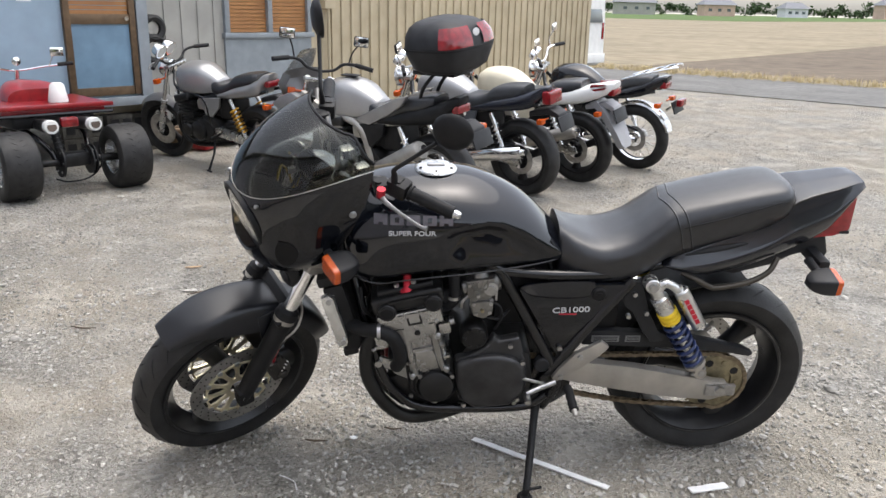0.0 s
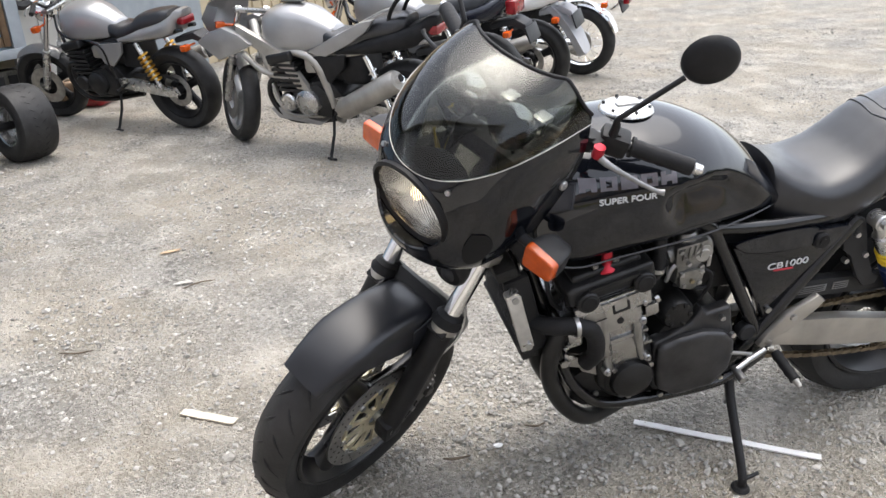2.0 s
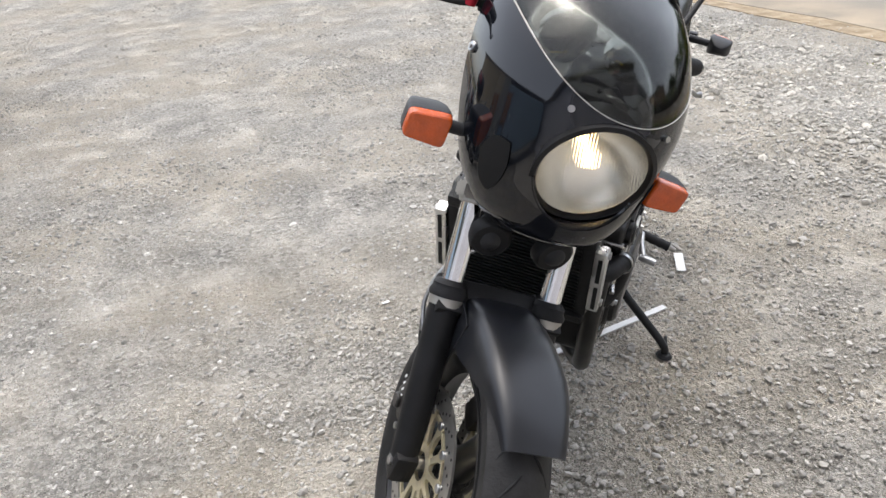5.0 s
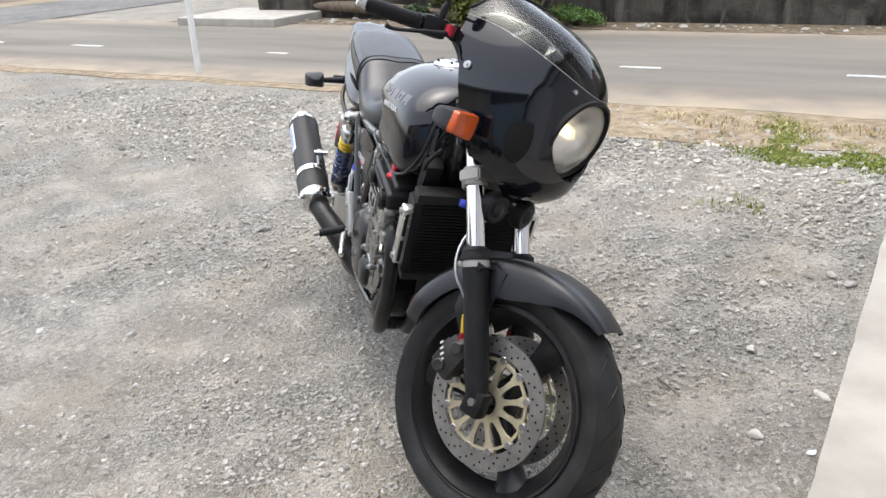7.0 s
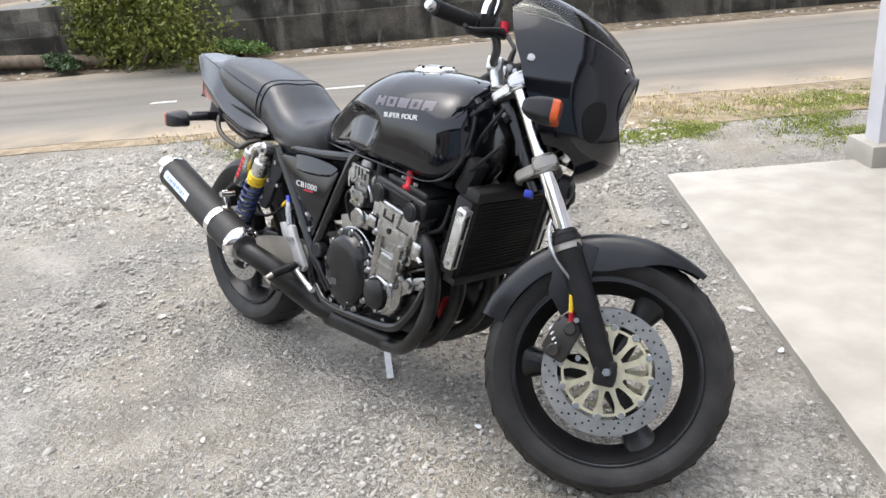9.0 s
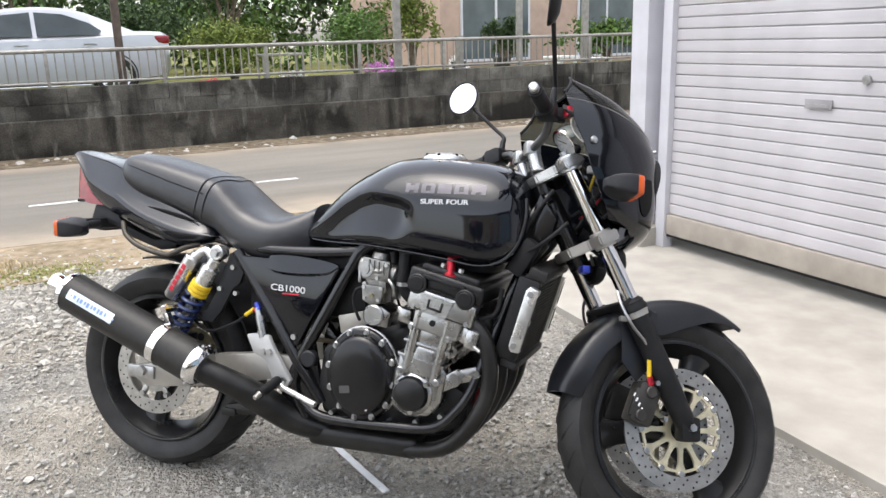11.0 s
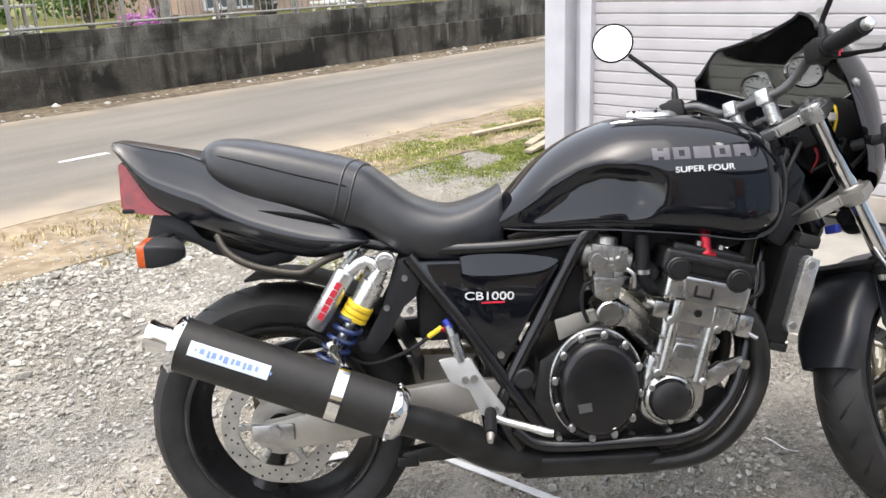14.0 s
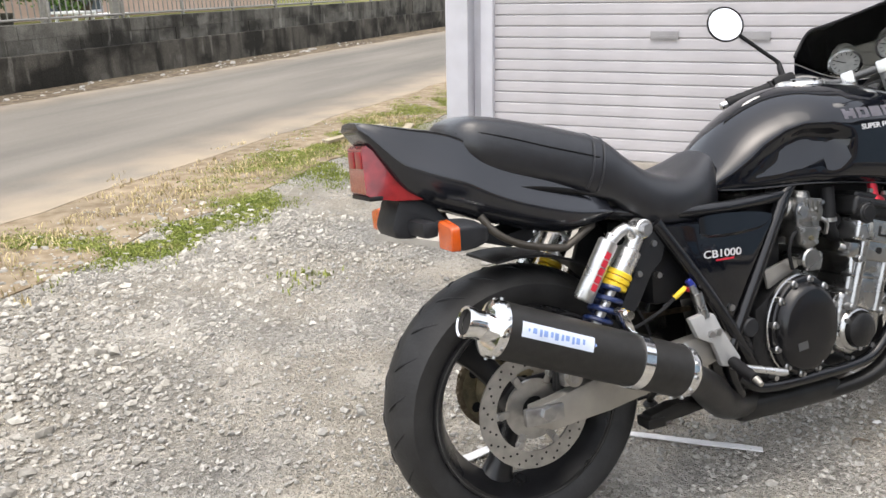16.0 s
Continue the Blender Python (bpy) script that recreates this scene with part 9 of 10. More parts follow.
        part("bracket_arm", joined(*[tube([(-0.06, sd * 0.08, 0.82), (0.0, sd * 0.09, 0.94), (0.10, sd * 0.09, 1.04)], 0.012, 8, 3) for sd in (-1, 1)]), MATTE_BLACK, top)
        part("case_badge", lathe([(0.0, 0), (0.022, 0.0), (0.024, -0.003)], 20), WHITE_PRINT, cs, "pale oval badge", Matrix.Translation((0.39, 0.0, 1.30)) @ Matrix.Rotation(radians(-115), 4, "Z"))
    return top


row_bike("silver naked motorcycle with gold shocks on its stand", (-1.36, 4.50), dict(paint=SILVER_BIKE, bare_bar=True, bar_drop=0.05, clock_k=1.35, heading=(-0.75, 0.61), tail_end=0.22, metal=ENGINE_BLACK, pipe_side=1, steer=12, shock=ALU_BRIGHT, spring=GOLD_SHOCK, coil=0.036, rw=0.17, spokes=5, fork=ALU_BRIGHT, arm=ALU_BRIGHT, lamp=CHROME, wb=1.36))
row_bike("silver sport motorcycle with a black top case", (0.06, 3.02), dict(paint=SILVER_BIKE, steer=-36, cowl=True, case=True, frame=ALU_DULL, frame_r=0.028, engine=ENGINE_BLACK, rim=mat("silver_rim", (0.34, 0.34, 0.34), 0.35, 0.7, var=0.1), spokes=3, muffler=ALU_DULL, pipe=((-0.42, 0.19, 0.34), (0.05, 0.215, 0.575)), muffler_k=1.25, sport=True, rw=0.165, stripe=True, tail=MATTE_BLACK, side=MATTE_BLACK, tail_end=0.26, wb=1.40, heading=(-0.74, 0.67)))
row_bike("dark grey motorcycle with a long seat and red tail lamp", (0.76, 3.86), dict(paint=mat("dark_grey_paint", (0.07, 0.075, 0.085), 0.35, var=0.1, coat=0.3), steer=20, tail=mat("navy_paint", (0.008, 0.010, 0.018), 0.25, var=0.2, coat=0.3), big_lamp=True, seat=mat("grey_black_vinyl", (0.028, 0.030, 0.034), 0.5, var=0.2, bump=0.1), rw=0.16, rim=MATTE_BLACK, bar=STEEL, tail_end=0.27, muffler=CHROME, pipe=((-0.40, 0.20, 0.33), (0.12, 0.20, 0.42)), tank=SILVER_BIKE))
row_bike("white motorcycle with a pointed tail and red stripes", (1.30, 4.36), dict(paint=WHITE_PAINT, tank=CREAM_PAINT, steer=20, rear_fender=mat("grey_fender", (0.25, 0.25, 0.26), 0.4, var=0.1), rw=0.13, tail_end=0.36, side=CREAM_PAINT, long_fender=True))
row_bike("black classic motorcycle with chrome carrier and spoked wheels", (1.98, 5.00), dict(paint=BLACK_PAINT, spoked=True, rack=True, steer=15, rw=0.11, rear_fender=CHROME, tail=BLACK_PAINT, muffler=CHROME, header=CHROME, bar=CHROME, mirror=CHROME, pipe=((-0.45, 0.17, 0.33), (0.05, 0.18, 0.34)), tail_end=0.30, wb=1.30))

# ---- red three-wheeler ----
TR = Matrix.Translation((-2.73, 3.75, 0)) @ Matrix.Rotation(math.atan2(0.75, -0.66) + math.pi, 4, "Z")
trike = thing("trike", "red three-wheeler with fat tyres and twin exhausts", "trike", TR)
for sd in (-1, 1):
    wl = part("rear_wheel", lathe([(0.0, sd * 0.41 - 0.03), (0.06, sd * 0.41 - 0.05), (0.11, sd * 0.41 - 0.03), (0.125, sd * 0.41 - 0.105), (0.135, sd * 0.41 - 0.11), (0.135, sd * 0.41 + 0.11), (0.125, sd * 0.41 + 0.105), (0.11, sd * 0.41 + 0.03), (0.06, sd * 0.41 + 0.05), (0.0, sd * 0.41 + 0.03)], 40, (0, 0, 0.25)), ALU, trike, "dished alloy wheel")
    part("tyre", lathe([(0.13, sd * 0.41 - 0.105), (0.16, sd * 0.41 - 0.125), (0.21, sd * 0.41 - 0.13), (0.238, sd * 0.41 - 0.115), (0.25, sd * 0.41 - 0.08), (0.252, sd * 0.41), (0.25, sd * 0.41 + 0.08), (0.238, sd * 0.41 + 0.115), (0.21, sd * 0.41 + 0.13), (0.16, sd * 0.41 + 0.125), (0.13, sd * 0.41 + 0.105)], 48, (0, 0, 0.25)), RUBBER, wl, "fat black tyre")
    part("tread", tread_mesh(0.2535, 0.215, (0, sd * 0.41, 0.25), 30), MATTE_BLACK, wl, kind="stuff")
    tb = tube([(-0.35, sd * 0.12, 0.50), (-0.05, sd * 0.15, 0.52), (0.06, sd * 0.155, 0.525)], [0.04, 0.05, 0.05], 20)
    mf = part("muffler", tb, ENGINE_BLACK, trike, "muffler")
    part("outlet", tube([(0.05, sd * 0.155, 0.524), (0.11, sd * 0.157, 0.53), (0.112, sd * 0.157, 0.53)], [0.052, 0.050, 0.045], 20), WHITE_PAINT, mf, "pale outlet ring")
    part("outlet_bore", tube([(0.112, sd * 0.157, 0.53), (0.116, sd * 0.157, 0.531)], 0.034, 16), RUST_POST, mf)
part("axle", joined(tube([(0, -0.38, 0.25), (0, 0.38, 0.25)], 0.028, 14), box((-0.02, 0.02, 0.26), (0.12, 0.22, 0.11), 0.03), lathe([(0.0, -0.02), (0.11, -0.02), (0.11, -0.01), (0.0, -0.01)], 30, (0, 0.14, 0.25))), ENGINE_BLACK, trike, "rear axle and gear case")
for yy in (-0.09, 0.15):
    part("axle_disc", lathe([(0.03, -0.006), (0.115, -0.006), (0.115, 0.006), (0.03, 0.006)], 36, (0, yy, 0.25), True), MATTE_BLACK, trike, "drilled rear disc")
    each("disc_bolt", [cyl((0.085 * math.cos(a), yy - 0.012, 0.25 + 0.085 * math.sin(a)), (0.085 * math.cos(a), yy + 0.012, 0.25 + 0.085 * math.sin(a)), 0.009, seg=8) for a in (2 * math.pi * k / 6 for k in range(6))], STEEL, trike)
part("cable", tube([(0.03, 0.20, 0.33), (0.07, 0.19, 0.22), (0.05, 0.10, 0.12), (0.03, -0.05, 0.10), (0.02, -0.14, 0.13)], 0.006, 8, 4), RUBBER_PART, trike, "hanging black cable")
part("underframe", joined(*[tube([(-0.9, sd * 0.20, 0.42), (-0.3, sd * 0.20, 0.44), (-0.05, sd * 0.14, 0.34), (0, sd * 0.12, 0.27)], 0.022, 10, 3) for sd in (-1, 1)], tube([(-0.2, -0.42, 0.58), (-0.2, 0.42, 0.58)], 0.016, 8)), FRAME_PAINT, trike, "black tube underframe")
part("axle_rod", tube([(0.0, -0.30, 0.262), (0.0, -0.12, 0.262)], 0.016, 10), mat("brass_rod", (0.4, 0.33, 0.16), 0.4, 0.7, var=0.2), trike)
part("shock", tube([(0.02, -0.08, 0.28), (-0.06, -0.10, 0.55)], 0.03, 12), MATTE_BLACK, trike, "rear shock")
part("spring", tube([(0.02 - 0.08 * k / 60 + 0.034 * math.cos(0.7 * k), -0.08 - 0.02 * k / 60 + 0.034 * math.sin(0.7 * k), 0.30 + 0.22 * k / 60) for k in range(61)], 0.006, 6), ENGINE_BLACK, trike)
part("bed", joined(box((-0.62, 0, 0.63), (0.80, 0.86, 0.025), 0.010), box((-0.62, 0.0, 0.60), (0.74, 0.76, 0.04), 0.012), box((-0.23, 0, 0.635), (0.03, 0.88, 0.035), 0.01)), RED_PAINT, trike, "red flat rear deck")
part("lower_deck", box((-0.62, 0, 0.52), (0.7, 0.62, 0.10), 0.03), MATTE_BLACK, trike, "black underframe")
part("tail_lamp", box((0.02, 0.0, 0.545), (0.05, 0.13, 0.075), 0.02), RED_LENS, trike, "red tail lamp")
part("fuel_can", lathe([(0.0, 0.0), (0.075, 0.0), (0.075, 0.01), (0.055, 0.13), (0.035, 0.15), (0.0, 0.15)], 24), WHITE_PAINT, trike, "white plastic can", Matrix.Translation((-0.45, 0.10, 0.645)) @ Matrix.Rotation(radians(90), 4, "X"))
part("red_body", joined(body_loft([(-1.05, [(0, .55), (.10, .55), (.14, .60), (.14, .70), (.10, .76), (0, .78)]), (-0.80, [(0, .52), (.16, .52), (.22, .58), (.22, .70), (.16, .77), (0, .79)]), (-0.60, [(0, .52), (.16, .52), (.22, .58), (.22, .68), (.15, .73), (0, .74)])], 4, 3)), RED_PAINT, trike, "red body")
hb = part("handlebar", joined(tube([(-0.95, -0.38, 0.90), (-1.0, -0.20, 0.88), (-1.05, 0, 0.85), (-1.0, 0.20, 0.88), (-0.95, 0.38, 0.90)], 0.011, 8, 3), tube([(-1.15, 0, 0.45), (-1.04, 0, 0.86)], 0.02, 10)), CHROME, trike, "handlebar")
for sd in (-1, 1):
    part("grip", tube([(-0.965, sd * 0.30, 0.895), (-0.94, sd * 0.42, 0.905)], 0.017, 10), RUBBER_PART, hb)
    mr = part("mirror", joined(tube([(-0.98, sd * 0.24, 0.89), (-0.96, sd * 0.27, 0.98)], 0.006, 8), box((-0.955, sd * 0.30, 1.0), (0.02, 0.11, 0.075), 0.008)), CHROME, trike, "chrome mirror")
part("gauge", lathe([(0.0, 0.0), (0.035, 0.0), (0.035, 0.02), (0.0, 0.025)], 20), CHROME, trike, "", Matrix.Translation((-0.98, -0.02, 0.93)) @ Matrix.Rotation(radians(-90), 4, "Z"))
fwl = part("front_wheel", lathe([(0.0, -0.04), (0.12, -0.05), (0.12, 0.05), (0.0, 0.04)], 30, (-1.3, 0, 0.25)), ALU, trike, "front wheel")
part("tyre", lathe([(0.12, -0.06), (0.20, -0.07), (0.25, -0.04), (0.25, 0.04), (0.20, 0.07), (0.12, 0.06)], 36, (-1.3, 0, 0.25)), RUBBER, fwl)

# ---- the workshop building ----
shop = thing("workshop", "beige corrugated workshop with a pale blue panelled hut", "workshop building")
part("wall", joined(ybox(2.28, 10.75, -9.0, -6.12, 0.0, 3.6)), BEIGE, shop, "beige ribbed metal wall")
for k in range(48):
    s = 3.0 + 0.162 * k
    if s < 10.7 and not 3.22 < s < 4.42:
        part("rib", ybox(s, s + 0.030, -6.125, -6.095, 0.0, 3.6, 0.004), BEIGE, shop)
part("grey_panel", ybox(2.28, 3.24, -6.12, -6.075, 0.0, 3.6), GREY_PANEL, shop, "grey wall panel")
for k in range(5):
    part("rib", ybox(2.36 + 0.19 * k, 2.375 + 0.19 * k, -6.08, -6.062, 0.0, 3.6), GREY_PANEL, shop)
wd = part("window_bay", ybox(3.24, 4.42, -6.13, -6.05, 0.0, 1.10), STEEL_BLUE, shop, "grey-blue panel below the window")
for s0, s1 in ((3.24, 3.30), (3.80, 3.86), (4.36, 4.42)):
    part("window_frame", ybox(s0, s1, -6.10, -6.03, 1.10, 2.2, 0.004), STEEL_BLUE, shop)
part("window_sill", ybox(3.22, 4.44, -6.10, -6.01, 1.06, 1.115, 0.004), STEEL_BLUE, shop)
for s0, s1 in ((3.30, 3.80), (3.86, 4.36)):
    for k in range(26):
        part("blind_slat", ybox(s0, s1, -6.088, -6.078, 1.12 + 0.04 * k, 1.155 + 0.04 * k), BLIND, shop)
part("downpipe", cyl(yard(4.70, -6.06, 0), yard(4.70, -6.06, 3.4), 0.02, seg=12), BEIGE, shop)
part("meter_box", ybox(4.62, 4.78, -6.12, -6.02, 1.38, 1.62, 0.01), BEIGE, shop)
part("roof", ybox(-2.5, 11.0, -9.4, -5.9, 3.6, 3.72, 0.01), GALV, shop)
hut = part("hut_wall", ybox(-2.2, 2.26, -8.0, -5.93, 0.52, 3.0), BLUE_PANEL, shop, "pale blue panel wall")
for s0, s1 in ((1.47, 1.53), (2.09, 2.15)):
    part("door_frame", ybox(s0, s1, -5.945, -5.89, 0.56, 2.6, 0.004), BROWN_FRAME, shop, "bronze door frame")
part("door_rail", ybox(1.53, 2.09, -5.945, -5.90, 0.56, 0.64, 0.004), BROWN_FRAME, shop)
part("door_rail", ybox(1.53, 2.09, -5.945, -5.90, 1.21, 1.30, 0.004), BROWN_FRAME, shop)
part("door_panel", ybox(1.53, 2.09, -5.94, -5.915, 0.64, 1.21), mat("door_blue", (0.17, 0.275, 0.375), 0.35, var=0.1, stain=0.2), shop, "pale blue door panel")
for k in range(30):
    part("blind_slat", ybox(1.53, 2.09, -5.938, -5.925, 1.30 + 0.04 * k, 1.333 + 0.04 * k), BLIND, shop)
part("door_label", ybox(1.74, 1.86, -5.925, -5.905, 1.245, 1.275), WHITE_PRINT, shop)
part("knob", cyl(yard(2.05, -5.90, 1.26), yard(2.05, -5.87, 1.26), 0.02, seg=16), CHROME, shop, "door knob")
part("hut_post", ybox(2.16, 2.27, -5.96, -5.88, 0.48, 3.0), STEEL_BLUE, shop)
part("hut_sill", ybox(-2.2, 2.27, -5.98, -5.87, 0.46, 0.54, 0.006), STEEL_BLUE, shop)
part("notice", ybox(1.10, 1.22, -5.93, -5.922, 1.40, 1.55), WHITE_PRINT, shop)
# blocks under the hut
for i in range(2):
    for s0 in (0.4, 1.35, 1.78, 2.02):
        bl = tagged(part("concrete_block", ybox(s0, s0 + 0.39, -6.05, -5.90, 0.19 * i, 0.19 * i + 0.185, 0.006), WALL_BLOCK, smooth=False), "grey hollow concrete block under the hut", "concrete block", "hut blocks")
        for k in range(3):
            part("cell", ybox(s0 + 0.035 + 0.12 * k, s0 + 0.115 + 0.12 * k, -5.905, -5.895, 0.19 * i + 0.04, 0.19 * i + 0.145), MATTE_BLACK, bl)
# tyres hung on the wall, junk below
for z, r in ((1.17, 0.13), (0.97, 0.15)):
    c = yard(2.36, -5.98, z)
    tt = tagged(part("hanging_tyre", lathe([(r * 0.55, -0.05), (r * 0.8, -0.06), (r, -0.04), (r, 0.04), (r * 0.8, 0.06), (r * 0.55, 0.05)], 32, (0, 0, 0), True), RUBBER, xf=Matrix.Translation(c) @ Matrix.Rotation(YAW, 4, "Z")), "small black tyre hung on the wall", "tyre")
    part("rim", lathe([(0.0, -0.02), (r * 0.5, -0.02), (r * 0.57, 0.0), (r * 0.5, 0.02), (0.0, 0.02)], 24), ALU_DULL, tt, "", Matrix.Translation(c) @ Matrix.Rotation(YAW, 4, "Z"))
for k, (s, n, m) in enumerate(((2.45, -5.7, BROWN_FRAME), (2.75, -5.75, RUST_POST), (2.6, -5.55, RED_PAINT), (2.95, -5.65, MATTE_BLACK))):
    bm = box(yard(s, n, 0.12 + 0.02 * k), (0.26, 0.20, 0.24 + 0.03 * k), 0.05, Matrix.Rotation(radians(25 * k + 20), 3, "Z"), seg=2)
    tagged(part("scrap_part", bm, m), ("brown crumpled tarpaulin bundle by the wall", "rusty brown scrap box by the wall", "red plastic scrap part by the wall", "black scrap part by the wall")[k], "scrap")

# parked van beyond the corner
VM = Matrix.Translation(yard(13.6, -9.5)) @ Matrix.Rotation(YAW - math.pi / 2, 4, "Z")
van = thing("van", "white van parked beyond the workshop corner", "van", VM)
vs = []
for x, zl, zh, w in ((-1.70, 0.45, 0.95, 0.62), (-1.62, 0.30, 1.05, 0.70), (-1.20, 0.25, 1.15, 0.74), (-0.75, 0.25, 1.75, 0.72), (0.6, 0.25, 1.85, 0.73), (1.45, 0.25, 1.82, 0.73), (1.62, 0.35, 1.70, 0.70)):
    vs.append([(x, -w, zl), (x, w, zl), (x, w, zl + (zh - zl) * 0.55), (x, w * 0.9, zh - 0.04), (x, w * 0.8, zh), (x, -w * 0.8, zh), (x, -w * 0.9, zh - 0.04), (x, -w, zl + (zh - zl) * 0.55)])
part("body", loft(vs), WHITE_PAINT, van, "white van body", None, 30)
part("rear_window", box((1.60, 0, 1.38), (0.06, 1.10, 0.42), 0.03, Matrix.Rotation(radians(-8), 3, "Y")), WINDOW, van)
for sd in (-1, 1):
    part("side_window", box((0.35, sd * 0.705, 1.38), (1.9, 0.04, 0.40), 0.015), WINDOW, van)
    part("tail_lamp", box((1.61, sd * 0.62, 1.0), (0.05, 0.10, 0.36), 0.02), RED_LENS, van)
    for x in (-1.1, 1.0):
        wl = part("wheel", lathe([(0.0, sd * 0.70), (0.16, sd * 0.70), (0.17, sd * 0.60), (0.0, sd * 0.6)], 28, (x, 0, 0.27)), ALU, van)
        part("tyre", lathe([(0.16, sd * 0.72), (0.26, sd * 0.72), (0.27, sd * 0.66), (0.26, sd * 0.58), (0.16, sd * 0.58)], 28, (x, 0, 0.27)), RUBBER, wl)
part("bumper", box((1.64, 0, 0.42), (0.08, 1.40, 0.20), 0.03), WHITE_PAINT, van)

# ---- beyond the wall: parked sedan ----
CM = Matrix.Translation(yard(0.92, 13.4, 0.50)) @ Matrix.Rotation(YAW + math.pi, 4, "Z")
car = thing("car", "silver sedan parked behind the railing", "car", CM)
prof = [(-2.38, 0.42, 0.60, 0.62), (-2.30, 0.25, 0.70, 0.74), (-2.0, 0.20, 0.82, 0.86), (-1.5, 0.18, 0.91, 0.89), (-1.05, 0.18, 0.96, 0.90), (0.0, 0.18, 0.98, 0.90), (1.2, 0.18, 1.01, 0.90), (1.75, 0.20, 1.04, 0.88), (2.2, 0.25, 1.03, 0.82), (2.34, 0.40, 0.98, 0.74)]
rings = [[(x, -w, zl + 0.08), (x, -w * 0.9, zl), (x, w * 0.9, zl), (x, w, zl + 0.08), (x, w, zl + (zh - zl) * 0.6), (x, w * 0.96, zh - 0.06), (x, w * 0.80, zh), (x, -w * 0.80, zh), (x, -w * 0.96, zh - 0.06), (x, -w, zl + (zh - zl) * 0.6)] for x, zl, zh, w in prof]
fine = [spline(c, 4) for c in zip(*rings)]
part("body", loft([[c[k] for c in fine] for k in range(len(fine[0]))]), CAR_PAINT, car, "silver car body", None, 35)
cab = [(-1.15, 0.95, 0.80), (-0.55, 1.28, 0.66), (-0.1, 1.42, 0.60), (0.5, 1.45, 0.58), (1.0, 1.38, 0.60), (1.45, 1.20, 0.66), (1.85, 1.03, 0.74)]
rings = [[(x, -0.84, 0.93), (x, 0.84, 0.93), (x, 0.82, 0.96), (x, w, zh - 0.04), (x, w * 0.86, zh), (x, -w * 0.86, zh), (x, -w, zh - 0.04), (x, -0.82, 0.96)] for x, zh, w in cab]
fine = [spline(c, 4) for c in zip(*rings)]
part("roof", loft([[c[k] for c in fine] for k in range(len(fine[0]))]), CAR_PAINT, car, "silver car roof", None, 35)
for sd in (-1, 1):
    for pts in ([(-0.85, 0.985), (-0.78, 1.06), (-0.28, 1.31), (0.28, 1.365), (0.28, 0.99)], [(0.34, 0.99), (0.34, 1.365), (0.75, 1.33), (1.12, 1.19), (1.30, 1.06), (1.26, 1.0)]):
        bm = bmesh.new()
        ys = [sd * (0.845 - (z - 0.95) * 0.47) for x, z in pts]
        A = [bm.verts.new((x, y + sd * 0.012, z)) for (x, z), y in zip(pts, ys)]
        bm.faces.new(A)
        bmesh.ops.solidify(bm, geom=list(bm.faces), thickness=0.02)
        part("side_window", bm, WINDOW, car, "dark side window", None, 30)
    for x in (-1.42, 1.42):
        wl = part("wheel", joined(lathe([(0.20, sd * 0.88), (0.235, sd * 0.895), (0.24, sd * 0.80), (0.20, sd * 0.82)], 36, (x, 0, 0.33), True), lathe([(0.0, sd * 0.885), (0.05, sd * 0.885), (0.06, sd * 0.84), (0, sd * 0.84)], 20, (x, 0, 0.33)), *[tube([(x + 0.04 * math.cos(a), sd * 0.87, 0.33 + 0.04 * math.sin(a)), (x + 0.22 * math.cos(a), sd * 0.875, 0.33 + 0.22 * math.sin(a))], 0.016, 6) for a in (2 * math.pi * k / 10 for k in range(10))]), ALU_BRIGHT, car, "alloy wheel")
        part("tyre", lathe([(0.235, sd * 0.895), (0.32, sd * 0.895), (0.335, sd * 0.86), (0.335, sd * 0.74), (0.235, sd * 0.72)], 36, (x, 0, 0.33)), RUBBER, wl)
        part("wheel_well", lathe([(0.0, sd * 0.70), (0.365, sd * 0.70), (0.365, sd * 0.893), (0.345, sd * 0.893)], 36, (x, 0, 0.34)), mat("well_black", (0.008, 0.008, 0.008), 0.9), car)
    part("head_lamp", box((-2.12, sd * 0.66, 0.70), (0.34, 0.30, 0.12), 0.04, Matrix.Rotation(radians(-12), 3, "Y"), seg=2), mat("car_lens", (0.55, 0.56, 0.58), 0.12, coat=0.6), car)
    part("tail_lamp", box((2.20, sd * 0.68, 0.90), (0.30, 0.26, 0.14), 0.04, seg=2), RED_LENS, car, "red tail lamp")
    part("door_mirror", box((-0.72, sd * 0.98, 1.02), (0.16, 0.18, 0.12), 0.04, seg=2), CAR_PAINT, car)
    for x in (0.10, 1.10):
        part("door_handle", box((x, sd * 0.905, 0.86), (0.20, 0.02, 0.03), 0.008), CAR_PAINT, car)
    part("sill_trim", box((0, sd * 0.89, 0.21), (2.1, 0.03, 0.03), 0.008), CHROME, car)

# ---- planting ----
def leaves(rs, centre, radii, count, size, V, T, shell=0.55):
    """Small leaf quads through the outer part of an ellipsoid, heaped in clumps."""
    clumps = []
    for _ in range(max(6, count // 45)):
        d = rs.normal(0, 1, 3)
        d /= np.linalg.norm(d)
        if d[2] < -0.5:
            d[2] *= -0.4
        clumps.append(np.array(centre) + d * np.array(radii) * rs.uniform(shell, 1.0))
    for _ in range(count):
        c = clumps[rs.randint(len(clumps))] + rs.normal(0, 0.16, 3) * np.array(radii)
        a, b, k = rs.normal(0, 1, 3), rs.normal(0, 1, 3), len(V)
        a /= np.linalg.norm(a)
        b = np.cross(a, b)
        b /= np.linalg.norm(b)
        s = size * rs.uniform(0.6, 1.3)
        V += [tuple(c - a * s), tuple(c + b * s * 0.45), tuple(c + a * s), tuple(c - b * s * 0.45)]
        T.append((k, k + 1, k + 2, k + 3))


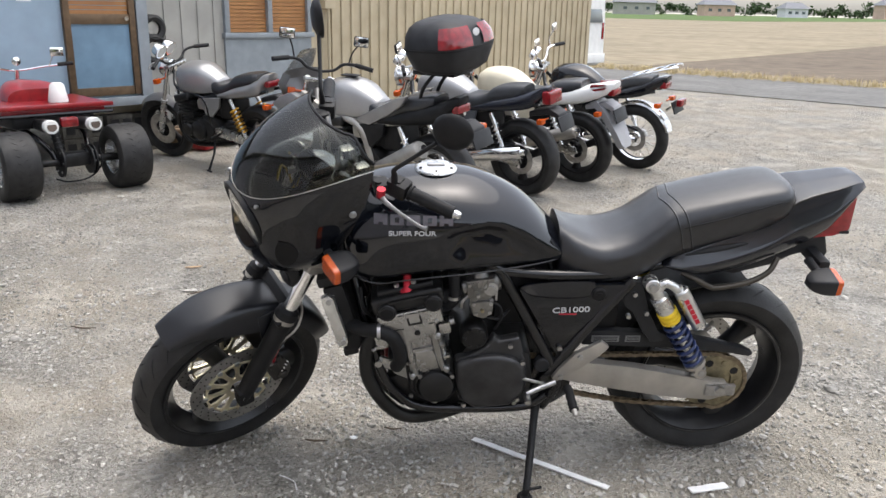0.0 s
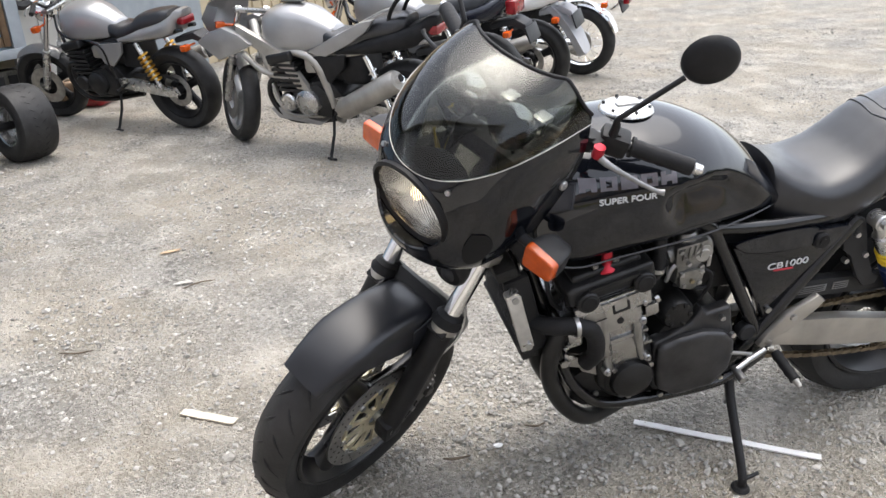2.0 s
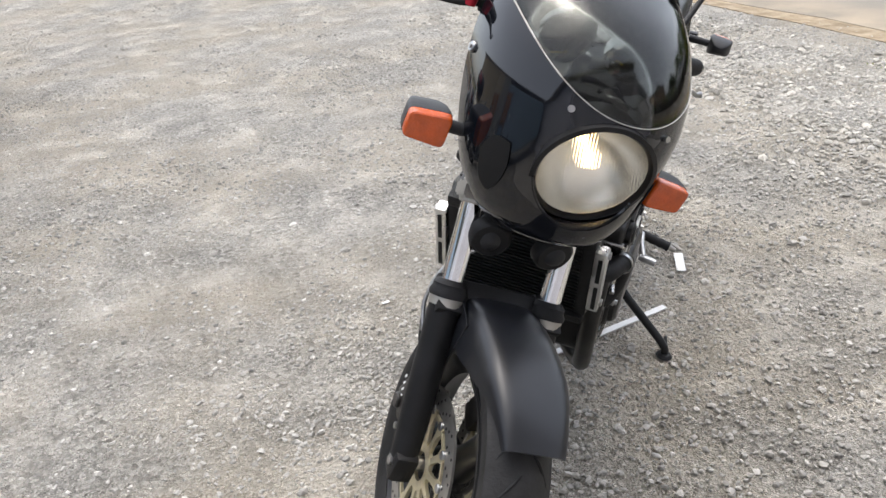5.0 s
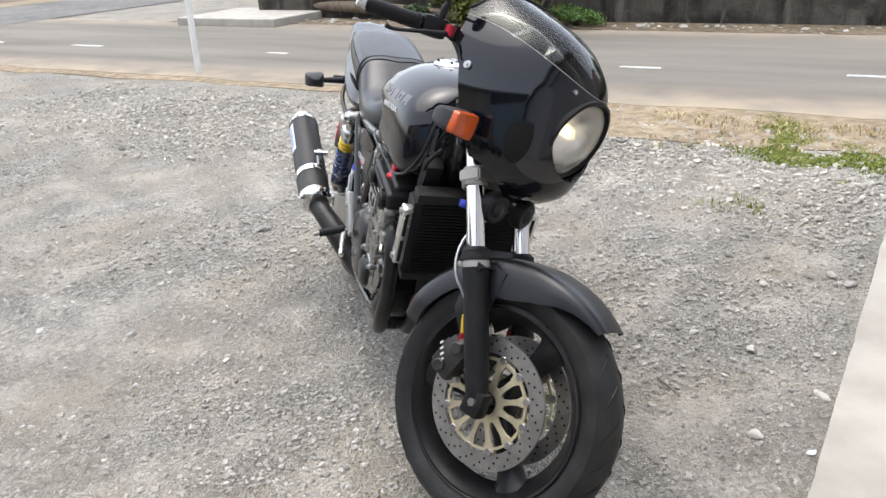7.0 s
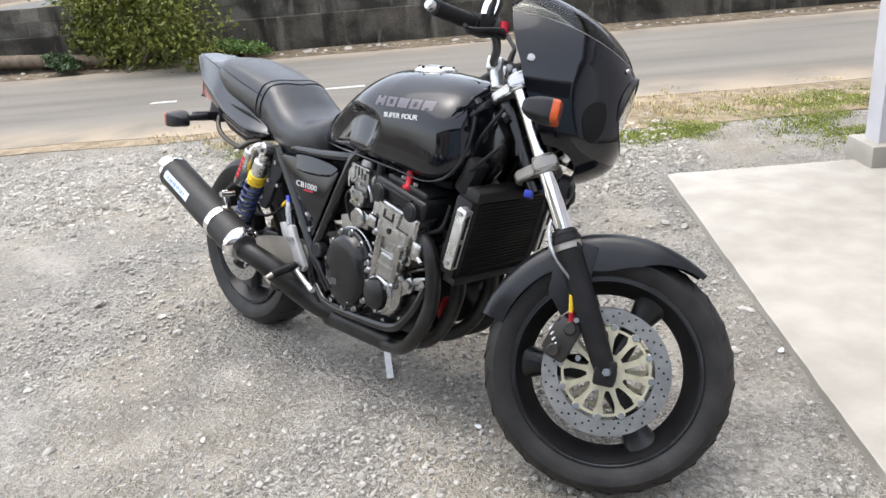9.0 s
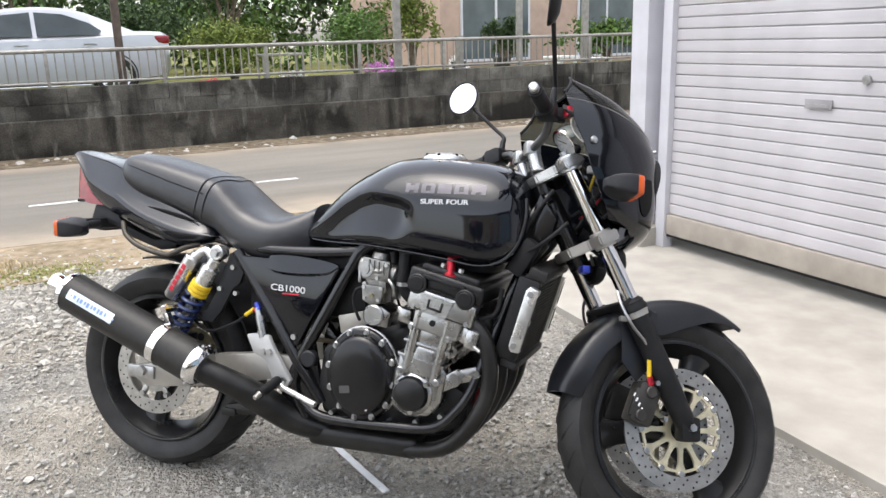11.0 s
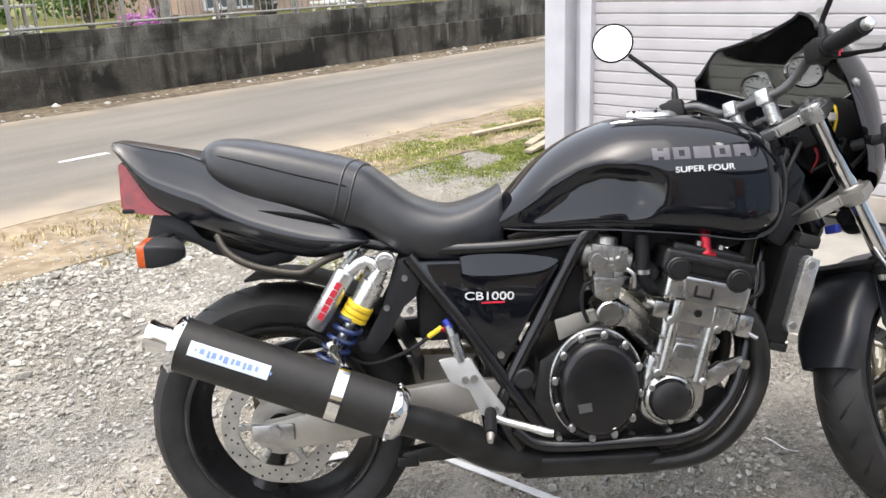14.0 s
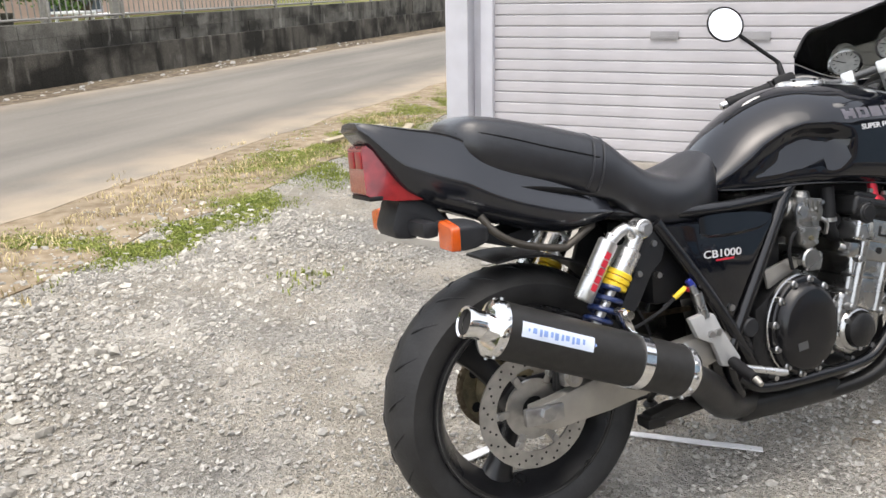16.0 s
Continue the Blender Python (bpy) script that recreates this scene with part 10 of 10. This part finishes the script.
LEAF_OLIVE = mat("leaf_olive", (0.058, 0.076, 0.011), 0.6, color2=(0.155, 0.165, 0.026), scale=4, island=0.5, spec=0.35)


def shrub(name, label, place, radii, material, count, size, seed, trunk=0.0, blobs=5, category="shrub"):
    rs = np.random.RandomState(seed)
    top = thing(name, label, category)
    base = yard(*place)
    V, T = [], []
    wood = bmesh.new()
    for i in range(blobs):
        f = np.array([rs.uniform(-0.5, 0.5) * radii[0], rs.uniform(-0.5, 0.5) * radii[1], trunk + radii[2] * rs.uniform(0.45, 1.25)])
        c = np.array(base) + f
        leaves(rs, c, np.array(radii) * rs.uniform(0.5, 0.75), count // blobs, size, V, T)
        tube([base, base + Vector((f[0] * 0.3, f[1] * 0.3, f[2] * 0.5)), Vector(tuple(map(float, c)))], [0.05 + 0.03 * trunk, 0.035, 0.012], 7, 3, bm=wood)
    part("trunk", wood, BARK, top, "brown branching stem")
    crown = mesh_of("crown", V, T, material)
    crown.parent = top
    return top


shrub("shrub", "dense yellow-green shrub against the wall", (3.80, 8.55, -0.25), (1.95, 0.62, 1.05), LEAF_OLIVE, 26000, 0.034, 31, 0.0, 22)
shrub("shrub", "low green creeper spilling over the kerb", (2.45, 8.55, 0.0), (0.75, 0.28, 0.15), LEAF, 4200, 0.022, 32, 0.0, 7)
shrub("shrub", "low green creeper at the wall foot", (4.9, 8.6, 0.0), (0.6, 0.25, 0.16), LEAF_DARK, 1500, 0.04, 33, 0.0, 5)
shrub("shrub", "rounded yellow-green garden shrub on the lawn", (-2.7, 13.6, 0.56), (0.85, 0.8, 0.62), LEAF_LIGHT, 7000, 0.036, 34, 0.1, 7)
shrub("shrub", "green leafy garden shrub behind the lawn", (-5.4, 14.2, 0.56), (0.9, 0.8, 0.7), LEAF, 6000, 0.036, 35, 0.1, 6)
shrub("shrub", "conical yellow-green conifer in the garden", (-6.6, 14.0, 0.56), (0.55, 0.55, 1.1), LEAF_LIGHT, 3000, 0.045, 36, 0.1, 7)
shrub("shrub", "dark green hedge shrub behind the garden", (-1.0, 15.5, 0.56), (1.3, 0.9, 1.0), LEAF_DARK, 6500, 0.042, 37, 0.2, 7)
shrub("tree", "broad green garden tree", (0.8, 18.0, 0.56), (1.9, 1.6, 1.6), LEAF, 9500, 0.052, 38, 1.2, 9, "tree")
shrub("tree", "dark green garden tree", (-3.8, 19.0, 0.56), (1.9, 1.5, 1.7), LEAF_DARK, 9500, 0.052, 39, 1.0, 9, "tree")
shrub("tree", "leafy tree behind the parked car", (4.8, 18.0, 0.56), (2.0, 1.6, 1.8), LEAF, 9000, 0.055, 40, 0.9, 9, "tree")
shrub("tree", "dark leafy tree near the lane end", (8.0, 17.0, 0.3), (2.0, 1.8, 1.9), LEAF_DARK, 8000, 0.055, 41, 0.6, 9, "tree")
shrub("tree", "pale green tree behind the railing", (2.6, 15.6, 0.56), (1.1, 1.0, 1.0), LEAF_LIGHT, 6500, 0.042, 42, 0.5, 7, "tree")
shrub("shrub", "dark potted shrub by the house", (-8.6, 13.5, 0.56), (0.5, 0.5, 0.55), LEAF_DARK, 1800, 0.05, 43, 0.1, 5)
shrub("shrub", "green shrubs by the house wall", (-12.0, 14.2, 0.56), (1.2, 0.6, 0.6), LEAF, 2400, 0.06, 44, 0.1, 6)
for nm, lab, pl, rad, m, cnt, sd in (("flower_bed", "bed of bright pink flowers on the lawn", (-1.75, 11.2, 0.56), (0.55, 0.35, 0.12), PINK_FLOWER, 1400, 51), ("flower_bed", "clump of purple flowers behind the railing", (-4.5, 10.7, 0.56), (0.42, 0.3, 0.24), PURPLE_FLOWER, 1000, 52),
                                      ("flower_bed", "white flowers in a garden pot", (-5.9, 10.6, 0.56), (0.22, 0.2, 0.30), WHITE_FLOWER, 500, 53), ("flower_bed", "small white flowers along the lawn", (-3.4, 12.4, 0.56), (0.5, 0.25, 0.14), WHITE_FLOWER, 500, 54)):
    shrub(nm, lab, pl, rad, m, cnt, 0.03, sd, 0.0, 4, "flowers")
    shrub("shrub", "green foliage under garden flowers", (pl[0] + 0.1, pl[1] + 0.1, 0.56), (rad[0], rad[1], rad[2] * 0.6), LEAF, 700, 0.04, sd + 10, 0.0, 4)
for k, (s, n, h, r) in enumerate(((-5.9, 10.6, 0.30, 0.13), (-4.9, 10.5, 0.28, 0.14), (-6.9, 10.8, 0.34, 0.16))):
    tagged(part("flower_pot", lathe([(0.0, 0.0), (r * 0.75, 0.0), (r, h), (r * 1.08, h), (r * 1.08, h + 0.03), (r * 0.9, h + 0.03), (r * 0.9, h - 0.02), (0, h - 0.02)], 24), WALL_BLOCK, xf=Matrix.Translation(yard(s, n, 0.56)) @ Matrix.Rotation(radians(90), 4, "X")), "grey garden pot behind the railing", "flower pot")
def garden_table(s, n, label, m, h=0.5, w=0.5):
    t = thing("garden_table", label, "garden table")
    part("tabletop", ybox(s - w, s + w, n - 0.25, n + 0.25, 0.56 + h - 0.04, 0.56 + h, 0.006), m, t)
    for a in (-1, 1):
        for b in (-1, 1):
            part("leg", ybox(s + a * (w - 0.05) - 0.02, s + a * (w - 0.05) + 0.02, n + b * 0.2 - 0.02, n + b * 0.2 + 0.02, 0.56, 0.56 + h - 0.04), m, t)


garden_table(-3.2, 12.2, "grey weathered garden bench on the lawn", GALV, 0.55, 0.4)
garden_table(-7.9, 10.4, "white plastic garden stool", WHITE_PAINT, 0.36, 0.22)
garden_table(-8.7, 10.5, "low white garden stand", WHITE_PAINT, 0.30, 0.3)

# houses
def house(name, label, s0, s1, n0, n1, z0, h, wall, wins):
    top = thing(name, label, "house")
    part("wall", ybox(s0, s1, n0, n1, z0, z0 + h), wall, top, "rendered house wall")
    part("roof", loft([[yard(s0 - 0.5, n0 - 0.6, z0 + h), yard(s1 + 0.5, n0 - 0.6, z0 + h), yard(s1 + 0.5, n1 + 0.6, z0 + h), yard(s0 - 0.5, n1 + 0.6, z0 + h)], [yard(s0 + 1, (n0 + n1) / 2 - 0.1, z0 + h + 1.5), yard(s1 - 1, (n0 + n1) / 2 - 0.1, z0 + h + 1.5), yard(s1 - 1, (n0 + n1) / 2 + 0.1, z0 + h + 1.5), yard(s0 + 1, (n0 + n1) / 2 + 0.1, z0 + h + 1.5)]]), ROOF_TILE, top, "grey tiled roof", smooth=False)
    for a, b, c, d in wins:
        w = part("window", ybox(a, b, n0 - 0.03, n0 + 0.02, c, d), WINDOW, top, "glass window")
        part("frame", joined(ybox(a - 0.05, a, n0 - 0.06, n0, c, d), ybox(b, b + 0.05, n0 - 0.06, n0, c, d), ybox((a + b) / 2 - 0.03, (a + b) / 2 + 0.03, n0 - 0.06, n0, c, d), ybox(a - 0.05, b + 0.05, n0 - 0.06, n0, d, d + 0.06), ybox(a - 0.05, b + 0.05, n0 - 0.06, n0, c - 0.06, c)), WHITE_METAL, w)


house("house", "peach rendered house behind the garden", -22, -8.3, 16.0, 22.0, 0.56, 5.0, PEACH, [(-10.8, -8.9, 0.75, 2.6), (-14.2, -12.4, 0.75, 2.6), (-18.5, -16.5, 1.2, 2.6)])
for k, (x, y, w, h) in enumerate(((160, 420, 16, 5.5), (205, 430, 12, 4.5), (120, 430, 20, 6), (255, 420, 18, 7), (320, 440, 26, 7), (60, 440, 22, 6), (395, 430, 22, 6), (10, 430, 26, 7))):
    top = thing("far_house", "distant house beyond the fields", "house")
    part("wall", box((x, y, h / 2), (w, 10, h)), (PEACH, WHITE_METAL, GREY_PANEL)[k % 3], top)
    part("roof", loft([[(x - w / 2 - 1, y - 6, h), (x + w / 2 + 1, y - 6, h), (x + w / 2 + 1, y + 6, h), (x - w / 2 - 1, y + 6, h)], [(x - w / 2 + 2, y - 0.3, h + 3.2), (x + w / 2 - 2, y - 0.3, h + 3.2), (x + w / 2 - 2, y + 0.3, h + 3.2), (x - w / 2 + 2, y + 0.3, h + 3.2)]]), ROOF_TILE, top, smooth=False)
    for j in range(3):
        part("window", box((x - w * 0.3 + w * 0.3 * j, y - 5.02, h * 0.55), (1.8, 0.1, 1.4)), WINDOW, top)
rs = np.random.RandomState(77)
V, T = [], []
for i in range(60):
    leaves(rs, (-150 + i * 11 + rs.uniform(-3, 3), 470 + rs.uniform(-10, 30), rs.uniform(2, 5)), (9, 6, rs.uniform(3, 7)), 260, 1.1, V, T, 0.3)
tagged(mesh_of("far_trees", V, T, LEAF_DARK), "dark line of distant trees beyond the fields", "trees", kind="stuff")

# culvert slab, log and planks by the lane
tagged(part("culvert_slab", ybox(6.9, 8.9, 7.75, 9.3, 0.0, 0.13, 0.02), CONCRETE, smooth=False), "concrete culvert slab at the lane edge", "concrete slab")
tagged(part("log", tube([yard(7.6, 9.1, 0.22), yard(6.4, 8.95, 0.19), yard(5.2, 8.75, 0.16), yard(4.2, 8.6, 0.10)], [0.08, 0.09, 0.085, 0.07], 12, 4), BARK), "dark fallen log by the wall", "log")
for a, b in (((-3.5, 3.40), (-4.2, 3.22)), ((-3.2, 2.60), (-4.0, 2.75)), ((-3.4, 2.75), (-4.3, 3.0))):
    p, q = yard(*a, 0.03), yard(*b, 0.06)
    d = (q - p)
    tagged(part("plank", box((p + q) / 2, (d.length, 0.07, 0.022), 0.003, d.to_track_quat("X", "Z").to_matrix()), WOOD, smooth=False), "weathered wooden plank lying in the grass", "plank", "verge planks")

# woods behind the gardens
rs = np.random.RandomState(91)
V, T = [], []
for i in range(46):
    p = yard(-34 + i * 1.25 + rs.uniform(-0.5, 0.5), 24 + rs.uniform(-1.5, 2.5), 0)
    leaves(rs, (p.x, p.y, rs.uniform(1.4, 2.6)), (1.7, 1.7, rs.uniform(1.6, 2.8)), 620, 0.16, V, T, 0.2)
tagged(mesh_of("woods", V, T, LEAF_DARK), "dark green belt of trees behind the gardens", "woods", kind="stuff")
V, T = [], []
for i in range(22):
    p = yard(-14 + i * 1.15 + rs.uniform(-0.5, 0.5), 20 + rs.uniform(-1.5, 1.5), 0)
    if not -23 < -14 + i * 1.15 < -8:
        leaves(rs, (p.x, p.y, rs.uniform(1.0, 1.6)), (1.3, 1.3, rs.uniform(1.0, 1.8)), 500, 0.11, V, T, 0.2)
tagged(mesh_of("hedge", V, T, LEAF), "mixed green hedge behind the gardens", "hedge", kind="stuff")
